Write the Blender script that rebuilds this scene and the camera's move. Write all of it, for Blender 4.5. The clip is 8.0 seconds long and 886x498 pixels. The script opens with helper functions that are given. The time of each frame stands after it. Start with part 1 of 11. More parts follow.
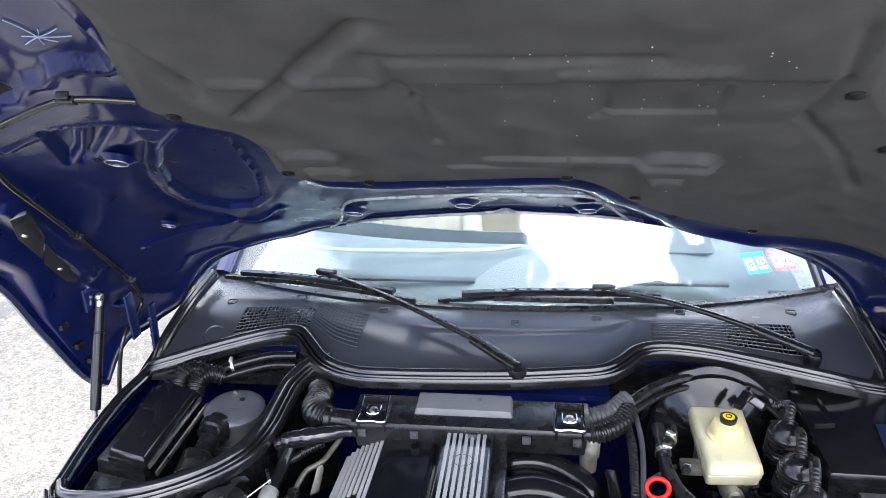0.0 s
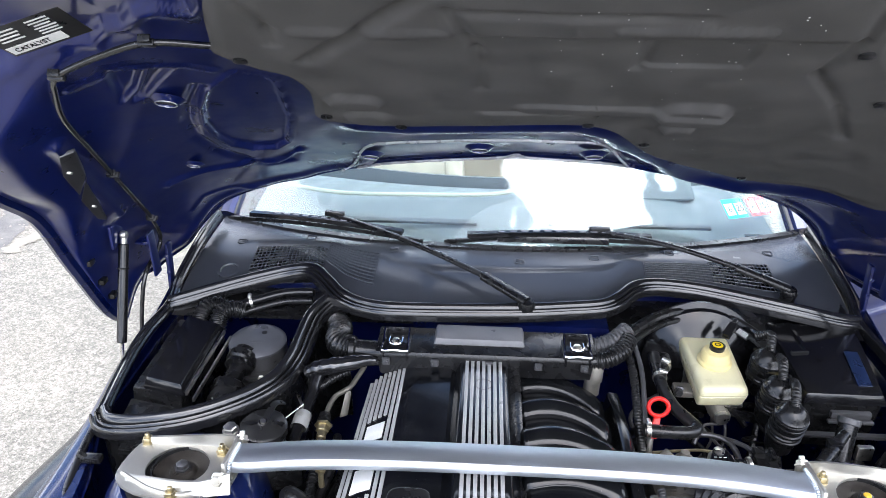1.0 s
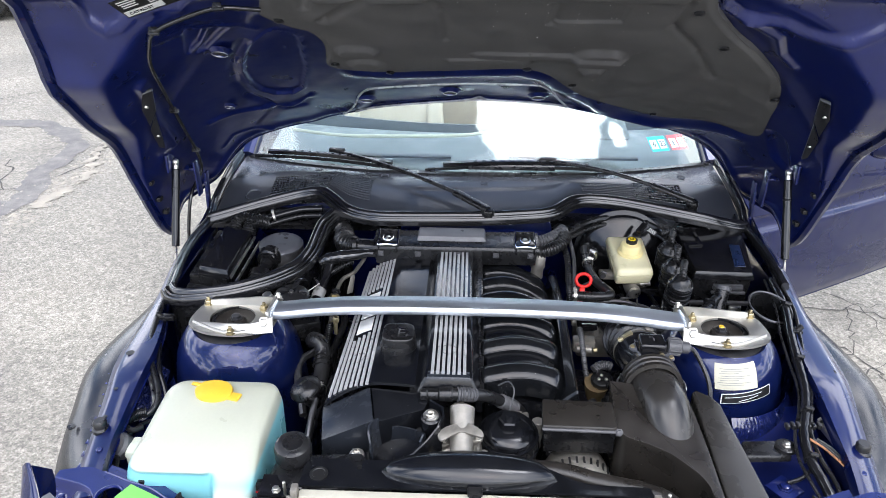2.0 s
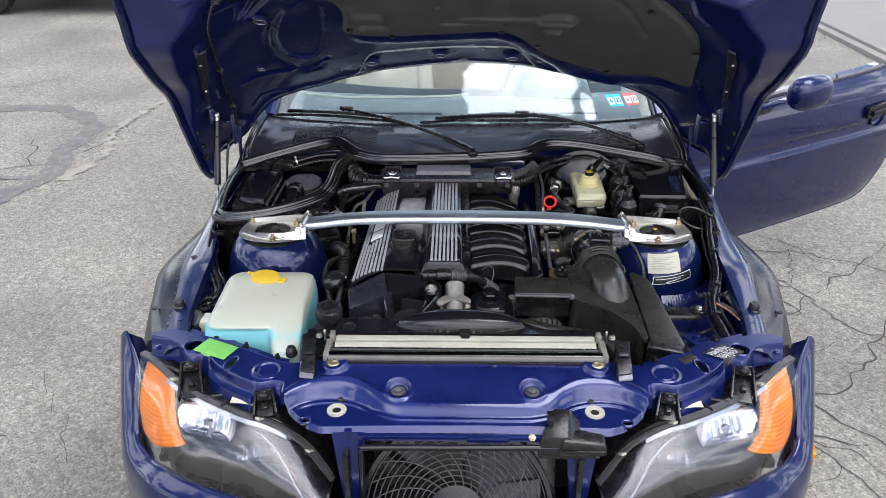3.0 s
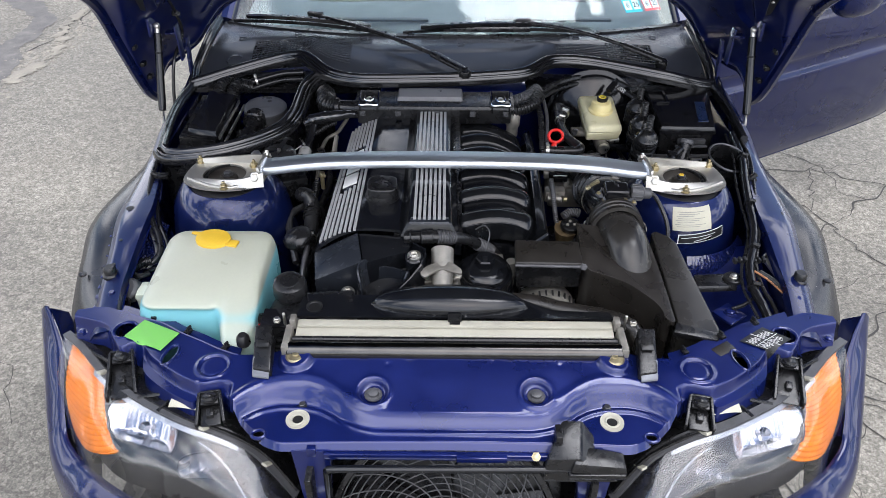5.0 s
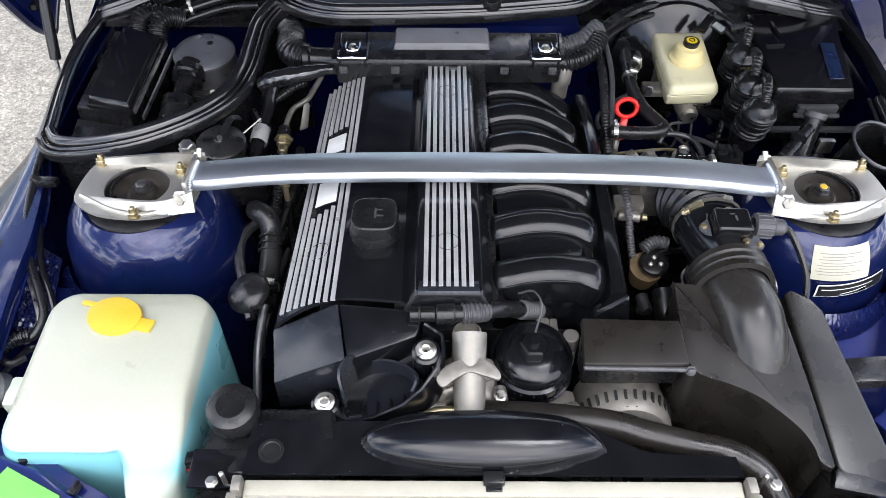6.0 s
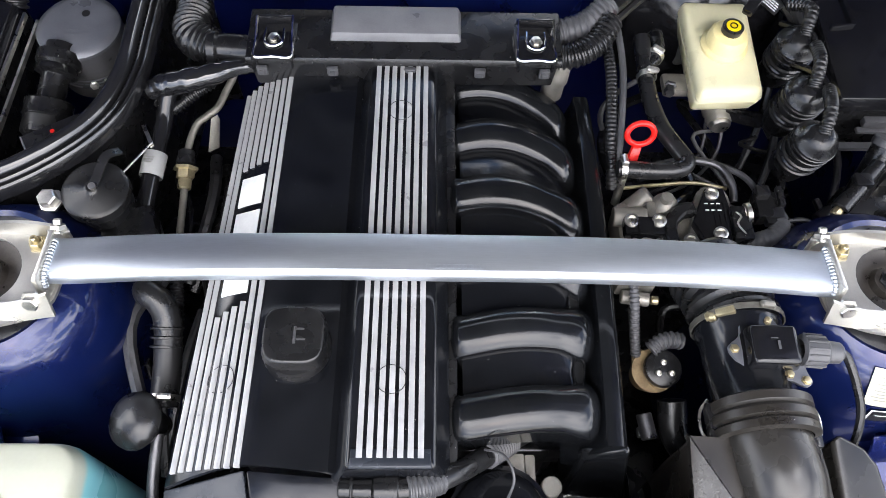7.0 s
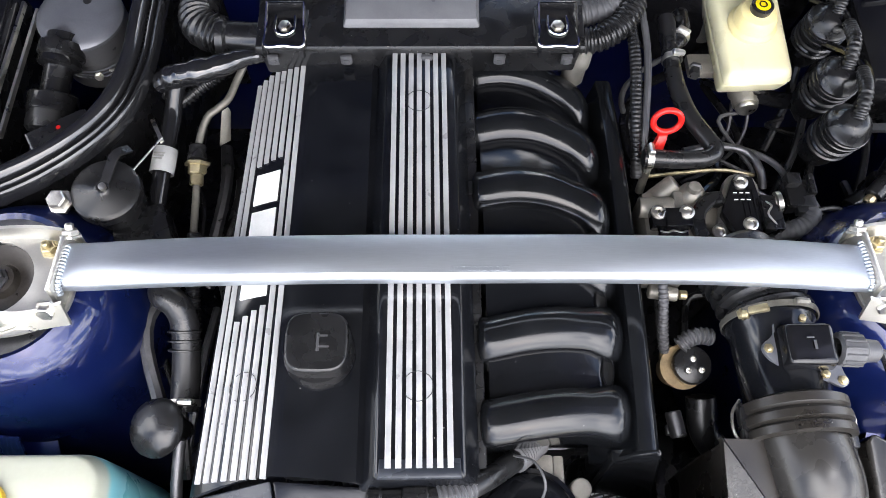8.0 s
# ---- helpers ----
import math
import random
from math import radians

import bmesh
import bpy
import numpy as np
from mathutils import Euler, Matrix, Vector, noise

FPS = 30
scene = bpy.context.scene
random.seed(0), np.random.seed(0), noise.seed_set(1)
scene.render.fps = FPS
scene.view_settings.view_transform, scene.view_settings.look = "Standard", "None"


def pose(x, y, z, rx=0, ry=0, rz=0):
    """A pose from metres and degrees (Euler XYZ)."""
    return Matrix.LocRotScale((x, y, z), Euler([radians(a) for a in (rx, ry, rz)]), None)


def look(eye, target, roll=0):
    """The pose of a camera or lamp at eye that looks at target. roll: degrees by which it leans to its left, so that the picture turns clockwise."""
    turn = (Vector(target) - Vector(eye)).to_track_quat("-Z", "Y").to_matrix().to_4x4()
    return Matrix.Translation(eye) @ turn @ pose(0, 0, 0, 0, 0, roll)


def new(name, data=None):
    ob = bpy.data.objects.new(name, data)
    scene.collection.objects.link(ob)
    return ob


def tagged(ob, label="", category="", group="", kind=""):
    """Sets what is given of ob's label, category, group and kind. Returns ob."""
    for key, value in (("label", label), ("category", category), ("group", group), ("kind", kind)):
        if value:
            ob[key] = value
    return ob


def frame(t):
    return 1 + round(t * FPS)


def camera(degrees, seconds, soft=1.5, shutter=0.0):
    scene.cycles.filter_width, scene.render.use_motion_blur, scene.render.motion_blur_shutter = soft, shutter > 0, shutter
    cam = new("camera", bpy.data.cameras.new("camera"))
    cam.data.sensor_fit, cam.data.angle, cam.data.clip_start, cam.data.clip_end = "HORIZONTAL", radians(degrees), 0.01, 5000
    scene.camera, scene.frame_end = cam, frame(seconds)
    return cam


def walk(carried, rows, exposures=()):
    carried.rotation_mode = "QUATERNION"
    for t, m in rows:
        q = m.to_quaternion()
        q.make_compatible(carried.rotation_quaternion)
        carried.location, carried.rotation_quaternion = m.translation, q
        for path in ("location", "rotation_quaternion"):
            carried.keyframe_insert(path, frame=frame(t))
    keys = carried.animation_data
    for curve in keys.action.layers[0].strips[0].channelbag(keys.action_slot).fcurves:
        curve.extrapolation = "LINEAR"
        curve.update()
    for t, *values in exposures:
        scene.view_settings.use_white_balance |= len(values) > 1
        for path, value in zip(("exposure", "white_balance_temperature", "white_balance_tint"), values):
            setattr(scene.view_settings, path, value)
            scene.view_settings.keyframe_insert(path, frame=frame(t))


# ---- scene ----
# ---- camera ----
cam = camera(61.1, 8.0, 0.8)
PATH = [
    (0, (0.06, -0.793, 1.685), (-0.185, 1.045, 0.937), -1.8),
    (0.5, (-0.04, -0.854, 1.697), (-0.199, 0.963, 0.876), -0.1),
    (1, (-0.066, -0.899, 1.709), (-0.169, 0.898, 0.836), 0.4),
    (1.5, (-0.031, -1.093, 1.725), (-0.122, 0.691, 0.827), 0.2),
    (2, (-0.019, -1.386, 1.779), (-0.088, 0.385, 0.852), 0.2),
    (2.2, (-0.015, -1.512, 1.797), (-0.084, 0.257, 0.865), -0.0),
    (3.3, (-0.017, -1.959, 1.838), (-0.05, -0.201, 0.886), -0.3),
    (3.5, (-0.008, -1.979, 1.857), (-0.04, -0.229, 0.888), -0.2),
    (4, (-0.023, -1.948, 1.849), (-0.046, -0.223, 0.838), -0.1),
    (4.2, (-0.046, -1.92, 1.837), (-0.065, -0.208, 0.803), 0.1),
    (5.3, (-0.009, -1.306, 1.743), (-0.018, 0.232, 0.465), 0.2),
    (5.5, (-0.028, -1.169, 1.707), (-0.04, 0.317, 0.369), 0.0),
    (6, (-0.063, -0.854, 1.68), (-0.06, 0.483, 0.193), 0.4),
    (6.5, (-0.008, -0.575, 1.658), (0.018, 0.563, 0.013), 1.6),
    (7, (-0.015, -0.39, 1.658), (0.019, 0.567, -0.098), 2.4),
    (7.5, (-0.031, -0.339, 1.663), (0.01, 0.543, -0.132), 2.6),
    (8, (-0.04, -0.338, 1.655), (-0.01, 0.525, -0.149), 1.5),
]
walk(cam, [(t, look(eye, target, roll)) for t, eye, target, roll in PATH], [(t, s, k, 13) for t, s, k in ((0, 1.64, 5850), (1.5, 1.40, 5900), (2.2, 1.12, 5950), (3.5, 0.5, 6020), (4.2, 0.5, 6020), (5.5, 0.88, 6000), (6.5, 1.53, 6150), (8, 1.91, 6200))])

import functools

# ---- world and light ----
CLOUD_DIR = Vector((0.29, 0.06, 0.955)).normalized()
SUN_DIR = Vector((0.15, -0.62, 0.77)).normalized()
world = bpy.data.worlds.new("sky")
scene.world = world
world.use_nodes = True
wt = world.node_tree
wt.nodes.clear()


def wnode(kind, operation="", data_type="", sky_type=""):
    n = wt.nodes.new(kind)
    if operation:
        n.operation = operation
    if data_type:
        n.data_type = data_type
    if sky_type:
        n.sky_type = sky_type
    return n


def wmath(op, a, b=0.0):
    n = wnode("ShaderNodeMath", operation=op)
    for i, v in enumerate((a, b)):
        if isinstance(v, (int, float)):
            n.inputs[i].default_value = v
        else:
            wt.links.new(v, n.inputs[i])
    return n.outputs[0]


sky = wnode("ShaderNodeTexSky", sky_type="NISHITA")
sky.sun_disc = False
sky.sun_elevation = math.asin(SUN_DIR.z)
sky.sun_rotation = math.atan2(SUN_DIR.x, SUN_DIR.y)
sky.air_density, sky.dust_density = 1.0, 2.0
tc = wnode("ShaderNodeTexCoord")
sep = wnode("ShaderNodeSeparateXYZ")
wt.links.new(tc.outputs["Generated"], sep.inputs[0])
lift = wmath("ADD", wmath("MAXIMUM", sep.outputs[2], 0.0), 0.25)
flat = wnode("ShaderNodeCombineXYZ")
wt.links.new(wmath("DIVIDE", sep.outputs[0], lift), flat.inputs[0])
wt.links.new(wmath("DIVIDE", sep.outputs[1], lift), flat.inputs[1])
cl = wnode("ShaderNodeTexNoise")
cl.inputs["Scale"].default_value, cl.inputs["Detail"].default_value, cl.inputs["Roughness"].default_value = 1.7, 9.0, 0.55
off = wnode("ShaderNodeVectorMath", operation="ADD")
off.inputs[1].default_value = (0.35, 0.2, 0.0)
wt.links.new(flat.outputs[0], off.inputs[0])
wt.links.new(off.outputs[0], cl.inputs["Vector"])
cover = wnode("ShaderNodeMapRange")
cover.interpolation_type = "SMOOTHSTEP"
cover.inputs["From Min"].default_value, cover.inputs["From Max"].default_value = 0.47, 0.56
wt.links.new(cl.outputs[0], cover.inputs["Value"])
dot = wnode("ShaderNodeVectorMath", operation="DOT_PRODUCT")
dot.inputs[1].default_value = CLOUD_DIR
wt.links.new(tc.outputs["Generated"], dot.inputs[0])
edge_noise = wnode("ShaderNodeTexNoise")
edge_noise.inputs["Scale"].default_value, edge_noise.inputs["Detail"].default_value, edge_noise.inputs["Roughness"].default_value = 4.6, 8.0, 0.62
wt.links.new(off.outputs[0], edge_noise.inputs["Vector"])
# the brightest cloud overhead, with a ragged edge
ragged = wmath("ADD", dot.outputs["Value"], wmath("MULTIPLY", wmath("SUBTRACT", edge_noise.outputs[0], 0.5), 0.24))
lit = wnode("ShaderNodeMapRange")
lit.interpolation_type = "SMOOTHSTEP"
lit.inputs["From Min"].default_value, lit.inputs["From Max"].default_value = 0.948, 0.966
wt.links.new(ragged, lit.inputs["Value"])
wide = wmath("POWER", wmath("MAXIMUM", dot.outputs["Value"], 0.0), 5.0)
shade = wmath("ADD", wmath("ADD", wmath("MULTIPLY", cl.outputs[0], 3.1), 0.45), wmath("ADD", wmath("MULTIPLY", lit.outputs[0], wmath("ADD", -1.2, wmath("MULTIPLY", edge_noise.outputs[0], 11.0))), wmath("MULTIPLY", wide, 0.4)))
# clear sky round that cloud
near = wnode("ShaderNodeMapRange")
near.interpolation_type = "SMOOTHSTEP"
near.inputs["From Min"].default_value, near.inputs["From Max"].default_value = 0.78, 0.90
wt.links.new(ragged, near.inputs["Value"])
cloud_mask = wmath("MAXIMUM", wmath("MULTIPLY", cover.outputs[0], wmath("SUBTRACT", 1.0, wmath("MULTIPLY", near.outputs[0], 0.85))), lit.outputs[0])
bright = wnode("ShaderNodeVectorMath", operation="SCALE")
bright.inputs[0].default_value = (1.0, 0.98, 0.95)
wt.links.new(shade, bright.inputs["Scale"])
skyc = wnode("ShaderNodeVectorMath", operation="SCALE")
skyc.inputs["Scale"].default_value = 0.13
wt.links.new(sky.outputs[0], skyc.inputs[0])
mix = wnode("ShaderNodeMix", data_type="VECTOR")
wt.links.new(cloud_mask, mix.inputs[0])
wt.links.new(skyc.outputs[0], mix.inputs[4])
wt.links.new(bright.outputs[0], mix.inputs[5])
bg = wnode("ShaderNodeBackground")
wt.links.new(mix.outputs[1], bg.inputs["Color"])
wo = wnode("ShaderNodeOutputWorld")
wt.links.new(bg.outputs[0], wo.inputs[0])

sun_data = bpy.data.lights.new("sun", "SUN")
sun_data.energy, sun_data.angle, sun_data.color = 0.95, radians(75), (1.0, 0.97, 0.92)
sun = new("sun", sun_data)
sun.matrix_world = look(SUN_DIR * 20, (0, 0, 0))


# ---- materials ----
def mat(name, base, rough=0.5, metal=0.0, vary=0.25, scale=30.0, fine=240.0, bump=0.08, coat=0.0, dust=0.0, rvary=0.35, spec=0.5, random_tone=0.0,
        trans=0.0, ior=1.45, stretch=(1, 1, 1), dist=0.001, sss=0.0, specks=0.0, coat_rough=0.04):
    m = bpy.data.materials.new(name)
    m.use_nodes = True
    t = m.node_tree
    b = t.nodes["Principled BSDF"]
    lk = t.links.new

    def nd(kind, operation="", data_type=""):
        n = t.nodes.new(kind)
        if operation:
            n.operation = operation
        if data_type:
            n.data_type = data_type
        return n

    co = nd("ShaderNodeTexCoord")
    mp = nd("ShaderNodeMapping")
    mp.inputs["Scale"].default_value = stretch
    lk(co.outputs["Object"], mp.inputs[0])
    n1, n2 = nd("ShaderNodeTexNoise"), nd("ShaderNodeTexNoise")
    n1.inputs["Scale"].default_value, n1.inputs["Detail"].default_value = scale, 5.0
    n2.inputs["Scale"].default_value, n2.inputs["Detail"].default_value = fine, 3.0
    lk(mp.outputs[0], n1.inputs["Vector"])
    lk(mp.outputs[0], n2.inputs["Vector"])
    add = nd("ShaderNodeMath", operation="ADD")
    half = nd("ShaderNodeMath", operation="MULTIPLY")
    half.inputs[1].default_value = 0.4
    lk(n2.outputs[0], half.inputs[0])
    lk(n1.outputs[0], add.inputs[0])
    lk(half.outputs[0], add.inputs[1])
    rng = nd("ShaderNodeMapRange")
    rng.inputs["From Min"].default_value, rng.inputs["From Max"].default_value = 0.45, 0.95
    lk(add.outputs[0], rng.inputs["Value"])
    mx = nd("ShaderNodeMix", data_type="RGBA")
    lk(rng.outputs[0], mx.inputs[0])
    mx.inputs[6].default_value = (*[max(0.0, c * (1 - vary)) for c in base], 1)
    mx.inputs[7].default_value = (*[min(1.0, c * (1 + vary) + dust * 0.02) for c in base], 1)
    col = mx.outputs[2]
    if dust:
        n3 = nd("ShaderNodeTexNoise")
        n3.inputs["Scale"].default_value, n3.inputs["Detail"].default_value, n3.inputs["Roughness"].default_value = 9.0, 8.0, 0.7
        lk(co.outputs["Object"], n3.inputs["Vector"])
        r3 = nd("ShaderNodeMapRange")
        r3.inputs["From Min"].default_value, r3.inputs["From Max"].default_value, r3.inputs["To Max"].default_value = 0.5, 0.85, dust
        lk(n3.outputs[0], r3.inputs["Value"])
        m3 = nd("ShaderNodeMix", data_type="RGBA")
        lk(r3.outputs[0], m3.inputs[0])
        lk(col, m3.inputs[6])
        m3.inputs[7].default_value = (0.22, 0.2, 0.175, 1)
        col = m3.outputs[2]
    if specks:
        # scattered grains of pale dust
        vo = nd("ShaderNodeTexVoronoi")
        vo.inputs["Scale"].default_value = 210.0
        lk(co.outputs["Object"], vo.inputs["Vector"])
        near = nd("ShaderNodeMath", operation="LESS_THAN")
        near.inputs[1].default_value = 0.12
        lk(vo.outputs["Distance"], near.inputs[0])
        sc = nd("ShaderNodeSeparateColor")
        lk(vo.outputs["Color"], sc.inputs[0])
        few = nd("ShaderNodeMath", operation="GREATER_THAN")
        few.inputs[1].default_value = 1.0 - specks
        lk(sc.outputs[0], few.inputs[0])
        both = nd("ShaderNodeMath", operation="MULTIPLY")
        lk(near.outputs[0], both.inputs[0])
        lk(few.outputs[0], both.inputs[1])
        m4 = nd("ShaderNodeMix", data_type="RGBA")
        lk(both.outputs[0], m4.inputs[0])
        lk(col, m4.inputs[6])
        m4.inputs[7].default_value = (0.26, 0.25, 0.23, 1)
        col = m4.outputs[2]
    if random_tone:
        oi = nd("ShaderNodeObjectInfo")
        rr = nd("ShaderNodeMapRange")
        rr.inputs["To Min"].default_value, rr.inputs["To Max"].default_value = 1 - random_tone, 1 + random_tone
        lk(oi.outputs["Random"], rr.inputs["Value"])
        hv = nd("ShaderNodeHueSaturation")
        lk(rr.outputs[0], hv.inputs["Value"])
        lk(col, hv.inputs["Color"])
        col = hv.outputs[0]
    lk(col, b.inputs["Base Color"])
    rg = nd("ShaderNodeMapRange")
    rg.inputs["From Min"].default_value, rg.inputs["From Max"].default_value = 0.3, 0.7
    rg.inputs["To Min"].default_value, rg.inputs["To Max"].default_value = max(0.02, rough - rvary * rough), min(1.0, rough + rvary * rough)
    lk(n1.outputs[0], rg.inputs["Value"])
    lk(rg.outputs[0], b.inputs["Roughness"])
    b.inputs["Metallic"].default_value = metal
    b.inputs["Specular IOR Level"].default_value = spec
    b.inputs["Coat Weight"].default_value = coat
    b.inputs["Coat Roughness"].default_value = coat_rough
    b.inputs["Transmission Weight"].default_value = trans
    b.inputs["IOR"].default_value = ior
    if sss:
        b.inputs["Subsurface Weight"].default_value = sss
        b.inputs["Subsurface Radius"].default_value = (0.02, 0.02, 0.015)
    if bump:
        bp = nd("ShaderNodeBump")
        bp.inputs["Strength"].default_value, bp.inputs["Distance"].default_value = bump, dist
        lk(add.outputs[0], bp.inputs["Height"])
        lk(bp.outputs[0], b.inputs["Normal"])
    return m


# One blue body paint in three tones; each carries how its area is lit.
PAINT = mat("blue_paint", (0.0018, 0.0058, 0.050), 0.30, 0.30, 0.12, 8, 600, 0.01, coat=0.78, dust=0.002, spec=0.2)
PAINT_IN = mat("blue_paint_inner_tone", (0.0052, 0.0112, 0.088), 0.36, 0.35, 0.2, 12, 500, 0.015, coat=1.0, dust=0.006, spec=0.2, coat_rough=0.09)
TOWER = mat("blue_paint_tower_tone", (0.004, 0.009, 0.056), 0.34, 0.4, 0.2, 12, 500, 0.04, coat=0.8, dust=0.02, spec=0.1)
PLASTIC = mat("black_plastic", (0.0085, 0.0085, 0.009), 0.27, 0, 0.3, 40, 700, 0.08, dust=0.015, specks=0.022)
GLOSSY = mat("glossy_black_plastic", (0.007, 0.007, 0.008), 0.13, 0, 0.3, 25, 700, 0.04, dust=0.012, specks=0.022)
SATIN = mat("satin_black_cover", (0.0055, 0.006, 0.0075), 0.16, 0, 0.3, 30, 1200, 0.04, dust=0.015, specks=0.022)
GREYPLASTIC = mat("grey_plastic", (0.06, 0.06, 0.063), 0.42, 0, 0.3, 25, 600, 0.12, dust=0.06)
LINER = mat("wheel_liner_plastic", (0.016, 0.016, 0.018), 0.22, 0, 0.35, 14, 400, 0.10, dust=0.03, specks=0.022)
RUBBER = mat("black_rubber", (0.010, 0.010, 0.0105), 0.30, 0, 0.3, 35, 500, 0.10, dust=0.03, specks=0.022)
SEALR = mat("door_seal_rubber", (0.010, 0.010, 0.011), 0.15, 0, 0.3, 30, 600, 0.05, spec=0.9, dust=0.01, specks=0.022)
FELT = mat("charcoal_insulation_felt", (0.075, 0.073, 0.071), 0.9, 0, 0.25, 18, 900, 0.6, dust=0.04, dist=0.0015, spec=0.25)
ALU = mat("polished_aluminium", (0.52, 0.555, 0.60), 0.38, 0.9, 0.10, 14, 500, 0.04, rvary=0.35, stretch=(0.12, 1.6, 1.6))
CAST = mat("cast_aluminium", (0.25, 0.235, 0.205), 0.46, 0.55, 0.25, 60, 700, 0.35, dust=0.1)
STEEL = mat("zinc_steel", (0.62, 0.60, 0.55), 0.35, 1.0, 0.25, 60, 500, 0.1)
BRASS = mat("yellow_zinc_plate", (0.42, 0.36, 0.22), 0.40, 0.9, 0.3, 60, 500, 0.1)
# brown grime, darkened further for the shade of a deeper seat
BEARING = mat("dirty_shaded_bearing", (0.030, 0.026, 0.022), 0.36, 0.3, 0.4, 60, 400, 0.2, dust=0.05)
PLATE = mat("machined_plate_aluminium", (0.50, 0.485, 0.44), 0.38, 0.85, 0.10, 20, 500, 0.06, rvary=0.3)
DARKSTEEL = mat("dark_steel", (0.09, 0.09, 0.095), 0.4, 0.8, 0.3, 60, 500, 0.1)
PIPE = mat("dark_polished_pipe", (0.075, 0.073, 0.07), 0.16, 1.0, 0.15, 30, 400, 0.02)
COPPER = mat("bare_copper_wire", (0.36, 0.17, 0.08), 0.35, 0.8, 0.2, 60, 400, 0.05)
SCRATCH = mat("pale_blue_scratch", (0.30, 0.36, 0.55), 0.6, 0, 0.1, 60, 400, 0.0)
CHROME = mat("chrome", (0.86, 0.86, 0.86), 0.07, 1.0, 0.05, 40, 300, 0.0)
STRIPE = mat("silver_stripe_paint", (0.40, 0.40, 0.40), 0.40, 0.3, 0.10, 40, 900, 0.06, dust=0.02)
COWL = mat("cowl_plastic", (0.045, 0.049, 0.058), 0.24, 0, 0.15, 5, 900, 0.05, dust=0.006, specks=0.012, rvary=0.15)
TANKLEG = mat("milky_tank_leg", (0.52, 0.55, 0.45), 0.36, 0, 0.05, 9, 200, 0.05, sss=0.3)
CREAM = mat("cream_reservoir_plastic", (0.66, 0.62, 0.40), 0.34, 0, 0.06, 20, 300, 0.04, sss=0.25)
CREAMCAP = mat("yellowed_filler_neck", (0.72, 0.62, 0.30), 0.38, 0, 0.08, 20, 300, 0.04, sss=0.2)
WHITEBAR = mat("white_radiator_tank_plastic", (0.35, 0.335, 0.27), 0.45, 0, 0.08, 22, 300, 0.06, dust=0.10)
YELLOW = mat("yellow_washer_cap", (0.62, 0.40, 0.03), 0.42, 0, 0.10, 20, 300, 0.04, sss=0.15)
YELLOWTAG = mat("yellow_cap_disc", (0.85, 0.62, 0.0), 0.4, 0, 0.05, 20, 300, 0.0)
RED = mat("red_dipstick_plastic", (0.62, 0.012, 0.008), 0.3, 0, 0.12, 30, 300, 0.03)
GREEN = mat("green_tape", (0.14, 0.385, 0.075), 0.55, 0, 0.06, 60, 900, 0.08)
PAPER = mat("aged_paper_label", (0.42, 0.40, 0.31), 0.6, 0, 0.10, 30, 300, 0.05)
BLACKLABEL = mat("black_label", (0.010, 0.010, 0.010), 0.35, 0, 0.15, 30, 300, 0.02)
INK = mat("label_ink_grey", (0.22, 0.22, 0.20), 0.6, 0, 0.2, 30, 300, 0.0)
WHITEINK = mat("label_ink_white", (0.72, 0.72, 0.70), 0.5, 0, 0.1, 30, 300, 0.0)
HEADLINER = mat("headlamp_bezel", (0.045, 0.045, 0.047), 0.30, 0.4, 0.10, 6, 300, 0.0)
# same mirror finish, its tint darkened for the dark surroundings it mirrors
REFLECTDARK = mat("fluted_lamp_reflector", (0.30, 0.30, 0.31), 0.22, 1.0, 0.1, 20, 300, 0.0)
REFLECT = mat("headlamp_reflector", (0.80, 0.80, 0.82), 0.20, 1.0, 0.05, 20, 300, 0.0)
AMBER = mat("amber_lens", (0.80, 0.215, 0.0), 0.22, 0, 0.25, 20, 200, 0.0, spec=0.12)
FROST = mat("frosted_lamp_band", (0.42, 0.44, 0.47), 0.28, 0.2, 0.06, 20, 300, 0.0)
# sky highlight on pressed blue edges, put into a pale colour
EDGE_SHINE = mat("pale_edge_highlight", (0.34, 0.34, 0.37), 0.30, 0.3, 0.15, 30, 300, 0.02)
RUNNER = mat("moulded_runner_plastic", (0.0055, 0.006, 0.007), 0.165, 0, 0.3, 30, 900, 0.03, dust=0.015, specks=0.022)
DUSTBLACK = mat("dusty_black_plastic", (0.016, 0.0140, 0.0118), 0.31, 0, 0.3, 18, 500, 0.08, dust=0.03, specks=0.022)
LIDGREY = mat("pale_grey_metal", (0.13, 0.135, 0.15), 0.38, 0.4, 0.15, 25, 500, 0.06, dust=0.06)
TAPE = mat("crinkled_black_tape", (0.010, 0.010, 0.011), 0.07, 0, 0.3, 35, 200, 0.20, dist=0.0012, spec=1.0)
DUCTPIPE = mat("smooth_duct_plastic", (0.020, 0.0185, 0.0165), 0.25, 0, 0.2, 14, 500, 0.03, dust=0.01)
DULLPIPE = mat("dull_aged_pipe", (0.135, 0.127, 0.108), 0.42, 0.5, 0.3, 50, 400, 0.15)
TAGPAPER = mat("pale_paper_tag", (0.27, 0.27, 0.265), 0.5, 0, 0.15, 40, 400, 0.05)
OCHRE = mat("dull_ochre_plate", (0.22, 0.16, 0.085), 0.45, 0.5, 0.3, 50, 400, 0.15)
TAN = mat("beige_leather", (0.46, 0.40, 0.31), 0.5, 0, 0.12, 14, 500, 0.2)
DASH = mat("grey_dashboard_vinyl", (0.13, 0.135, 0.14), 0.55, 0, 0.12, 14, 900, 0.2)
CONCRETE = mat("concrete", (0.20, 0.19, 0.175), 0.85, 0, 0.2, 3, 90, 0.5, dist=0.003)
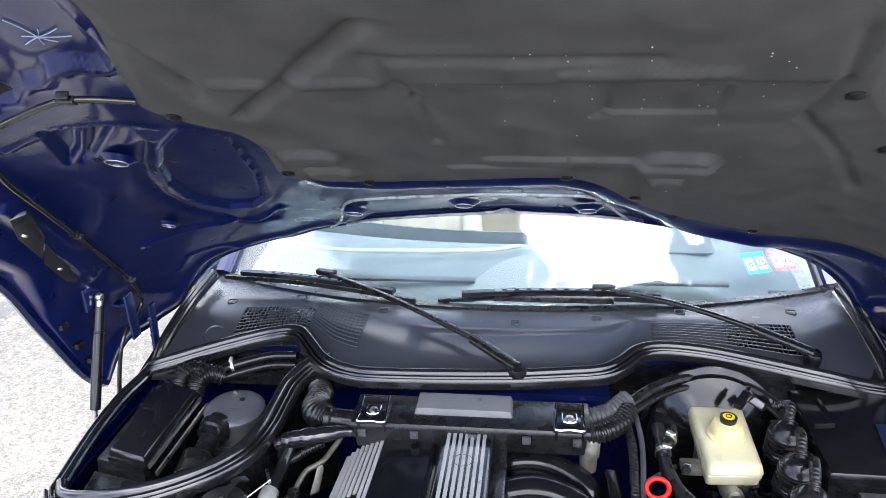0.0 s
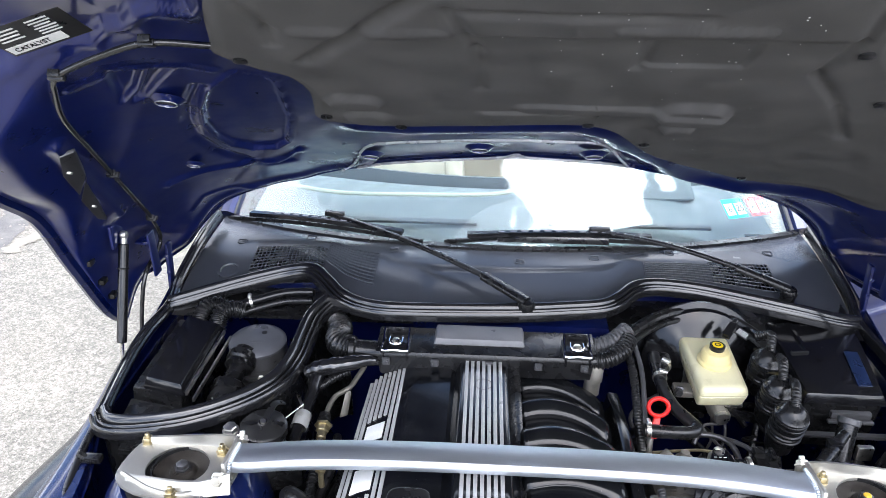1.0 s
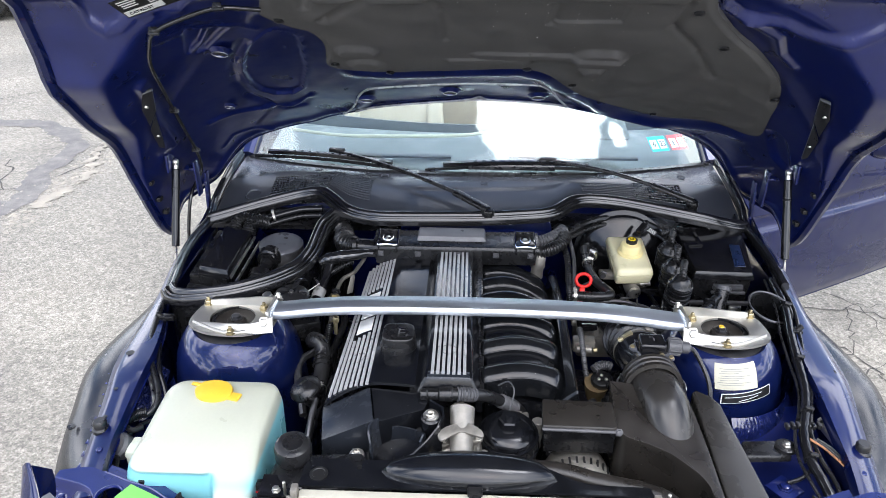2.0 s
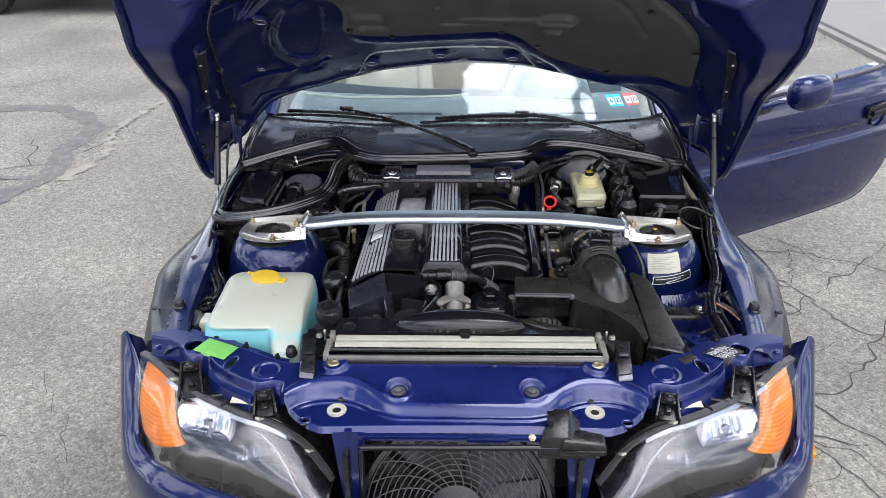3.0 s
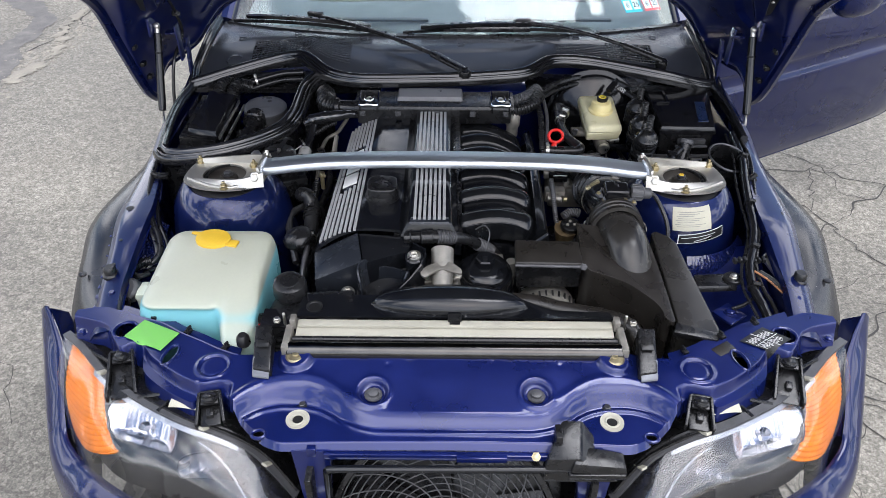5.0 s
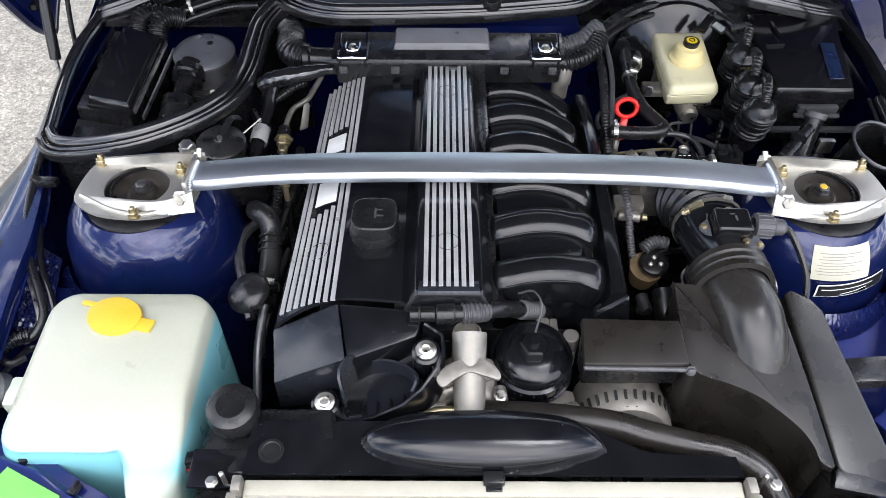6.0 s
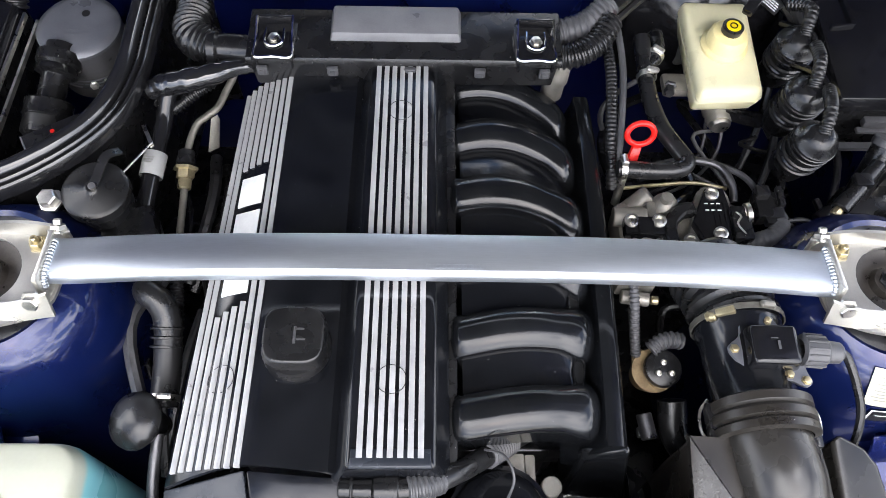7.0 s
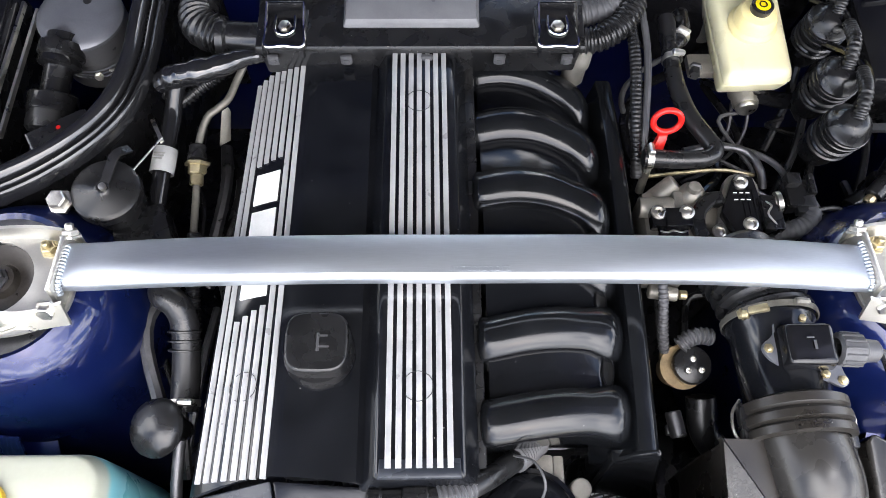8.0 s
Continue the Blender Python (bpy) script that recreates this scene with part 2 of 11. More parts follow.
TAR = mat("tar_patch", (0.115, 0.108, 0.10), 0.85, 0, 0.5, 14, 260, 0.7, dist=0.004, dust=0.3)
CRACK = mat("crack_dirt", (0.045, 0.042, 0.037), 0.95, 0, 0.4, 20, 200, 0.4)
LITTER = mat("crushed_limestone_fill", (0.235, 0.215, 0.175), 0.95, 0, 0.3, 12, 200, 0.8, dist=0.004)
TIMING = mat("grey_metallic_label", (0.020, 0.023, 0.029), 0.24, 0.25, 0.1, 40, 500, 0.03)
UNDERSEAL = mat("wavy_seam_sealer_blue", (0.006, 0.010, 0.060), 0.20, 0, 0.3, 60, 260, 0.5, dist=0.002, coat=1.0)
BLUEGEL = mat("blue_rear_film", (0.010, 0.018, 0.05), 0.3, 0, 0.2, 20, 300, 0.02)
DARKPAINT = mat("dark_car_paint", (0.012, 0.013, 0.014), 0.2, 0, 0.2, 8, 500, 0.0, coat=0.8)
BLUESTICK = mat("cyan_sticker", (0.05, 0.50, 0.62), 0.5, 0, 0.08, 30, 300, 0.0)
REDSTICK = mat("red_sticker", (0.70, 0.10, 0.10), 0.5, 0, 0.08, 30, 300, 0.0)


def glass(name, color, rough=0.0, ior=1.45, haze=0.0):
    m = bpy.data.materials.new(name)
    m.use_nodes = True
    b = m.node_tree.nodes["Principled BSDF"]
    b.inputs["Base Color"].default_value = (*color, 1)
    b.inputs["Roughness"].default_value = rough
    b.inputs["Transmission Weight"].default_value = 1.0 - haze
    b.inputs["IOR"].default_value = ior
    return m


GLASS = glass("windscreen_glass", (0.80, 0.93, 0.93))


def clear_lens(name, tint, rough):
    """A thin clear shell: see-through, with the gloss of its outer face."""
    m = bpy.data.materials.new(name)
    m.use_nodes = True
    t = m.node_tree
    t.nodes.clear()
    fr, tr, gs, mx, out = [t.nodes.new("ShaderNode" + k) for k in ("LayerWeight", "BsdfTransparent", "BsdfGlossy", "MixShader", "OutputMaterial")]
    fr.inputs["Blend"].default_value = 0.5
    steep, gloss = t.nodes.new("ShaderNodeMath"), t.nodes.new("ShaderNodeMath")
    steep.operation, gloss.operation = "POWER", "MULTIPLY_ADD"
    steep.inputs[1].default_value, gloss.inputs[1].default_value, gloss.inputs[2].default_value = 4.0, 0.55, 0.060
    t.links.new(fr.outputs["Facing"], steep.inputs[0])
    t.links.new(steep.outputs[0], gloss.inputs[0])
    tr.inputs["Color"].default_value = (*tint, 1)
    gs.inputs["Roughness"].default_value = rough
    t.links.new(gloss.outputs[0], mx.inputs[0])
    t.links.new(tr.outputs[0], mx.inputs[1])
    t.links.new(gs.outputs[0], mx.inputs[2])
    t.links.new(mx.outputs[0], out.inputs[0])
    return m


LENS = clear_lens("headlamp_lens", (0.93, 0.93, 0.94), 0.09)


def tank_material():
    """Translucent washer tank: milky plastic with turquoise fluid in its lower part."""
    m = mat("milky_tank_plastic", (0.39, 0.40, 0.32), 0.36, 0, 0.05, 9, 200, 0.05, sss=0.3)
    t = m.node_tree
    b = t.nodes["Principled BSDF"]
    src = b.inputs["Base Color"].links[0].from_socket
    co, sp = t.nodes.new("ShaderNodeTexCoord"), t.nodes.new("ShaderNodeSeparateXYZ")
    t.links.new(co.outputs["Object"], sp.inputs[0])

    def ramp(socket, a, b, top=1.0):
        rr = t.nodes.new("ShaderNodeMapRange")
        rr.interpolation_type = "SMOOTHSTEP"
        rr.inputs["From Min"].default_value, rr.inputs["From Max"].default_value, rr.inputs["To Max"].default_value = a, b, top
        t.links.new(socket, rr.inputs["Value"])
        return rr.outputs[0]

    def blend(fac, under, over):
        mx = t.nodes.new("ShaderNodeMix")
        mx.data_type = "RGBA"
        t.links.new(fac, mx.inputs[0])
        t.links.new(under, mx.inputs[6])
        mx.inputs[7].default_value = (*over, 1)
        return mx.outputs[2]

    # fluid shines faintly through the thick shoulder, strongly below its level behind the thin wall
    pale = blend(ramp(sp.outputs[2], 0.845, 0.70, 0.75), src, (0.30, 0.58, 0.56))
    mul = t.nodes.new("ShaderNodeMath")
    mul.operation = "MULTIPLY"
    t.links.new(ramp(sp.outputs[2], 0.824, 0.812), mul.inputs[0])
    t.links.new(ramp(sp.outputs[1], -0.462, -0.438), mul.inputs[1])
    t.links.new(blend(mul.outputs[0], pale, (0.19, 0.46, 0.50)), b.inputs["Base Color"])
    return m


TANK = tank_material()


def asphalt_material():
    """Worn asphalt: aggregate in two sizes, pale and dark chips, brownish drifts."""
    m = mat("weathered_asphalt", (0.198, 0.185, 0.156), 0.88, 0, 0.30, 1.3, 55, 0.6, dist=0.006, spec=0.30)
    t = m.node_tree
    b = t.nodes["Principled BSDF"]
    col = b.inputs["Base Color"].links[0].from_socket
    co = t.nodes.new("ShaderNodeTexCoord")
    for scale, lo, hi in ((120, 0.76, 1.22), (48, 0.86, 1.14), (260, 0.76, 1.24)):
        vo = t.nodes.new("ShaderNodeTexVoronoi")
        vo.inputs["Scale"].default_value = scale
        t.links.new(co.outputs["Object"], vo.inputs["Vector"])
        ramp = t.nodes.new("ShaderNodeMapRange")
        ramp.inputs["From Min"].default_value, ramp.inputs["From Max"].default_value = 0.15, 0.95
        ramp.inputs["To Min"].default_value, ramp.inputs["To Max"].default_value = lo, hi
        sp = t.nodes.new("ShaderNodeSeparateColor")
        t.links.new(vo.outputs["Color"], sp.inputs[0])
        t.links.new(sp.outputs[0], ramp.inputs["Value"])
        hv = t.nodes.new("ShaderNodeHueSaturation")
        t.links.new(ramp.outputs[0], hv.inputs["Value"])
        t.links.new(col, hv.inputs["Color"])
        col = hv.outputs[0]
    drift = t.nodes.new("ShaderNodeTexNoise")
    drift.inputs["Scale"].default_value, drift.inputs["Detail"].default_value, drift.inputs["Roughness"].default_value = 2.2, 9.0, 0.7
    t.links.new(co.outputs["Object"], drift.inputs["Vector"])
    dr = t.nodes.new("ShaderNodeMapRange")
    dr.inputs["From Min"].default_value, dr.inputs["From Max"].default_value, dr.inputs["To Max"].default_value = 0.52, 0.75, 0.3
    t.links.new(drift.outputs[0], dr.inputs["Value"])
    mx = t.nodes.new("ShaderNodeMix")
    mx.data_type = "RGBA"
    t.links.new(dr.outputs[0], mx.inputs[0])
    t.links.new(col, mx.inputs[6])
    mx.inputs[7].default_value = (0.16, 0.14, 0.115, 1)
    t.links.new(mx.outputs[2], b.inputs["Base Color"])
    return m


ASPHALT = asphalt_material()


# ---- mesh helpers ----
def finish(bm, angle=35, bevel=0.0, segs=2):
    if bevel > 0:
        es = [e for e in bm.edges if len(e.link_faces) == 2 and e.calc_face_angle(0) > radians(28)]
        if es:
            bmesh.ops.bevel(bm, geom=es, offset=bevel, segments=segs, profile=0.6, affect="EDGES", clamp_overlap=True)
    return bm


def link(name, bm, material, angle=38):
    me = bpy.data.meshes.new(name)
    bm.normal_update()
    bm.to_mesh(me)
    bm.free()
    me.materials.append(material)
    if len(me.polygons):
        me.polygons.foreach_set("use_smooth", [True] * len(me.polygons))
        me.set_sharp_from_angle(angle=radians(angle))
    return new(name, me)


def part(name, bm, material, parent, label="", angle=38):
    ob = link(name, bm, material, angle)
    ob.parent = parent
    ob.matrix_parent_inverse = parent_world(parent).inverted()
    if label:
        tagged(ob, label)
    return ob


def parent_world(ob):
    return parent_world(ob.parent) @ ob.matrix_parent_inverse @ ob.matrix_basis if ob.parent else ob.matrix_basis.copy()


def thing(name, at, label, category, group="", kind=""):
    ob = new(name)
    ob.location = at
    ob.empty_display_size = 0.05
    return tagged(ob, label, category, group, kind)


def group_part(name, at, parent, label):
    """A part made of several pieces: an Empty under its thing."""
    ob = new(name)
    ob.parent = parent
    ob.matrix_parent_inverse = parent_world(parent).inverted()
    ob.location = at
    ob.empty_display_size = 0.05
    return tagged(ob, label)


def solo(name, bm, material, label, category, group="", kind="", angle=38):
    return tagged(link(name, bm, material, angle), label, category, group, kind)


def merge(*bms):
    out = bms[0]
    for b in bms[1:]:
        me = bpy.data.meshes.new("tmp")
        b.to_mesh(me)
        out.from_mesh(me)
        bpy.data.meshes.remove(me)
        b.free()
    return out


def xf(bm, m):
    bmesh.ops.transform(bm, matrix=m, verts=bm.verts)
    return bm


def box(c, s, bevel=0.004, rot=(0, 0, 0), segs=2, taper=1.0):
    """A bevelled box: centre, size; taper narrows its top."""
    bm = bmesh.new()
    bmesh.ops.create_cube(bm, size=1)
    for v in bm.verts:
        k = taper if v.co.z > 0 else 1
        v.co = Vector((v.co.x * s[0] * k, v.co.y * s[1] * k, v.co.z * s[2]))
    if bevel:
        finish(bm, bevel=min(bevel, 0.45 * min(s)), segs=segs)
    return xf(bm, pose(*c, *rot))


def hexa(bottom, top, bevel=0.004, segs=2):
    """A solid between two outlines with the same number of corners."""
    bm = bmesh.new()
    a, b = [bm.verts.new(p) for p in bottom], [bm.verts.new(p) for p in top]
    k = len(a)
    bm.faces.new(a[::-1]), bm.faces.new(b)
    for i in range(k):
        bm.faces.new((a[i], a[(i + 1) % k], b[(i + 1) % k], b[i]))
    bmesh.ops.recalc_face_normals(bm, faces=bm.faces)
    return finish(bm, bevel=bevel, segs=segs)


def prism(outline, z0, z1, bevel=0.003, segs=2):
    """An outline in x, y drawn up from z0 to z1."""
    return hexa([(x, y, z0) for x, y in outline], [(x, y, z1) for x, y in outline], bevel, segs)


def frame_to(a, b):
    d = Vector(b) - Vector(a)
    return Matrix.Translation(a) @ d.to_track_quat("Z", "Y").to_matrix().to_4x4(), d.length


def lathe(profile, a, axis=(0, 0, 1), n=28):
    """A turned solid: profile of (radius, height) along axis from a."""
    bm = bmesh.new()
    rings = []
    for r, h in profile:
        rings.append([bm.verts.new((r * math.cos(2 * math.pi * i / n), r * math.sin(2 * math.pi * i / n), h)) for i in range(n)] if r > 1e-5 else [bm.verts.new((0, 0, h))])
    for p, q in zip(rings, rings[1:]):
        for i in range(n):
            j = (i + 1) % n
            if len(p) == 1 and len(q) > 1:
                bm.faces.new((p[0], q[i], q[j]))
            elif len(q) == 1 and len(p) > 1:
                bm.faces.new((p[i], q[0], p[j]))
            elif len(p) > 1:
                bm.faces.new((p[i], q[i], q[j], p[j]))
    bmesh.ops.recalc_face_normals(bm, faces=bm.faces)
    return xf(bm, frame_to(a, Vector(a) + Vector(axis))[0])


def cyl(a, b, r, r2=None, n=20, bevel=0.0015):
    r2 = r if r2 is None else r2
    L = (Vector(b) - Vector(a)).length
    e = min(bevel, r * 0.4, L * 0.4)
    return lathe([(0, 0), (max(r - e, 1e-4), 0), (r, e), (r2, L - e), (max(r2 - e, 1e-4), L), (0, L)], a, Vector(b) - Vector(a), n)


def hexbolt(a, axis, r, h):
    return lathe([(0, 0), (r * 1.35, 0), (r * 1.35, h * 0.25), (r, h * 0.3), (r, h * 0.9), (r * 0.85, h), (0, h)], a, axis, 6)


def smooth_path(pts, k=6):
    """Points on a smooth curve through pts."""
    P = [Vector(p) for p in pts]
    if len(P) < 3:
        return [P[0].lerp(P[-1], i / k) for i in range(k + 1)]
    Q = [P[0] * 2 - P[1]] + P + [P[-1] * 2 - P[-2]]
    out = []
    for i in range(1, len(Q) - 2):
        for j in range(k):
            t = j / k
            a, b, c, d = Q[i - 1], Q[i], Q[i + 1], Q[i + 2]
            out.append(0.5 * ((2 * b) + (c - a) * t + (2 * a - 5 * b + 4 * c - d) * t * t + (3 * b - a - 3 * c + d) * t ** 3))
    return out + [P[-1]]


def sweep(path, section, closed=True, caps=True, up=(0, 0, 1), scales=None):
    """Draws a section (x across, y up) along a path."""
    bm = bmesh.new()
    up = Vector(up)
    rings = []
    for i, p in enumerate(path):
        d = (path[min(i + 1, len(path) - 1)] - path[max(i - 1, 0)]).normalized()
        side = d.cross(up)
        if side.length < 1e-3:
            side = d.cross(Vector((0, 1, 0.01)))
        side.normalize()
        u2 = side.cross(d)
        k = scales[i] if scales else 1.0
        rings.append([bm.verts.new(p + side * x * k + u2 * y * k) for x, y in section])
    m = len(section)
    for p, q in zip(rings, rings[1:]):
        for i in range(m if closed else m - 1):
            j = (i + 1) % m
            bm.faces.new((p[i], p[j], q[j], q[i]))
    if caps and closed:
        bm.faces.new(rings[0][::-1])
        bm.faces.new(rings[-1])
    bmesh.ops.recalc_face_normals(bm, faces=bm.faces)
    return bm


def circle(r, n=12, ry=None):
    ry = r if ry is None else ry
    return [(r * math.cos(2 * math.pi * i / n), ry * math.sin(2 * math.pi * i / n)) for i in range(n)]


def tube(pts, r, k=6, n=12, ribs=0.0, pitch=0.008, smooth=True):
    """A hose; ribs gives it bellows of that depth (a share of the radius)."""
    path = smooth_path(pts, k) if smooth else [Vector(p) for p in pts]
    if ribs:
        total = sum((b - a).length for a, b in zip(path, path[1:]))
        count = max(6, int(total / pitch) * 4)
        fine, acc, cum = [], 0.0, [0.0]
        for a, b in zip(path, path[1:]):
            acc += (b - a).length
            cum.append(acc)
        for i in range(count + 1):
            s = total * i / count
            j = max(0, min(len(cum) - 2, next((q for q in range(len(cum) - 1) if cum[q + 1] >= s), len(cum) - 2)))
            seg = max(1e-9, cum[j + 1] - cum[j])
            fine.append(path[j].lerp(path[j + 1], (s - cum[j]) / seg))
        scales = [1.0 + ribs * (0.5 if i % 4 in (1, 2) else -0.5) for i in range(len(fine))]
        return sweep(fine, circle(r, n), scales=scales)
    return sweep(path, circle(r, n))


def sheet(f, nu, nv, thick=0.0, u=(0, 1), v=(0, 1)):
    """A surface from f(u, v); thick gives it depth against its normals."""
    bm = bmesh.new()
    g = [[bm.verts.new(f(u[0] + (u[1] - u[0]) * i / nu, v[0] + (v[1] - v[0]) * j / nv)) for j in range(nv + 1)] for i in range(nu + 1)]
    for i in range(nu):
        for j in range(nv):
            bm.faces.new((g[i][j], g[i + 1][j], g[i + 1][j + 1], g[i][j + 1]))
    if thick:
        bm.normal_update()
        bmesh.ops.solidify(bm, geom=bm.faces[:], thickness=thick)
        bmesh.ops.recalc_face_normals(bm, faces=bm.faces)
    return bm


def lerp(a, b, t):
    return a + (b - a) * t


@functools.lru_cache(maxsize=None)
def slopes(xs, ys):
    """Slopes of a smooth curve that never overshoots its points."""
    d = [(ys[i + 1] - ys[i]) / (xs[i + 1] - xs[i]) for i in range(len(xs) - 1)]
    return [d[0]] + [0.0 if a * b <= 0 else 2 * a * b / (a + b) for a, b in zip(d, d[1:])] + [d[-1]]


def interp(x, xs, ys):
    xs, ys = tuple(xs), tuple(ys)
    if x <= xs[0]:
        return float(ys[0])
    if x >= xs[-1]:
        return float(ys[-1])
    i = next(q for q in range(len(xs) - 1) if x <= xs[q + 1])
    if len(xs) == 2:
        return ys[0] + (ys[1] - ys[0]) * (x - xs[0]) / (xs[1] - xs[0])
    m = slopes(xs, ys)
    h = xs[i + 1] - xs[i]
    t = (x - xs[i]) / h
    return ys[i] * (1 + 2 * t) * (1 - t) ** 2 + h * m[i] * t * (1 - t) ** 2 + ys[i + 1] * t * t * (3 - 2 * t) + h * m[i + 1] * t * t * (t - 1)


def poly_smooth(pts, k=4, closed=True):
    """A rounded outline through 2D points."""
    P = [Vector((*p, 0)) for p in pts]
    m, out = len(P), []
    for i in range(m):
        a, b, c, d = P[i - 1], P[i], P[(i + 1) % m], P[(i + 2) % m]
        for j in range(k):
            t = j / k
            q = 0.5 * ((2 * b) + (c - a) * t + (2 * a - 5 * b + 4 * c - d) * t * t + (3 * b - a - 3 * c + d) * t ** 3)
            out.append((q.x, q.y))
    return out


def clamp_ring(at, axis, r, w=0.009):
    """A hose clamp: a thin band with its screw box."""
    b1 = lathe([(r, -w / 2), (r + 0.0018, -w / 2), (r + 0.0018, w / 2), (r, w / 2)], at, axis, 24)
    ax = Vector(axis).normalized()
    side = ax.cross(Vector((0.3, 0.2, 1))).normalized()
    up = side.cross(ax)
    p = Vector(at) + up * (r + 0.004)
    b2 = cyl(p - side * 0.009, p + side * 0.009, 0.0045, n=8)
    return merge(b1, b2)


def bar_text(name, at, rot, w, h, rows, material, parent, cols=1):
    """Unreadable print: small raised bars in rows, as one mesh."""
    bms = []
    for i in range(rows):
        y = h * (0.5 - (i + 0.5) / rows)
        x = -w / 2
        while x < w / 2 - 0.002:
            L = min(random.uniform(0.12, 0.4) * w / cols, w / 2 - x)
            bms.append(box((x + L / 2, y, 0), (L * 0.85, h / rows * 0.42, 0.0004), 0))
            x += L
    return part(name, xf(merge(*bms), pose(*at, *rot)), material, parent)


def words(name, text, size, m, material, parent, depth=0.0004):
    cu = bpy.data.curves.new(name, "FONT")
    cu.body, cu.size, cu.extrude, cu.align_x, cu.align_y = text, size, depth, "CENTER", "CENTER"
    cu.materials.append(material)
    ob = new(name, cu)
    ob.parent = parent
    ob.matrix_parent_inverse = parent_world(parent).inverted()
    ob.matrix_basis = m
    return ob


# ---- ground and distance ----
def ground_bm():
    """One sheet: fine near the car, coarse to the horizon."""
    xs = [-2500, -600, -150, -40, -14] + [lerp(-10, 10, i / 50) for i in range(51)] + [14, 40, 150, 600, 2500]
    bm = bmesh.new()
    g = []
    for x in xs:
        row = []
        for y in xs:
            near_k = 1 if abs(x) < 11 and abs(y) < 11 else 0
            z = near_k * 0.008 * noise.noise((x * 0.8, y * 0.8, 0))
            row.append(bm.verts.new((x, y, z)))
        g.append(row)
    for i in range(len(xs) - 1):
        for j in range(len(xs) - 1):
            bm.faces.new((g[i][j], g[i + 1][j], g[i + 1][j + 1], g[i][j + 1]))
    return bm


solo("ground", ground_bm(), ASPHALT, "weathered grey asphalt car park with cracks", "ground", kind="structure")


def ground_z(x, y):
    return 0.008 * noise.noise((x * 0.8, y * 0.8, 0)) if abs(x) < 11 and abs(y) < 11 else 0.0


def ribbon(pts, w, z=0.004, ragged=0.35, k=10, freq=7):
    """A flat strip on the ground with a ragged edge."""
    path = smooth_path([(*p, 0) for p in pts], k)
    bm = bmesh.new()
    prev = None
    for i, p in enumerate(path):
        d = (path[min(i + 1, len(path) - 1)] - path[max(i - 1, 0)]).normalized()
        s = Vector((-d.y, d.x, 0))
        wl = w * (0.5 + ragged * (noise.noise((p.x * freq, p.y * freq, 1.3)) + 0.6 * noise.noise((p.x * freq * 3.1, p.y * freq * 3.1, 4.3))))
        wr = w * (0.5 + ragged * (noise.noise((p.x * freq, p.y * freq, 8.1)) + 0.6 * noise.noise((p.x * freq * 3.1, p.y * freq * 3.1, 9.7))))
        a, b = p + s * wl, p - s * wr
        row = [bm.verts.new((q.x, q.y, ground_z(q.x, q.y) + z)) for q in (a, b)]
        if prev:
            bm.faces.new((prev[0], row[0], row[1], prev[1]))
        prev = row
    bmesh.ops.recalc_face_normals(bm, faces=bm.faces)
    return bm


def crack_walk(start, heading, length, w, seed, bms, depth=0):
    rnd = random.Random(seed)
    pts, p, h, gone = [start], Vector(start), heading, 0.0
    while gone < length:
        step = rnd.uniform(0.025, 0.07)
        h += rnd.uniform(-1.0, 1.0)
        h = lerp(h, heading, 0.30)
        p = p + Vector((math.cos(h), math.sin(h))) * step
        pts.append(tuple(p))
        gone += step
        if depth < 2 and rnd.random() < 0.06:
            crack_walk(tuple(p), h + rnd.choice((-1, 1)) * rnd.uniform(0.7, 1.4), length * rnd.uniform(0.15, 0.4), w * 0.6, rnd.random(), bms, depth + 1)
    bms.append(ribbon(pts, w, 0.003, 0.6, 3))


tar = solo("tar_patch", merge(ribbon([(-3.7, 3.9), (-3.15, 3.85), (-2.75, 3.45), (-2.72, 2.95), (-2.62, 2.5), (-2.75, 2.1), (-2.9, 1.5), (-2.95, 0.9), (-3.1, 0.2), (-3.2, -1)], 0.15, 0.004, 0.3, 36, 6),
                              ribbon([(-6, 2.55), (-4.6, 2.75), (-3.6, 2.5), (-2.7, 2.45)], 0.07, 0.0045, 0.4, 30), ribbon([(-7.5, 5.1), (-5.5, 4.6), (-4.4, 4.1), (-3.6, 3.9)], 0.06, 0.005, 0.4, 30)),
           TAR, "dark tar repair strips on the asphalt", "tar strip", kind="structure")
crack_bms = []
for i, (sx, sy, hd, ln, w) in enumerate([(-2.45, 4.6, -2.0, 3.0, 0.03), (-3.9, 3.2, -0.4, 1.3, 0.02), (-3.4, 1.6, -2.1, 2.4, 0.02), (-5.2, 4.0, 0.3, 2.0, 0.03), (1.25, 0.75, -0.9, 2.6, 0.022),
                                         (2.1, 1.35, -1.9, 3.2, 0.026), (1.5, -0.1, 0.35, 2.8, 0.022), (1.9, 0.9, 0.1, 2.4, 0.022), (1.15, 0.35, -1.45, 2.2, 0.018), (2.6, 0.6, -2.3, 2.4, 0.02),
                                         (3.2, 2.6, -2.2, 3.0, 0.025), (1.6, -0.6, -0.2, 1.8, 0.02), (-1.6, 0.1, -2.6, 1.5, 0.012), (-2.0, 6.2, 2.6, 3.0, 0.03), (2.3, 4.6, 0.1, 2.4, 0.03), (2.0, 5.4, 0.25, 2.6, 0.03), (2.6, 3.6, 0.5, 2.0, 0.02), (1.9, 0.2, -1.3, 2.0, 0.016)]):
    crack_walk((sx, sy), hd, ln, w * 0.24, i + 3, crack_bms)


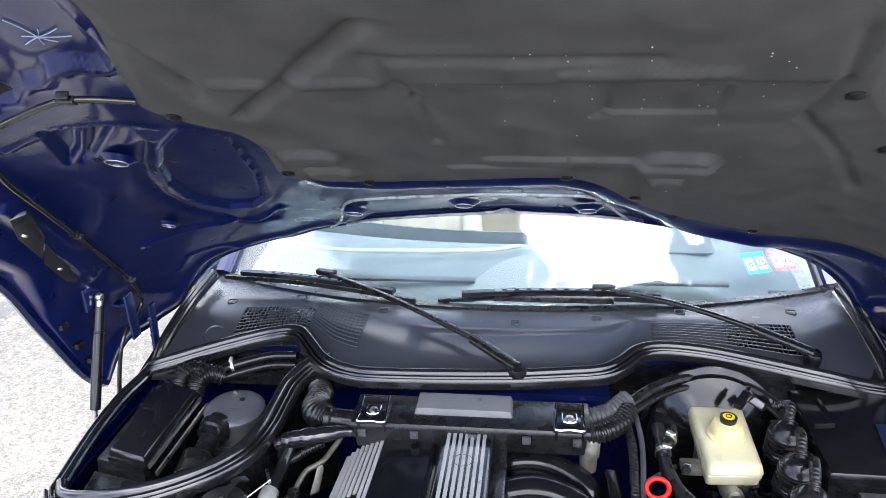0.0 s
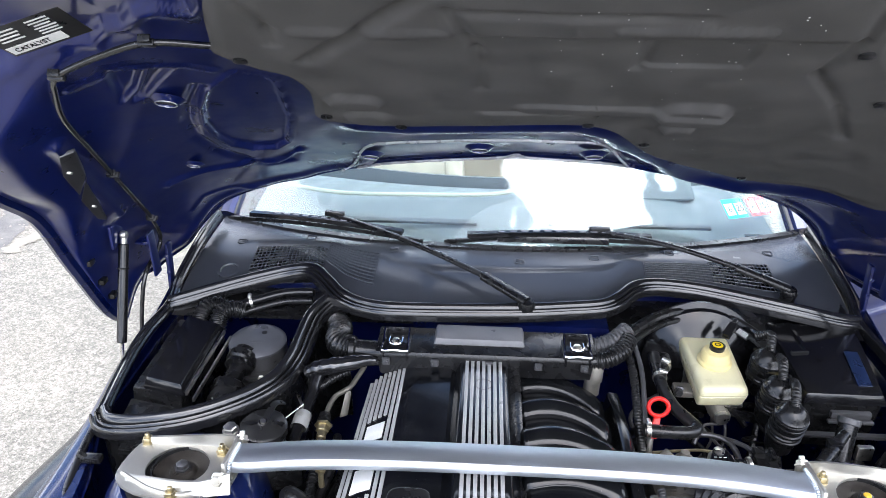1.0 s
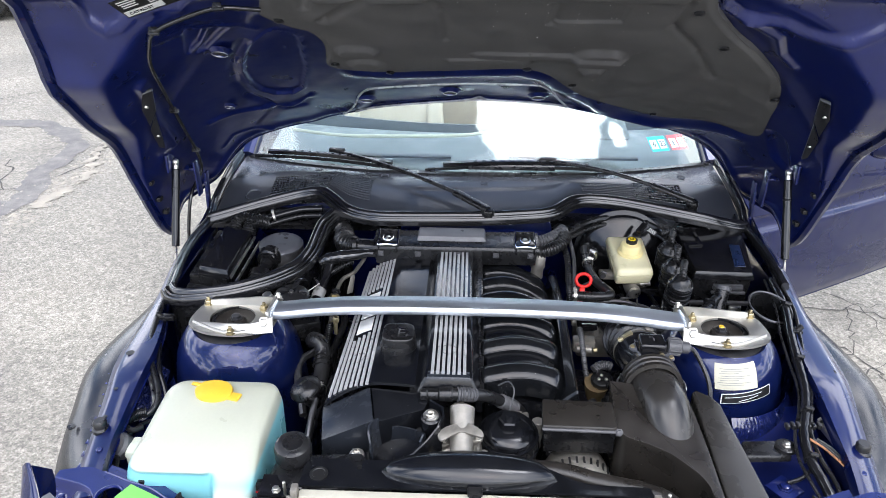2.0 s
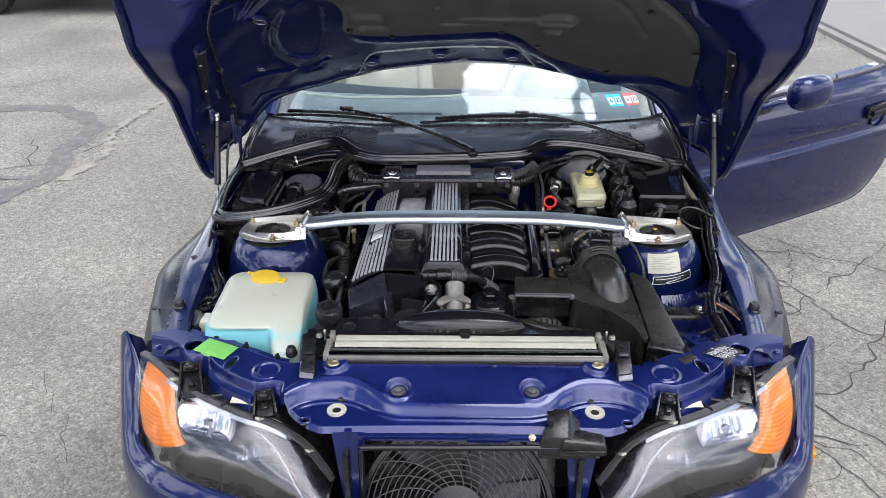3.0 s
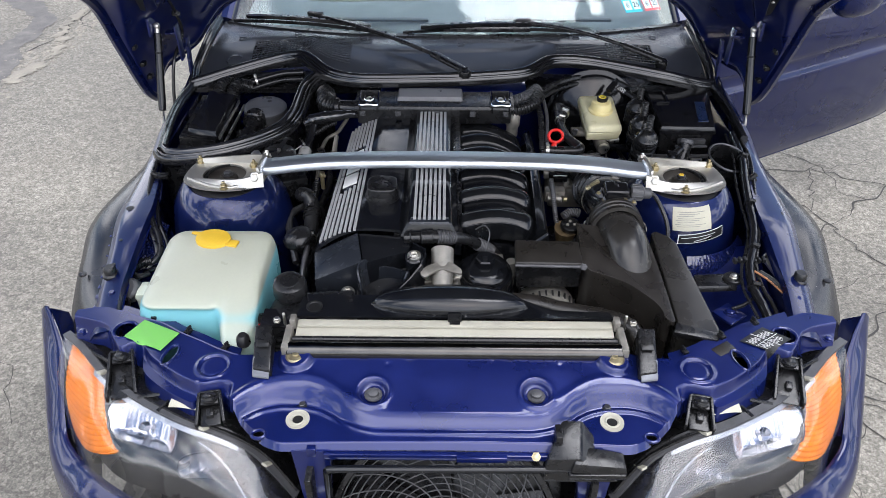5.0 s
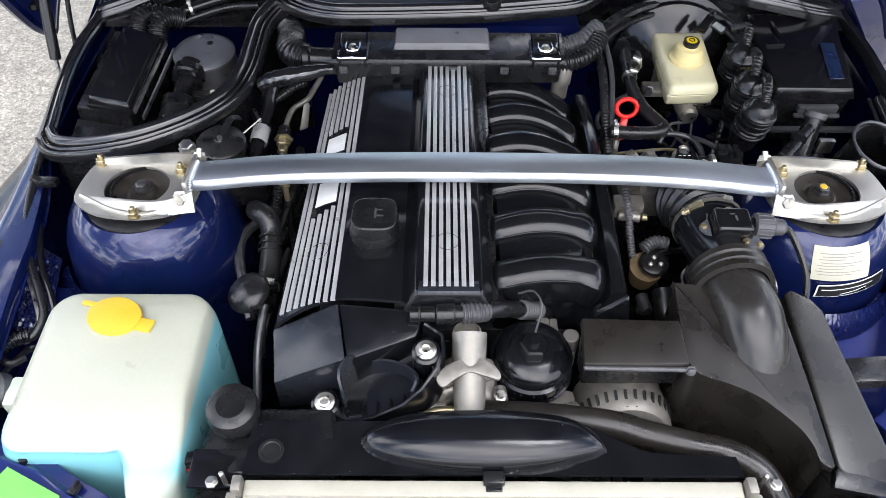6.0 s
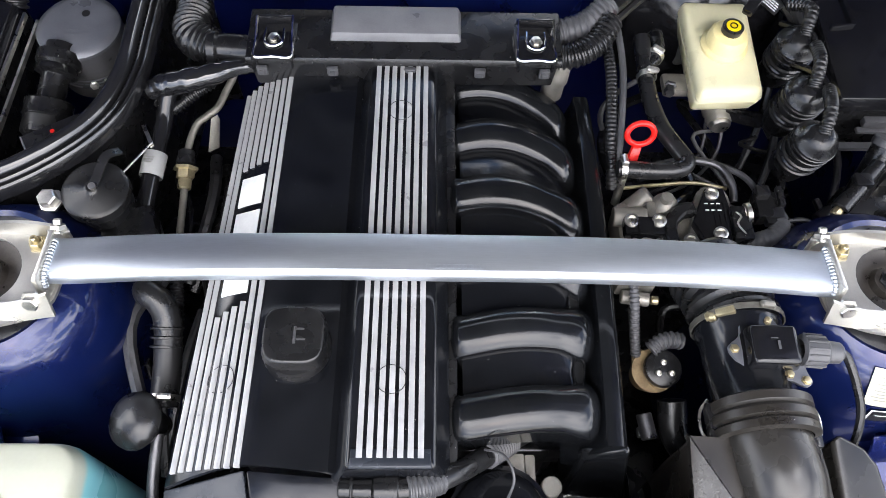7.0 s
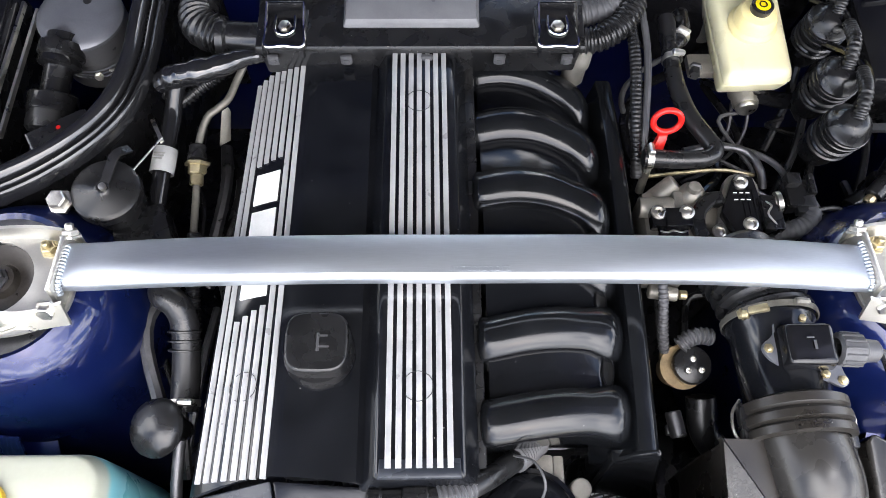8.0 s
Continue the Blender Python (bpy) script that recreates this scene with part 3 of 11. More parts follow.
def crack_net(x0, x1, y0, y1, cell, w, keep, seed):
    """Interlaced fine cracks: the uneven cells that worn asphalt breaks into."""
    rnd = random.Random(seed)
    nx, ny = int((x1 - x0) / cell), int((y1 - y0) / cell)
    node = {(i, j): (x0 + cell * (i + 0.5 * (j % 2)) + rnd.uniform(-0.36, 0.36) * cell, y0 + cell * j + rnd.uniform(-0.36, 0.36) * cell) for i in range(nx + 1) for j in range(ny + 1)}
    for (i, j), a in node.items():
        for q in ((i + 1, j), (i, j + 1), (i - 1 + 2 * (j % 2), j + 1)):
            if q not in node or rnd.random() > keep:
                continue
            b = node[q]
            ln = math.hypot(b[0] - a[0], b[1] - a[1])
            pts = [(lerp(a[0], b[0], k / 9) + rnd.uniform(-0.06, 0.06) * ln * (0 < k < 9), lerp(a[1], b[1], k / 9) + rnd.uniform(-0.06, 0.06) * ln * (0 < k < 9)) for k in range(10)]
            crack_bms.append(ribbon(pts, w * rnd.uniform(0.5, 1.3), 0.0035, 0.6, 2, 22))


crack_net(1.05, 3.4, -2.0, 1.6, 0.36, 0.0055, 0.48, 11)
crack_net(-5.5, -2.7, 1.5, 5.2, 0.55, 0.006, 0.33, 12)
crack_net(-2.6, -1.2, -1.5, 1.0, 0.5, 0.004, 0.16, 13)
solo("crack", merge(*crack_bms), CRACK, "dark branching cracks in old asphalt", "cracks", kind="stuff")
solo("gravel_fill", merge(ribbon([(-2.35, 4.7), (-2.45, 4.0), (-2.55, 3.3), (-2.4, 2.9), (-2.5, 2.4)], 0.06, 0.0055, 1.0, 50, 16), ribbon([(-1.35, -0.55), (-1.3, -0.9), (-1.2, -1.3)], 0.07, 0.0045, 1.0, 40, 14)),
     LITTER, "pale loose gravel along a broken asphalt edge", "gravel", kind="stuff")
crumbs = []
rnd = random.Random(21)
for i in range(900):
    q = rnd.random()
    cx, cy = lerp(-2.3, -2.55, q) + rnd.gauss(0, 0.09), lerp(4.8, 2.1, q) + rnd.gauss(0, 0.05)
    if i % 5 == 0:
        cx, cy = -1.3 + rnd.gauss(0, 0.12), rnd.uniform(-1.5, -0.4)
    r = rnd.uniform(0.006, 0.018)
    a0 = rnd.random() * 6
    crumb = bmesh.new()
    ring = [crumb.verts.new((cx + r * rnd.uniform(0.6, 1.1) * math.cos(a0 + k * 1.256), cy + r * rnd.uniform(0.6, 1.1) * math.sin(a0 + k * 1.256), ground_z(cx, cy) + 0.001)) for k in range(5)]
    top = crumb.verts.new((cx, cy, ground_z(cx, cy) + r * 0.45))
    for k in range(5):
        crumb.faces.new((ring[k], ring[(k + 1) % 5], top))
    crumbs.append(crumb)
solo("loose_stones", merge(*crumbs), LITTER, "scattered pale stone crumbs on the asphalt", "stones", kind="stuff")
solo("pavement", merge(box((9.1, 8, 0.02), (10, 26, 0.10), 0.012), box((4.06, 8, 0.01), (0.13, 26, 0.06), 0.01)), CONCRETE, "pale concrete slab along the car park", "pavement", kind="structure")


def parked_car():
    t = thing("parked_car", (-4.6, 8.6, 0), "dark parked car behind the tarred asphalt", "car")
    body = hexa([(-6.6, 7.75, 0.22), (-2.9, 7.75, 0.22), (-2.9, 9.5, 0.22), (-6.6, 9.5, 0.22)], [(-6.6, 7.75, 0.85), (-2.9, 7.75, 0.8), (-2.9, 9.5, 0.8), (-6.6, 9.5, 0.85)], 0.09, 3)
    part("body", body, DARKPAINT, t)
    part("cabin", hexa([(-6.2, 7.95, 0.82), (-3.9, 7.95, 0.82), (-3.9, 9.3, 0.82), (-6.2, 9.3, 0.82)], [(-5.9, 8.15, 1.35), (-4.5, 8.15, 1.35), (-4.5, 9.1, 1.35), (-5.9, 9.1, 1.35)], 0.06, 3), GLOSSY, t)
    part("sill_trim", box((-4.75, 7.742, 0.30), (3.4, 0.02, 0.03), 0.006), CHROME, t)
    for x in (-5.9, -3.6):
        for y in (7.8, 9.42):
            w = part("wheel", lathe([(0, -0.1), (0.22, -0.1), (0.31, -0.09), (0.33, -0.05), (0.33, 0.05), (0.31, 0.09), (0.22, 0.1), (0, 0.1)], (x, y, 0.33), (0, 1, 0), 28), RUBBER, t)
            part("rim", lathe([(0, -0.105), (0.05, -0.112), (0.2, -0.104), (0.2, 0.104), (0.05, 0.112), (0, 0.105)], (x, y, 0.33), (0, 1, 0), 24), ALU, w)


parked_car()

# ---- car body ----
car = thing("sports_car", (0, 0.6, 0), "dark blue two-seat sports car with its bonnet and door open", "car")


def nose_y(x):
    x = abs(x)
    return -0.80 + 0.10 * (x / 0.6) ** 2 + 0.28 * (max(0, x - 0.6) / 0.27) ** 2


def rail_in(y):
    return interp(y, [-0.45, -0.3, -0.1, 0.0, 0.22, 0.6], [0.66, 0.685, 0.69, 0.705, 0.765, 0.775])


def rail_out(y):
    return interp(y, [-0.45, -0.34, -0.2, -0.05, 0.15, 0.35, 0.6], [0.715, 0.74, 0.76, 0.785, 0.79, 0.82, 0.84])


def rail_z(y):
    return interp(y, [-0.45, -0.3, -0.1, 0.2, 0.6], [0.782, 0.796, 0.825, 0.822, 0.815])


for sgn, side in ((-1, "left"), (1, "right")):
    def rail(u, v, s=sgn):
        y = lerp(-0.45, 0.62, u)
        a, b, z = rail_in(y), rail_out(y), rail_z(y)
        if v < 0.18:
            return (s * a, y, z - 0.016 * (0.18 - v) / 0.18)
        k = (v - 0.18) / 0.82
        return (s * lerp(a, b, k), y, z + 0.006 - 0.018 * k + 0.004 * math.sin(k * math.pi) - 0.010 * max(0, k - 0.75) / 0.25)

    part("fender_rail", sheet(rail, 60, 14, 0.003), PAINT, car)
    # flange teeth along the outer edge of the rail
    for i in range(11):
        y = lerp(-0.36, -0.06, i / 10)
        part("flange_tab", box((sgn * (rail_out(y) + 0.001), y, rail_z(y) - 0.023), (0.006, 0.013, 0.004), 0.0015), PAINT_IN, car)
    for y, r in ((-0.08, 0.008), (-0.19, 0.004), (-0.26, 0.004)):
        x = lerp(rail_in(y), rail_out(y), 0.6)
        part("rail_hole", lathe([(0, 0), (r, 0), (r * 1.15, 0.0012), (0, 0.0014)], (sgn * x, y, rail_z(y) - 0.0002), n=16), BLACKLABEL, car)
    bp = (sgn * 0.722, -0.288, 0.793)
    b = part("rubber_buffer", lathe([(0, 0), (0.017, 0), (0.017, 0.006), (0.013, 0.009), (0.013, 0.02), (0.010, 0.024), (0, 0.024)], bp, n=20), RUBBER, car, "round black rubber bonnet buffer")
    for y in (-0.345, -0.415):
        part("rail_bolt", hexbolt((sgn * 0.70, y, rail_z(y) + 0.000), (0, 0, 1), 0.0065, 0.007), PAINT_IN, car)

    def inner(u, v, s=sgn):
        y = lerp(-0.45, 0.62, u)
        return (s * (rail_in(y) + 0.030 * min(1, v * 12) - 0.055 * v), y, lerp(rail_z(y) - 0.014, 0.30, v))

    part("inner_wing", sheet(inner, 30, 12, 0.003), PAINT_IN, car)

    def liner(u, v, s=sgn):
        y = lerp(-0.43, 0.30, u)
        top = interp(y, [-0.43, -0.32, -0.2, -0.08, 0.08, 0.2, 0.3], [0.70, 0.745, 0.785, 0.80, 0.785, 0.75, 0.70])
        x0 = rail_out(y) - 0.004
        z0 = rail_z(y) - 0.02
        bulge = interp(y, [-0.43, -0.3, -0.05, 0.3], [0.06, 0.085, 0.085, 0.05])
        a = v * math.pi / 2
        return (s * (x0 + bulge * math.sin(a)), y, lerp(z0, min(z0, top), min(1, v * 1.5)) - 0.05 * (1 - math.cos(a)) - 0.25 * max(0, v - 0.8))

    part("wheel_liner", sheet(liner, 40, 16, 0.004), LINER, car, "grey plastic wheel housing liner")
    part("liner_screw", lathe([(0, 0), (0.008, 0), (0.008, 0.003), (0, 0.004)], (sgn * 0.80, -0.26, 0.772), n=12), RUBBER, car)

    # strut tower
    tower = lathe([(0.086, 0.0), (0.092, 0.004), (0.104, -0.004), (0.118, -0.022), (0.132, -0.05), (0.142, -0.10), (0.150, -0.17), (0.158, -0.28), (0.168, -0.45)], (sgn * 0.535, 0, 0.858), n=48)
    tw = part("strut_tower", tower, TOWER, car, "glossy dark blue suspension tower")
    part("tower_cap", lathe([(0.086, 0), (0.06, -0.004), (0.045, -0.012), (0.02, -0.012), (0, -0.012)], (sgn * 0.535, 0, 0.858), n=32), DARKSTEEL, tw)

    def shelf(u, v, s=sgn):
        """Sheet metal between tower and rail, front and rear."""
        y = lerp(-0.42, -0.10, u)
        return (s * lerp(0.42 + 0.1 * u, rail_in(y) + 0.016, v), y, 0.68 + 0.03 * v + 0.05 * max(0, u - 0.6) * 2)

    part("wing_shelf", sheet(shelf, 12, 12, 0.003), PAINT_IN, car)
    def sealer(u, v, s=sgn):
        """Brushed seam sealer round the foot of the tower, with runs and wrinkles."""
        a = radians(lerp(-2, 66, u))
        h = (noise.noise((u * 46, v * 7, s * 3.1)) + 0.7 * noise.noise((u * 90, v * 16, 7.7))) * (1 - (2 * v - 1) ** 4) * 0.55
        r = 0.150 + 0.022 * v + 0.0022 * h + 0.004 * math.sin(math.pi * v)
        return (s * (0.535 + r * math.sin(a)), -r * math.cos(a), lerp(0.752, 0.714, v) + 0.0022 * h)

    part("seam_sealer", sheet(sealer, 150, 10, 0.003), UNDERSEAL, car, "wrinkled glossy sealer along the seam")

def brushed_patch(u, v):
    """Wrinkled sealer brushed over the seam between tower and wing."""
    a, b = Vector((-0.728, -0.030, 0.776)).lerp(Vector((-0.712, -0.190, 0.756)), u), Vector((-0.678, -0.055, 0.762)).lerp(Vector((-0.658, -0.195, 0.744)), u)
    p = a.lerp(b, v)
    edge_k = (1 - (2 * v - 1) ** 6) * (1 - (2 * u - 1) ** 8)
    p.z += edge_k * (0.004 + 0.0042 * noise.noise((p.x * 190, p.y * 60, 3.0)) + 0.0030 * noise.noise((p.x * 330, p.y * 150, 6.0)))
    return p


part("seam_sealer", sheet(brushed_patch, 90, 40, 0.003), UNDERSEAL, car, "wrinkled glossy sealer beside the tower")

# bay floor and firewall
part("bay_floor", box((0, 0.05, 0.31), (1.5, 1.6, 0.02), 0), PLASTIC, car)
part("firewall", sheet(lambda u, v: (lerp(-0.775, 0.775, u), 0.62 - 0.03 * v, lerp(0.885 - 0.05 * abs(2 * u - 1) ** 3, 0.3, v)), 24, 10, 0.004), PAINT_IN, car)
part("lower_firewall_shelf", box((0, 0.525, 0.845), (0.42, 0.11, 0.05), 0.01), PAINT_IN, car)


# front cross panel
def panel_rear(x):
    return interp(abs(x), [0, 0.30, 0.36, 0.392, 0.434, 0.473, 0.525, 0.569, 0.615, 0.66, 0.70, 0.75], [-0.517, -0.517, -0.525, -0.525, -0.511, -0.490, -0.463, -0.436, -0.420, -0.402, -0.39, -0.40])


def panel_front(x):
    return interp(abs(x), [0, 0.21, 0.29, 0.32, 0.345, 0.372, 0.395, 0.415, 0.452, 0.464, 0.482, 0.522, 0.562, 0.578, 0.590, 0.605, 0.625, 0.646, 0.672, 0.705, 0.75],
                  [-0.700, -0.702, -0.704, -0.694, -0.675, -0.648, -0.622, -0.597, -0.602, -0.617, -0.610, -0.587, -0.556, -0.537, -0.503, -0.496, -0.508, -0.489, -0.451, -0.435, -0.425])


def wing_edge(a):
    """Edge of the flat top of the panel's wings."""
    return interp(a, [0.397, 0.42, 0.446, 0.482, 0.522, 0.562, 0.588, 0.604, 0.625, 0.646, 0.672, 0.704, 0.75], [-0.591, -0.588, -0.594, -0.581, -0.556, -0.524, -0.495, -0.489, -0.501, -0.481, -0.444, -0.427, -0.415])


def step(a, b, x):
    t = max(0.0, min(1.0, (x - a) / (b - a)))
    return t * t * (3 - 2 * t)


def panel_z(x, y):
    a = abs(x)
    z = 0.800 + 0.004 * math.cos(a * 4)
    # raised plateau between the latches, dropping to the lip at the front
    edge = interp(a, [0, 0.13, 0.16, 0.19, 0.215, 0.24, 0.27, 0.30, 0.33, 0.355, 0.38, 0.40, 0.5], [-0.655, -0.654, -0.648, -0.633, -0.615, -0.602, -0.595, -0.594, -0.60, -0.613, -0.635, -0.66, -0.9])
    lean = step(0.36, 0.25, a)
    fall = step(-0.004, 0.030, edge - y) * step(0.405, 0.385, a)
    z += lean * 0.21 * (max(y, edge) + 0.60) * (1 - fall) - 0.028 * fall
    # bead that frames the pocket
    z += 0.0035 * math.exp(-((y - edge - 0.014) / 0.009) ** 2) * step(0.40, 0.37, a) * step(0.10, 0.16, a)
    z += 0.004 * math.exp(-((edge - y - 0.036) / 0.004) ** 2) * step(0.385, 0.35, a) * step(0.19, 0.22, a)
    z += 0.0035 * math.exp(-((edge - y - 0.030) / 0.004) ** 2) * step(0.20, 0.17, a)
    # sunk bolts
    for bx in (-0.143, 0.143):
        d = math.hypot(x - bx, y + 0.613)
        z -= 0.010 * step(0.027, 0.020, d)
        z += 0.002 * math.exp(-((d - 0.03) / 0.004) ** 2)
    # round embossing on the wings
    d = math.hypot(a - 0.438, y + 0.553)
    z += 0.003 * math.exp(-((d - 0.029) / 0.0035) ** 2) - 0.002 * math.exp(-((d - 0.024) / 0.003) ** 2)
    # pressing marks behind the plateau
    for bx in (-0.21, -0.165, -0.12, -0.08, -0.04, 0.07, 0.10, 0.19):
        z -= 0.0015 * math.exp(-(math.hypot(x - bx, y + 0.548 + 0.01 * math.sin(bx * 40)) / 0.006) ** 2)
    # posts
    d = math.hypot(a - 0.288, y + 0.545)
    z += 0.012 * step(0.034, 0.026, d)
    # outer wing falls to the lamp
    z -= 0.026 * step(-0.001, 0.011, wing_edge(a) - y) * step(0.392, 0.402, a)
    return z


HOLES = [(0.526, -0.524, 0.012, 0.026, 14), (0.632, -0.457, 0.023, 0.023, 0), (0.333, -0.686, 0.012, 0.009, 0)]


def in_hole(x, y, k=1.0):
    for hx, hy, a, b, deg in HOLES:
        c, s = math.cos(radians(deg)), math.sin(radians(deg))
        dx, dy = abs(x) - hx, y - hy
        p, q = dx * c + dy * s, -dx * s + dy * c
        if (p / (a * k)) ** 2 + (q / (b * k)) ** 2 < 1:
            return True
    return False


def cross_panel():
    bm = bmesh.new()
    nx, ny = 520, 100
    g = []
    for i in range(nx + 1):
        x = lerp(-0.748, 0.748, i / nx)
        row = []
        for j in range(ny + 5):
            if j <= ny:
                y = lerp(panel_rear(x), panel_front(x), j / ny)
                z = panel_z(x, y)
            else:
                y = panel_front(x) - 0.0025 * (j - ny)
                z = panel_z(x, panel_front(x)) - (0.0028 if abs(x) < 0.385 else 0.007) * (j - ny)
            row.append(bm.verts.new((x, y, z)))
        g.append(row)
    for i in range(nx):
        for j in range(ny + 4):
            q = (g[i][j], g[i][j + 1], g[i + 1][j + 1], g[i + 1][j])
            c = sum((v.co for v in q), Vector()) / 4
            if not in_hole(c.x, c.y):
                bm.faces.new(q)
    bmesh.ops.recalc_face_normals(bm, faces=bm.faces)
    for f in bm.faces[:1]:
        if f.normal.z < 0:
            bmesh.ops.reverse_faces(bm, faces=bm.faces[:])
    return bm


cross = part("front_cross_panel", cross_panel(), PAINT_IN, car, "blue painted front cross panel with pressed pockets", angle=50)
for s in (-1, 1):
    for hx, hy, a, b, deg in HOLES:
        path = [Vector((s * (hx + math.cos(t) * a * math.cos(radians(deg)) - math.sin(t) * b * math.sin(radians(deg))), hy + math.cos(t) * a * math.sin(radians(deg)) + math.sin(t) * b * math.cos(radians(deg)), 0)) for t in [2 * math.pi * i / 28 for i in range(29)]]
        for p in path:
            p.z = panel_z(p.x, p.y) - 0.001
        part("hole_rim", sweep(path, circle(0.0032, 8)), PAINT_IN, cross)
    part("latch_seat", lathe([(0.009, 0.001), (0.0095, 0.004), (0.0115, 0.005), (0.013, 0.0035), (0.018, 0.0035), (0.0205, 0.0045), (0.021, 0.0)], (s * 0.271, -0.655, 0.772), n=32), WHITEBAR, cross, "white plastic bonnet latch ring")
    part("latch_hole", lathe([(0, 0), (0.0095, 0), (0.0095, 0.0015), (0, 0.0015)], (s * 0.271, -0.655, 0.7725), n=20), BLACKLABEL, cross)
    part("panel_bolt", lathe([(0, 0), (0.016, 0), (0.016, 0.003), (0.010, 0.004), (0.010, 0.009), (0.006, 0.011), (0, 0.011)], (s * 0.143, -0.613, 0.791), n=12), GREYPLASTIC, cross, "grey plastic expanding rivet")
    part("post_rubber", lathe([(0, 0), (0.019, 0), (0.019, 0.006), (0.016, 0.010), (0.006, 0.011), (0.005, 0.014), (0, 0.014)], (s * 0.288, -0.545, 0.812), n=24), BRASS, cross, "round brown rubber mount with a bolt")
    part("small_bolt", hexbolt((s * 0.267, -0.625, 0.774), (0, 0, 1), 0.006, 0.008), DARKSTEEL, cross)
    part("wing_bolt", hexbolt((s * 0.716, -0.46, 0.79), (0, 0, 1), 0.0075, 0.007), PAINT_IN, cross)
    part("panel_stub", box((s * 0.24, -0.712, 0.762), (0.016, 0.012, 0.02), 0.003), PAINT_IN, cross)
    part("upright", hexa([(s * 0.225, -0.73, 0.55), (s * 0.255, -0.73, 0.55), (s * 0.255, -0.70, 0.55), (s * 0.225, -0.70, 0.55)], [(s * 0.205, -0.715, 0.765), (s * 0.275, -0.715, 0.765), (s * 0.275, -0.69, 0.765), (s * 0.205, -0.69, 0.765)], 0.004), PAINT_IN, cross)
part("lip_bar", box((-0.0, -0.7165, 0.758), (0.44, 0.010, 0.014), 0.003), PAINT_IN, cross)
part("lip_plate", box((0.045, -0.7235, 0.761), (0.085, 0.010, 0.012), 0.003), PAINT_IN, cross)
for x in (-0.22, -0.09, 0.05, 0.2):
    part("edge_clip", cyl((x, -0.53, 0.808), (x, -0.53, 0.824), 0.005, n=12), RUBBER, cross)

for s in (-1, 1):
    part("rear_flange", sheet(lambda u, v, s=s: (s * lerp(0.40, 0.665, u), panel_rear(lerp(0.40, 0.665, u)) + 0.028 * v - 0.002, panel_z(lerp(0.40, 0.665, u), panel_rear(lerp(0.40, 0.665, u))) - 0.012 * min(1, v * 4)), 60, 6, 0.0025), PAINT_IN, cross)
    for a in (0.43, 0.512, 0.588):
        part("flange_clip", xf(merge(box((0, 0, 0), (0.010, 0.016, 0.008), 0.002), box((0, 0.004, 0.006), (0.004, 0.010, 0.006), 0.001)), pose(s * a, panel_rear(a) + 0.012, 0.795, 0, 0, s * 25)), PLASTIC, cross)

# green tape and black label on the cross panel
tape_pts = [(-0.603, -0.432), (-0.524, -0.470), (-0.546, -0.517), (-0.628, -0.479)]
tape = sheet(lambda u, v: (lambda x, y: (x, y, panel_z(x, y) + 0.003))(lerp(lerp(tape_pts[0][0], tape_pts[1][0], u), lerp(tape_pts[3][0], tape_pts[2][0], u), v), lerp(lerp(tape_pts[0][1], tape_pts[1][1], u), lerp(tape_pts[3][1], tape_pts[2][1], u), v)), 8, 6, 0.0006)
solo("tape", tape, GREEN, "square of bright green tape on the blue panel", "tape")
lab = thing("warning_label", (0.575, -0.47, 0.80), "small black and white printed label on the blue panel", "label")
part("backing", sheet(lambda u, v: (lambda x, y: (x, y, panel_z(x, y) + 0.0025))(lerp(lerp(0.538, 0.595, u), lerp(0.588, 0.64, u), v), lerp(lerp(-0.477, -0.437, u), lerp(-0.503, -0.470, u), v)), 6, 6, 0.0005), BLACKLABEL, lab)
for u, v, n_ in ((0.27, 0.30, 8), (0.27, 0.72, 8), (0.73, 0.30, 7), (0.73, 0.72, 6)):
    rows = []
    for k in range(n_):
        w = 0.012 + 0.005 * math.sin(k * 2.3 + u * 9)
        cu, cv = u - 0.19 + 0.38 * k / n_, v
        x = lerp(lerp(0.538, 0.595, cu), lerp(0.588, 0.64, cu), cv)
        y = lerp(lerp(-0.477, -0.437, cu), lerp(-0.503, -0.470, cu), cv)
        rows.append(xf(box((0, 0, 0), (w * 1.15, 0.0007, 0.0004), 0), pose(x, y, panel_z(x, y) + 0.0031, 0, 0, -28)))
    part("print", merge(*rows), WHITEINK, lab)
for (ax, ay), (bx, by) in (((0.566, -0.490), (0.617, -0.455)), ((0.566, -0.457), (0.614, -0.487))):
    part("print_rule", tube([(ax, ay, panel_z(ax, ay) + 0.003), (bx, by, panel_z(bx, by) + 0.003)], 0.0005, 4, 4), WHITEINK, lab)

# latch housing
latch = part("latch_housing", merge(hexa([(0.145, -0.745, 0.728), (0.275, -0.745, 0.728), (0.275, -0.70, 0.728), (0.15, -0.70, 0.728)], [(0.150, -0.738, 0.778), (0.205, -0.738, 0.780), (0.215, -0.672, 0.800), (0.180, -0.672, 0.800)], 0.006),
                                    hexa([(0.19, -0.748, 0.755), (0.285, -0.748, 0.750), (0.285, -0.712, 0.755), (0.19, -0.705, 0.76)], [(0.195, -0.744, 0.775), (0.280, -0.744, 0.766), (0.280, -0.715, 0.770), (0.195, -0.708, 0.782)], 0.005)), PLASTIC, car, "black plastic bonnet latch housing")
part("latch_tray", box((0.235, -0.728, 0.748), (0.095, 0.045, 0.012), 0.004), PLASTIC, latch)
part("latch_post", box((0.172, -0.70, 0.792), (0.012, 0.03, 0.026), 0.003), PLASTIC, latch)
part("latch_bolt", hexbolt((0.135, -0.722, 0.765), (0, -0.5, 1), 0.006, 0.006), BRASS, latch)

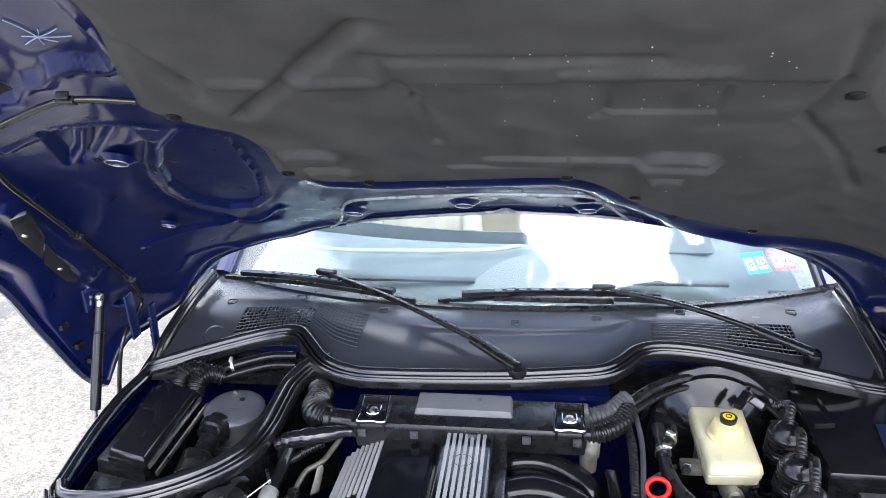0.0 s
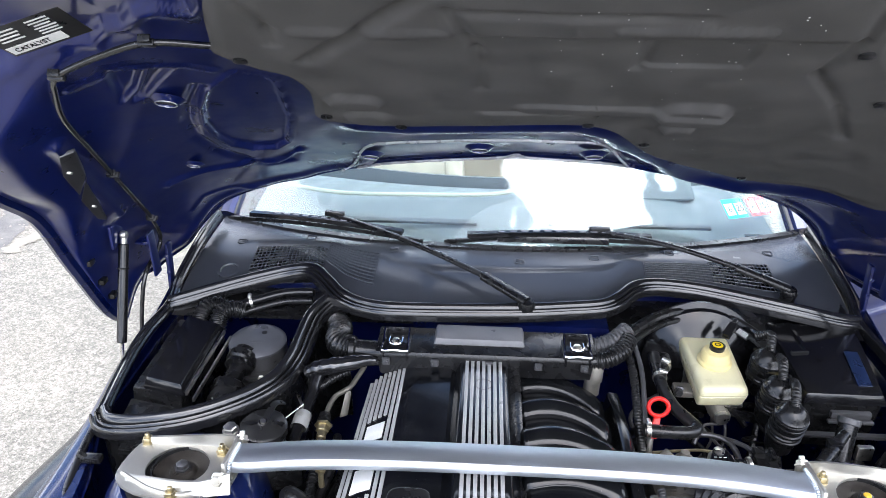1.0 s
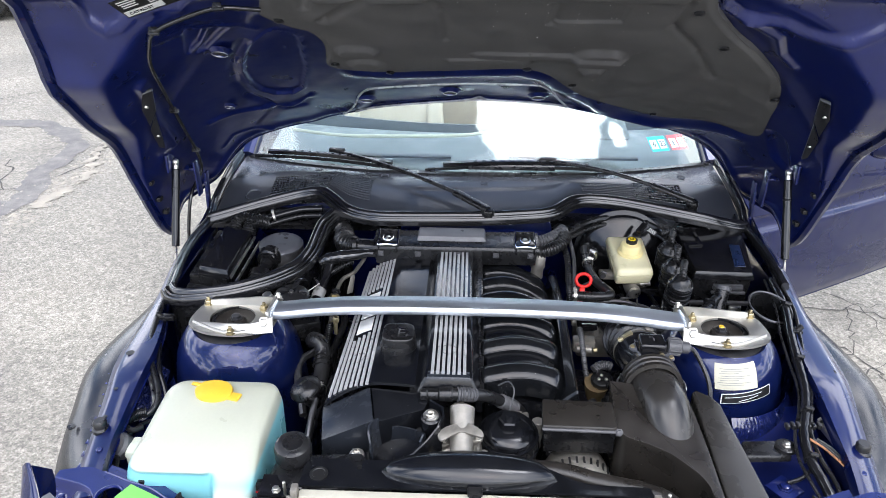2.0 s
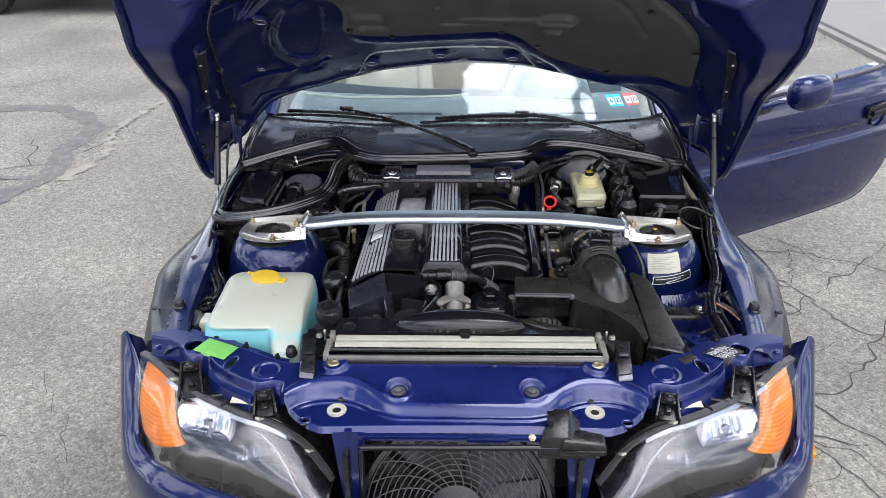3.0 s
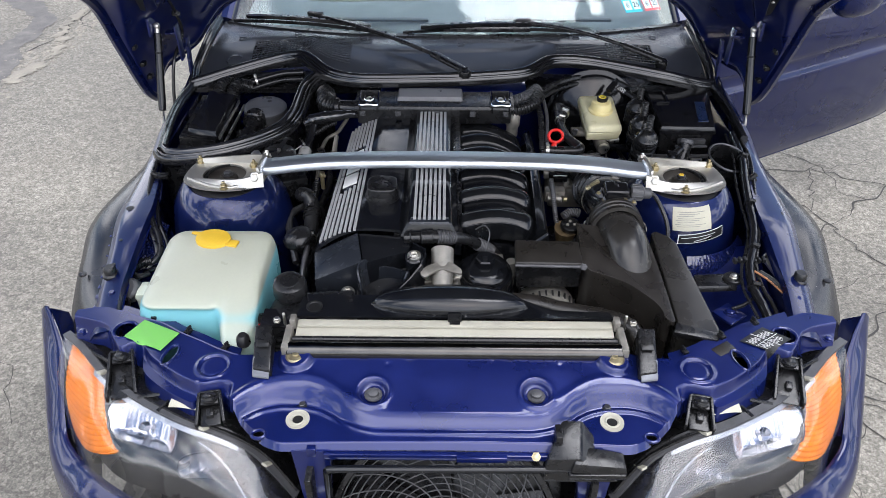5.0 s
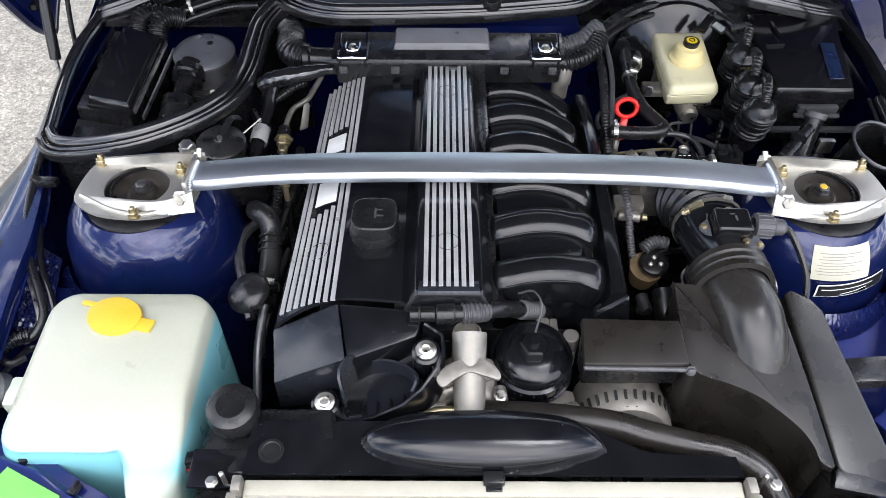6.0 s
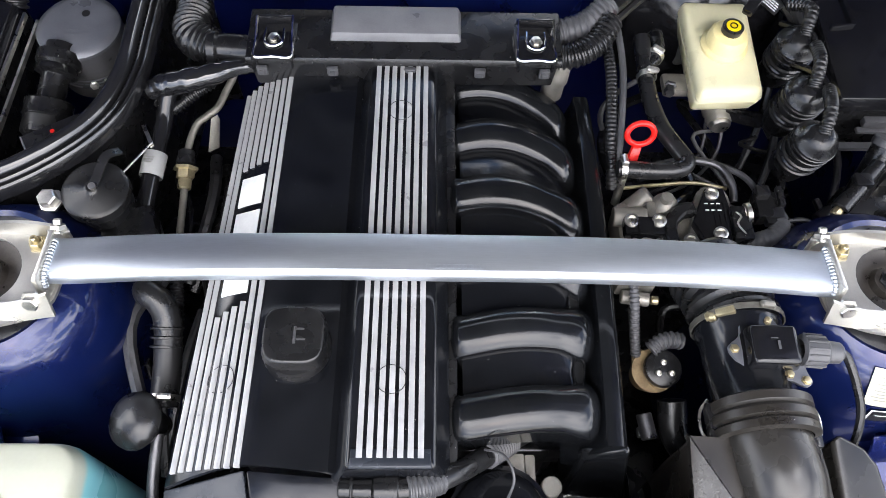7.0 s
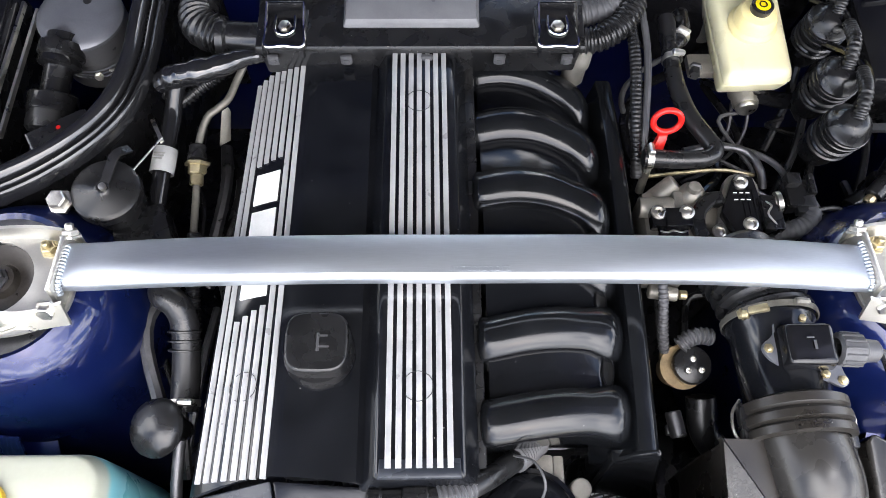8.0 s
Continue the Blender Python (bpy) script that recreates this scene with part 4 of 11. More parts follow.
# ---- bumper and headlamps ----
def bumper_line(x):
    """Top edge of the bumper below the lamps."""
    a = abs(x)
    return interp(a, [0, 0.25, 0.30, 0.43, 0.58, 0.66, 0.72, 0.77, 0.80], [0.575, 0.585, 0.58, 0.588, 0.604, 0.598, 0.582, 0.592, 0.60])


BP = [(0, -0.80, 0.575), (0.15, -0.794, 0.58), (0.30, -0.772, 0.58), (0.43, -0.744, 0.588), (0.56, -0.708, 0.602), (0.65, -0.658, 0.599), (0.723, -0.60, 0.584), (0.769, -0.545, 0.598), (0.781, -0.495, 0.643), (0.791, -0.43, 0.697), (0.811, -0.39, 0.730), (0.840, -0.35, 0.758)]
BQ = [(0, -0.852), (0.16, -0.847), (0.32, -0.828), (0.46, -0.795), (0.60, -0.75), (0.70, -0.695), (0.77, -0.625), (0.815, -0.555), (0.836, -0.49), (0.850, -0.43), (0.862, -0.38), (0.870, -0.335)]


def bumper(u, v):
    k = (2 * u - 1) * (len(BP) - 1)
    sg, k = math.copysign(1, k), abs(k)
    ks = range(len(BP))
    p = Vector([interp(k, ks, [b[c] for b in BP]) for c in range(3)])
    q = Vector([interp(k, ks, [b[c] for b in BQ]) for c in range(2)])
    out = interp(v, [0, 0.04, 0.12, 0.25, 0.42, 0.6, 0.8, 1], [0, 0.10, 0.34, 0.72, 0.95, 1.0, 0.85, 0.35])
    drop = interp(v, [0, 0.04, 0.12, 0.25, 0.42, 0.6, 0.8, 1], [0, -0.002, 0.004, 0.022, 0.07, 0.15, 0.27, 0.36])
    return (sg * lerp(p.x, q.x, out), lerp(p.y, q.y, out), p.z - drop)


part("bumper", sheet(bumper, 132, 44, 0.004), PAINT, car, "dark blue painted front bumper", angle=60)
for s in (-1, 1):
    def fold(u, v, s=s):
        """Inner flange along the upright edge of the bumper's corner."""
        k = lerp(7.2, 11, u)
        x, y, z = [interp(k, range(12), [b[c] for b in BP]) for c in range(3)]
        return (s * (x - 0.002 - 0.020 * v), y + 0.022 * v, z - 0.004 - 0.030 * v)

    part("corner_flange", sheet(fold, 24, 6, 0.003), PAINT, car, "folded inner edge of the bumper corner")
part("grille_trim", sweep([Vector((x, nose_y(x) - 0.012 - 0.01 * (1 - (x / 0.285) ** 2), bumper_line(x) - 0.001)) for x in [lerp(-0.285, 0.285, i / 30) for i in range(31)]], [(0.016, -0.008), (0.016, 0.003), (0.009, 0.008), (-0.009, 0.008), (-0.015, 0.002), (-0.015, -0.008)]), ALU, car, "bright chrome trim above the grille opening")
for s in (-1, 1):
    part("side_marker", sheet(lambda u, v, s=s: (s * lerp(0.838, 0.868, u) + s * 0.006, lerp(-0.50, -0.37, u), lerp(0.520, 0.474, v) + 0.03 * u), 8, 4, 0.006), AMBER, car, "amber side marker lamp")

HX = [0.285, 0.36, 0.45, 0.56, 0.66, 0.74, 0.79]


def lamp_low(a):
    return Vector((a, nose_y(a) + 0.002, bumper_line(a) + 0.006))


def lamp_top(a):
    return Vector((a - 0.004, interp(a, HX, [-0.700, -0.668, -0.652, -0.602, -0.532, -0.452, -0.41]), interp(a, HX, [0.605, 0.700, 0.744, 0.748, 0.746, 0.744, 0.738])))


def lamp_surface(a, v, depth=0.0):
    lo, hi = lamp_low(a), lamp_top(a)
    p = lo.lerp(hi, v)
    p += Vector((0.25, -0.75, 0.55)) * 0.022 * math.sin(math.pi * min(1, v))
    return p + Vector((-0.1, 0.8, -0.5)) * depth


def headlamp(s):
    t = thing("headlamp", (s * 0.55, -0.62, 0.6), "clear headlamp with round reflectors and an amber corner", "headlamp", "headlamps")

    def mk(a0, a1, v0, v1, depth, nu=20, nv=14, thick=0.003):
        def f(u, v):
            p = lamp_surface(lerp(a0, a1, u), lerp(v0, v1, v), depth)
            return (s * p.x, p.y, p.z)
        return sheet(f, nu, nv, thick)

    lens = part("lens", mk(0.290, 0.786, 0.0, 1.0, 0.0, 40, 16, 0.003), LENS, t, "clear moulded outer lens")
    lens.visible_shadow = False
    part("bezel", mk(0.295, 0.782, 0.015, 0.98, 0.056, 40, 16, 0.004), HEADLINER, t, "dark grey inner bezel")
    def indicator(u, v):
        """Fluted amber lens with a slanting foot beside the main reflector."""
        a = lerp(lerp(0.608, 0.668, min(1, v * 1.1) ** 0.6), 0.766, u)
        low = lerp(0.42, 0.03, u ** 0.8)
        p = lamp_surface(a, lerp(low, 0.93, v), 0.014 + 0.0022 * math.sin(v * 100) + 0.008 * (1 - u) ** 4)
        return (s * p.x, p.y, p.z)
    part("indicator", sheet(indicator, 16, 130, 0.004), AMBER, t, "fluted amber indicator lens", angle=60)
    part("indicator_edge", tube([indicator(0, k / 10) for k in range(11)], 0.0035, 3, 8), HEADLINER, t)
    # reflectors: rounded bowls set into the bezel, the inner one fluted
    for ac, vc, ra, rv, m_, flutes in ((0.572, 0.715, 0.076, 0.25, REFLECT, 0.0008), (0.432, 0.60, 0.058, 0.17, REFLECTDARK, 0.0030)):
        def bowl(u, v, ac=ac, vc=vc, ra=ra, rv=rv, flutes=flutes):
            th, r = 2 * math.pi * u, v
            c, n_ = math.cos(th), math.sin(th)
            da, dv = math.copysign(abs(c) ** 0.75, c) * r, max(math.copysign(abs(n_) ** 0.75, n_), -0.62) * r
            p = lamp_surface(ac + ra * da, vc + rv * dv - 0.10 * da * (1 if flutes > 0.002 else 0.6), 0.046 - 0.026 * r ** 4 + flutes * math.sin(da * 26) * (1 - r ** 6))
            return (s * p.x, p.y, p.z)
        rf = part("reflector", sheet(bowl, 64, 18, 0.002), m_, t, "mirror-finish lamp reflector" if flutes < 0.002 else "fluted inner reflector")
        c = lamp_surface(ac, vc, 0.034)
        part("bulb", lathe([(0, 0.006), (0.006, 0.004), (0.008, -0.002), (0.008, -0.016), (0, -0.018)], (s * c.x, c.y, c.z), (s * 0.2, -0.75, 0.6), 16), REFLECTDARK, rf)
        rimp = [Vector(bowl(i / 48, 1.0)) for i in range(49)]
        part("reflector_rim", sweep(rimp, circle(0.0022, 6)), HEADLINER, rf)
    part("upper_band", mk(0.385, 0.690, 0.915, 1.0, 0.005, 30, 4, 0.003), FROST, t, "frosted pale upper band of the lamp")
    SEAM = [(0.450, 0.86), (0.430, 0.83), (0.408, 0.77), (0.385, 0.67), (0.345, 0.35), (0.307, 0.0)]

    def seam_a(v):
        return interp(v, [q[1] for q in SEAM][::-1], [q[0] for q in SEAM][::-1])

    def corner(u, v):
        p = lamp_surface(lerp(0.292, seam_a(v * 0.86), u), v * lerp(0.94, 0.86, u), 0.012)
        return (s * p.x, p.y, p.z)

    part("inner_panel", sheet(corner, 12, 16, 0.003), PLASTIC, t, "dark grey inner corner panel")
    seam = [lamp_surface(a, v, 0.004) for a, v in SEAM]
    part("panel_seam", tube([(s * p.x, p.y, p.z) for p in seam], 0.0018, 5, 6), FROST, t, "pale moulded seam of the lens")
    rim = [lamp_top(lerp(0.290, 0.786, i / 30)) + Vector((0, 0.004, 0.002)) for i in range(31)]
    part("rim", sweep([Vector((s * p.x, p.y, p.z)) for p in rim], [(0.008, -0.004), (0.008, 0.003), (-0.008, 0.003), (-0.008, -0.004)]), GREYPLASTIC, t, "grey edge of the lamp housing")
    # housing behind the lens
    def hous(u, v):
        a = lerp(0.30, 0.775, u)
        p = lamp_top(a) + Vector((-0.01, 0.105 * v, 0.004 - 0.016 * v - 0.01 * math.sin(v * math.pi)))
        return (s * p.x, p.y, p.z)
    part("housing", sheet(hous, 24, 8, 0.004), PLASTIC, t, "black lamp housing")
    # forked brackets that carry the lamp
    for (x0, y0), (x1, y1), wide in (((0.629, -0.500), (0.606, -0.588), 0.038), ((0.437, -0.600), (0.425, -0.655), 0.034)):
        d = Vector((x1 - x0, y1 - y0, -0.018))
        ln, turn = d.length, math.degrees(math.atan2(-(x1 - x0), (y1 - y0) * -1))
        m = Matrix.Translation((s * x0, y0, 0.778)) @ Matrix.Rotation(radians(-s * turn), 4, "Z") @ Matrix.Rotation(radians(12), 4, "X")
        tab = part("mount_bracket", xf(merge(hexa([(-wide / 2 - 0.003, 0, -0.02), (-wide / 2 + 0.002, 0, -0.02), (-wide / 2 - 0.004, -ln, -0.02), (-wide / 2 - 0.009, -ln, -0.02)][::-1], [(-wide / 2 - 0.003, 0, 0.008), (-wide / 2 + 0.002, 0, 0.008), (-wide / 2 - 0.004, -ln, 0.0), (-wide / 2 - 0.009, -ln, 0.0)][::-1], 0.001),
                                               hexa([(wide / 2 - 0.002, 0, -0.02), (wide / 2 + 0.003, 0, -0.02), (wide / 2 + 0.009, -ln, -0.02), (wide / 2 + 0.004, -ln, -0.02)][::-1], [(wide / 2 - 0.002, 0, 0.008), (wide / 2 + 0.003, 0, 0.008), (wide / 2 + 0.009, -ln, 0.0), (wide / 2 + 0.004, -ln, 0.0)][::-1], 0.001),
                                               box((0, -ln * 0.5, -0.012), (wide, ln, 0.004), 0.001), box((0, -0.012, 0.001), (wide * 0.9, 0.024, 0.006), 0.002), box((0, -ln * 0.62, -0.006), (0.012, 0.016, 0.010), 0.002), box((0, 0.0, -0.006), (wide, 0.004, 0.026), 0.001)), m), PLASTIC, t, "black forked plastic bracket")
        part("bracket_screw", lathe([(0, 0.010), (0.004, 0.010), (0.006, 0.008), (0.011, 0.007), (0.012, 0.003), (0.015, 0.002), (0.015, 0)], m @ Vector((0, -0.012, 0.003)), (0, 0.2, 1), 14), RUBBER, tab)
    for a0, a1, y0, y1 in ((0.515, 0.575, -0.575, -0.59), (0.505, 0.530, -0.578, -0.62), (0.66, 0.70, -0.50, -0.475)):
        part("housing_rib", tube([(s * a0, y0, 0.752), (s * lerp(a0, a1, 0.5), lerp(y0, y1, 0.5), 0.753), (s * a1, y1, 0.752)], 0.0035, 3, 6), PLASTIC, t)
    part("paper_tag", xf(sheet(lambda u, v: (lerp(-0.027, 0.027, u), lerp(-0.013, 0.013, v), 0.004 * math.sin(u * 3) + 0.002 * v), 10, 5, 0.0006), pose(s * 0.483, -0.606, 0.760, 12, 0, s * 8)), PAPER, t, "small cream paper tag")
    for a in (0.44, 0.665, 0.335):
        p = lamp_top(a) + Vector((0, 0.002, 0.006))
        part("metal_clip", xf(box((0, 0, 0), (0.012, 0.024, 0.005), 0.001), pose(s * p.x, p.y, p.z, -30, 0, s * 28)), WHITEBAR, t, "pale plastic lens clip")
    part("seal_strip", sweep([Vector((s * q.x, q.y + 0.012, q.z + 0.006)) for q in [lamp_top(lerp(0.29, 0.45, i / 14)) for i in range(15)]], circle(0.005, 8)), RUBBER, t)


headlamp(-1)
headlamp(1)
for s in (-1, 1):
    part("lamp_cavity", box((s * 0.50, -0.53, 0.57), (0.42, 0.12, 0.02), 0.005), PLASTIC, car)

# ---- electric fan behind the grille opening ----
fan = thing("cooling_fan", (-0.01, -0.70, 0.42), "black round electric fan with a spiral wire guard", "fan")
fc, fr = Vector((-0.012, -0.725, 0.548)), 0.200
part("shroud", merge(box((-0.012, -0.672, 0.55), (0.44, 0.012, 0.36), 0.004), lathe([(fr, 0.03), (fr + 0.01, 0.03), (fr + 0.01, -0.03), (fr, -0.03)], (fc.x, -0.70, fc.z), (0, -1, 0), 48)), PLASTIC, fan, "flat black fan shroud")
for r in [0.07 + 0.0125 * i for i in range(11)]:
    part("guard_ring", sweep([fc + Vector((r * math.cos(a), 0.006 * (r / 0.2), r * math.sin(a))) for a in [2 * math.pi * i / 56 for i in range(57)]], circle(0.0014, 5)), GREYPLASTIC, fan)
for i in range(24):
    pts = [fc + Vector(((0.062 + k * 0.134) * math.cos(2 * math.pi * i / 24 + 0.7 * k), -0.003, (0.062 + k * 0.134) * math.sin(2 * math.pi * i / 24 + 0.7 * k))) for k in [j / 8 for j in range(9)]]
    part("guard_spoke", sweep(pts, circle(0.0014, 5)), GREYPLASTIC, fan)
part("hub", lathe([(0, 0.012), (0.010, 0.012), (0.014, 0.006), (0.05, 0.004), (0.062, 0.0), (0.066, -0.012), (0.066, -0.03)], fc, (0, -1, 0), 40), PLASTIC, fan, "round black motor hub")
part("hub_screw", lathe([(0, 0.016), (0.007, 0.015), (0.008, 0.010), (0, 0.010)], fc, (0, -1, 0), 16), BRASS, fan)
for i in range(7):
    a = 2 * math.pi * i / 7
    m = pose(fc.x, -0.695, fc.z) @ Matrix.Rotation(a, 4, "Y")
    part("blade", xf(sheet(lambda u, v: (lerp(0.06, 0.185, u), 0.018 * (v - 0.5), lerp(-0.03, 0.045, v) * (1 + 0.4 * u)), 8, 5, 0.003), m), PLASTIC, fan)
part("frame_bar", tube([(-0.214, -0.737, 0.50), (-0.214, -0.737, 0.60), (-0.213, -0.738, 0.725), (-0.209, -0.738, 0.742), (-0.192, -0.738, 0.749), (0.0, -0.738, 0.751), (0.19, -0.736, 0.751)], 0.0065, 6, 10), SATIN, fan, "rounded black frame of the fan")
for x in (-0.245, 0.235):
    part("duct_wall", box((x, -0.70, 0.56), (0.012, 0.10, 0.34), 0.004), PLASTIC, fan)

# the fan leans back
lean = Matrix.Translation(fc) @ Matrix.Rotation(radians(-24), 4, "X") @ Matrix.Translation(-fc)
for ob in fan.children:
    if ob.name.split(".")[0] not in ("frame_bar", "duct_wall"):
        ob.matrix_basis = Matrix.Translation((-0.006, 0.004, 0)) @ lean @ ob.matrix_basis

# ---- bonnet, open ----
HOOD_A = radians(32)
HO, HU, HN = Vector((0, 0.626, 1.193)), Vector((0, -math.cos(HOOD_A), math.sin(HOOD_A))), Vector((0, math.sin(HOOD_A), math.cos(HOOD_A)))


def hood_n(x):
    return interp(abs(x), [0, 0.4, 0.55, 0.65, 0.72, 0.78, 0.83, 0.86, 0.872], [0, 0, -0.02, -0.05, -0.09, -0.14, -0.2, -0.26, -0.36])


def hp(x, s, n):
    return Vector((x, 0, 0)) + HO + HU * s + HN * n


def hood_rear(x):
    """Rear edge of the bonnet along its length, a raised lip in the middle."""
    if x < 0:
        return interp(-x, [0, 0.19, 0.30, 0.38, 0.45, 0.53, 0.63, 0.70, 0.76, 0.81, 0.84, 0.88], [0.0, -0.055, -0.10, -0.165, -0.20, -0.235, -0.237, -0.228, -0.265, -0.30, -0.25, -0.10])
    return interp(x, [0, 0.167, 0.245, 0.29, 0.40, 0.47, 0.54, 0.65, 0.716, 0.775, 0.82, 0.85, 0.88], [0.0, -0.028, -0.06, -0.098, -0.166, -0.19, -0.203, -0.222, -0.248, -0.31, -0.34, -0.25, -0.10])


def flange_n(s):
    return interp(s, [-0.2, -0.08, 0.10, 0.265, 0.37, 0.454, 0.52, 0.57, 0.62, 0.668, 0.9, 1.3], [-0.40, -0.365, -0.272, -0.188, -0.176, -0.157, -0.14, -0.09, -0.05, -0.015, 0.0, 0.0])


HOOD_LEN = 1.27
ARC = [(0.0, 0), (0.2, 0), (0.4, 0), (0.5, -0.012), (0.55, -0.02), (0.60, -0.033), (0.65, -0.05), (0.69, -0.07), (0.72, -0.09), (0.75, -0.113), (0.78, -0.14), (0.805, -0.168), (0.83, -0.2), (0.848, -0.235), (0.86, -0.26), (0.868, -0.31), (0.872, -0.37)]


def arc_at(k):
    """Point across the bonnet: k from 0 (middle) to 1 (lower edge of its side)."""
    ks = tuple(range(len(ARC)))
    j = k * (len(ARC) - 1)
    return interp(j, ks, tuple(a for a, b in ARC)), interp(j, ks, tuple(b for a, b in ARC))


RECESS = [(-0.440, 0.501), (-0.503, 0.438), (-0.536, 0.370), (-0.562, 0.285), (-0.569, 0.200), (-0.562, 0.130), (-0.539, 0.082), (-0.495, 0.068), (-0.466, 0.098), (-0.452, 0.150), (-0.422, 0.253), (-0.393, 0.454), (-0.409, 0.478)]
MOAT = [(-0.513, 0.461), (-0.558, 0.383), (-0.585, 0.311), (-0.602, 0.224), (-0.600, 0.121), (-0.575, 0.008), (-0.542, -0.060), (-0.492, -0.050), (-0.455, 0.040)]
FIELD_L = [(-0.775, 1.08), (-0.768, 0.673), (-0.758, 0.633), (-0.736, 0.618), (-0.704, 0.627), (-0.670, 0.648), (-0.647, 0.654), (-0.609, 0.659), (-0.578, 0.656), (-0.545, 0.686), (-0.520, 0.692), (-0.492, 0.721), (-0.465, 0.726), (-0.445, 0.712), (-0.432, 0.706), (-0.416, 0.728), (-0.407, 0.767), (-0.400, 0.800), (-0.385, 0.92), (-0.38, 1.08)]
FIELD_R = [(0.40, 1.08), (0.42, 0.80), (0.43, 0.70), (0.448, 0.648), (0.485, 0.618), (0.517, 0.610), (0.575, 0.612), (0.609, 0.599), (0.648, 0.599), (0.705, 0.611), (0.745, 0.632), (0.77, 0.68), (0.775, 1.08)]
POCKET = [(-0.600, 0.573), (-0.514, 0.548), (-0.592, 0.460), (-0.637, 0.446)]
RIM = [(-0.30, 0.225), (-0.212, 0.212), (-0.055, 0.233), (0.095, 0.250), (0.163, 0.203), (0.229, 0.08), (0.30, -0.02), (0.362, -0.089), (0.44, -0.15), (0.516, -0.16), (0.60, -0.12), (0.70, -0.03)]
POCKET_RIDGE = [(-0.552, 0.556), (-0.590, 0.492), (-0.632, 0.450)]
BROW = [(-0.717, 0.053), (-0.685, 0.038), (-0.628, 0.011), (-0.563, -0.018), (-0.520, -0.030), (-0.464, 0.015)]
SWAGE = [(-0.66, 0.555), (-0.589, 0.569), (-0.551, 0.565), (-0.495, 0.550), (-0.467, 0.516)]
REAR_SWAGE = [(-0.745, -0.154), (-0.711, -0.121), (-0.665, -0.150), (-0.62, -0.20)]
SIDERIB = [(-0.741, 0.437), (-0.755, 0.35), (-0.778, 0.258), (-0.80, 0.10)]
RIGHTRIB = [(0.500, 0.606), (0.521, 0.598), (0.576, 0.561), (0.607, 0.497), (0.648, 0.460)]


def line_dist(x, s, line):
    return min(seg_dist(x, s, a, b) for a, b in zip(line, line[1:]))


def seg_dist(x, s, a, b):
    ax, ay, bx, by = *a, *b
    t = max(0, min(1, ((x - ax) * (bx - ax) + (s - ay) * (by - ay)) / ((bx - ax) ** 2 + (by - ay) ** 2)))
    return math.hypot(x - ax - t * (bx - ax), s - ay - t * (by - ay))


def inside(x, s, poly):
    hit_, n = False, len(poly)
    for i in range(n):
        (x0, y0), (x1, y1) = poly[i - 1], poly[i]
        if (y0 > s) != (y1 > s) and x < (x1 - x0) * (s - y0) / (y1 - y0) + x0:
            hit_ = not hit_
    return hit_


def relief(x, s):
    """Pressed shapes on the inner skin (towards the engine: minus)."""
    a = abs(x)
    z = 0.0
    if s > 0.95 or (a < 0.34 and s > 0.36):
        return z
    if -0.66 < x < -0.36 and -0.12 < s < 0.56:
        d = line_dist(x, s, RECESS + RECESS[:1]) * (-1 if inside(x, s, RECESS) else 1)
        z += 0.007 * step(0.003, -0.005, d) - 0.004 * math.exp(-((d - 0.004) / 0.004) ** 2)
        z += 0.007 * math.exp(-(line_dist(x, s, MOAT) / 0.011) ** 2) * step(-0.002, 0.006, d)
    if x < -0.36:
        z -= 0.008 * math.exp(-(line_dist(x, s, BROW) / 0.011) ** 2)
        z -= 0.003 * math.exp(-(line_dist(x, s, SWAGE) / 0.005) ** 2) + 0.004 * math.exp(-(line_dist(x, s, REAR_SWAGE) / 0.008) ** 2)
        z -= 0.010 * math.exp(-(line_dist(x, s, SIDERIB) / 0.011) ** 2)
        if -0.66 < x < -0.49 and 0.42 < s < 0.60:
            # sunk pocket beside the collar, with a sloping web across it
            d = line_dist(x, s, POCKET + POCKET[:1]) * (-1 if inside(x, s, POCKET) else 1)
            z += max(0.0, 0.012 * step(0.003, -0.007, d) - 0.012 * step(0.010, 0.003, line_dist(x, s, POCKET_RIDGE)))
        if s > 0.56:
            # flat sunk field above the wavy bead
            d = line_dist(x, s, FIELD_L) * (-1 if inside(x, s, FIELD_L) else 1)
            z += 0.013 * step(0.002, -0.010, d) - 0.004 * math.exp(-((d - 0.006) / 0.006) ** 2)
    else:
        z -= 0.009 * math.exp(-(line_dist(x, s, RIGHTRIB) / 0.010) ** 2) * step(0.46, 0.50, x)
        if s > 0.54 and x > 0.38:
            d = line_dist(x, s, FIELD_R) * (-1 if inside(x, s, FIELD_R) else 1)
            z += 0.013 * step(0.002, -0.010, d) - 0.004 * math.exp(-((d - 0.006) / 0.006) ** 2)
        d = line_dist(x, s, [(0.76, 0.10), (0.80, 0.02)])
        z += 0.012 * step(0.03, 0.01, d) if x > 0.6 else 0.0
    if s < 0.40:
        z -= 0.013 * math.exp(-(line_dist(x, s, RIM) / 0.030) ** 2)
    # flat lip behind the rim
    e = s - hood_rear(x)
    z += 0.006 * step(0.150, 0.142, e) * step(0.33, 0.30, a)
    z -= 0.008 * math.exp(-((e - 0.035) / 0.02) ** 2) * step(0.30, 0.40, a)
    return z


def skin_n(x, s):
    """Height of the inner skin across the bonnet, its side flange included."""
    a = abs(x)
    n = interp(a, [q[0] for q in ARC], [q[1] for q in ARC])
    fl = flange_n(s)
    return lerp(n, 0.5 * (n + fl + math.sqrt((n - fl) ** 2 + 0.012 ** 2)), step(0.45, 0.60, a))


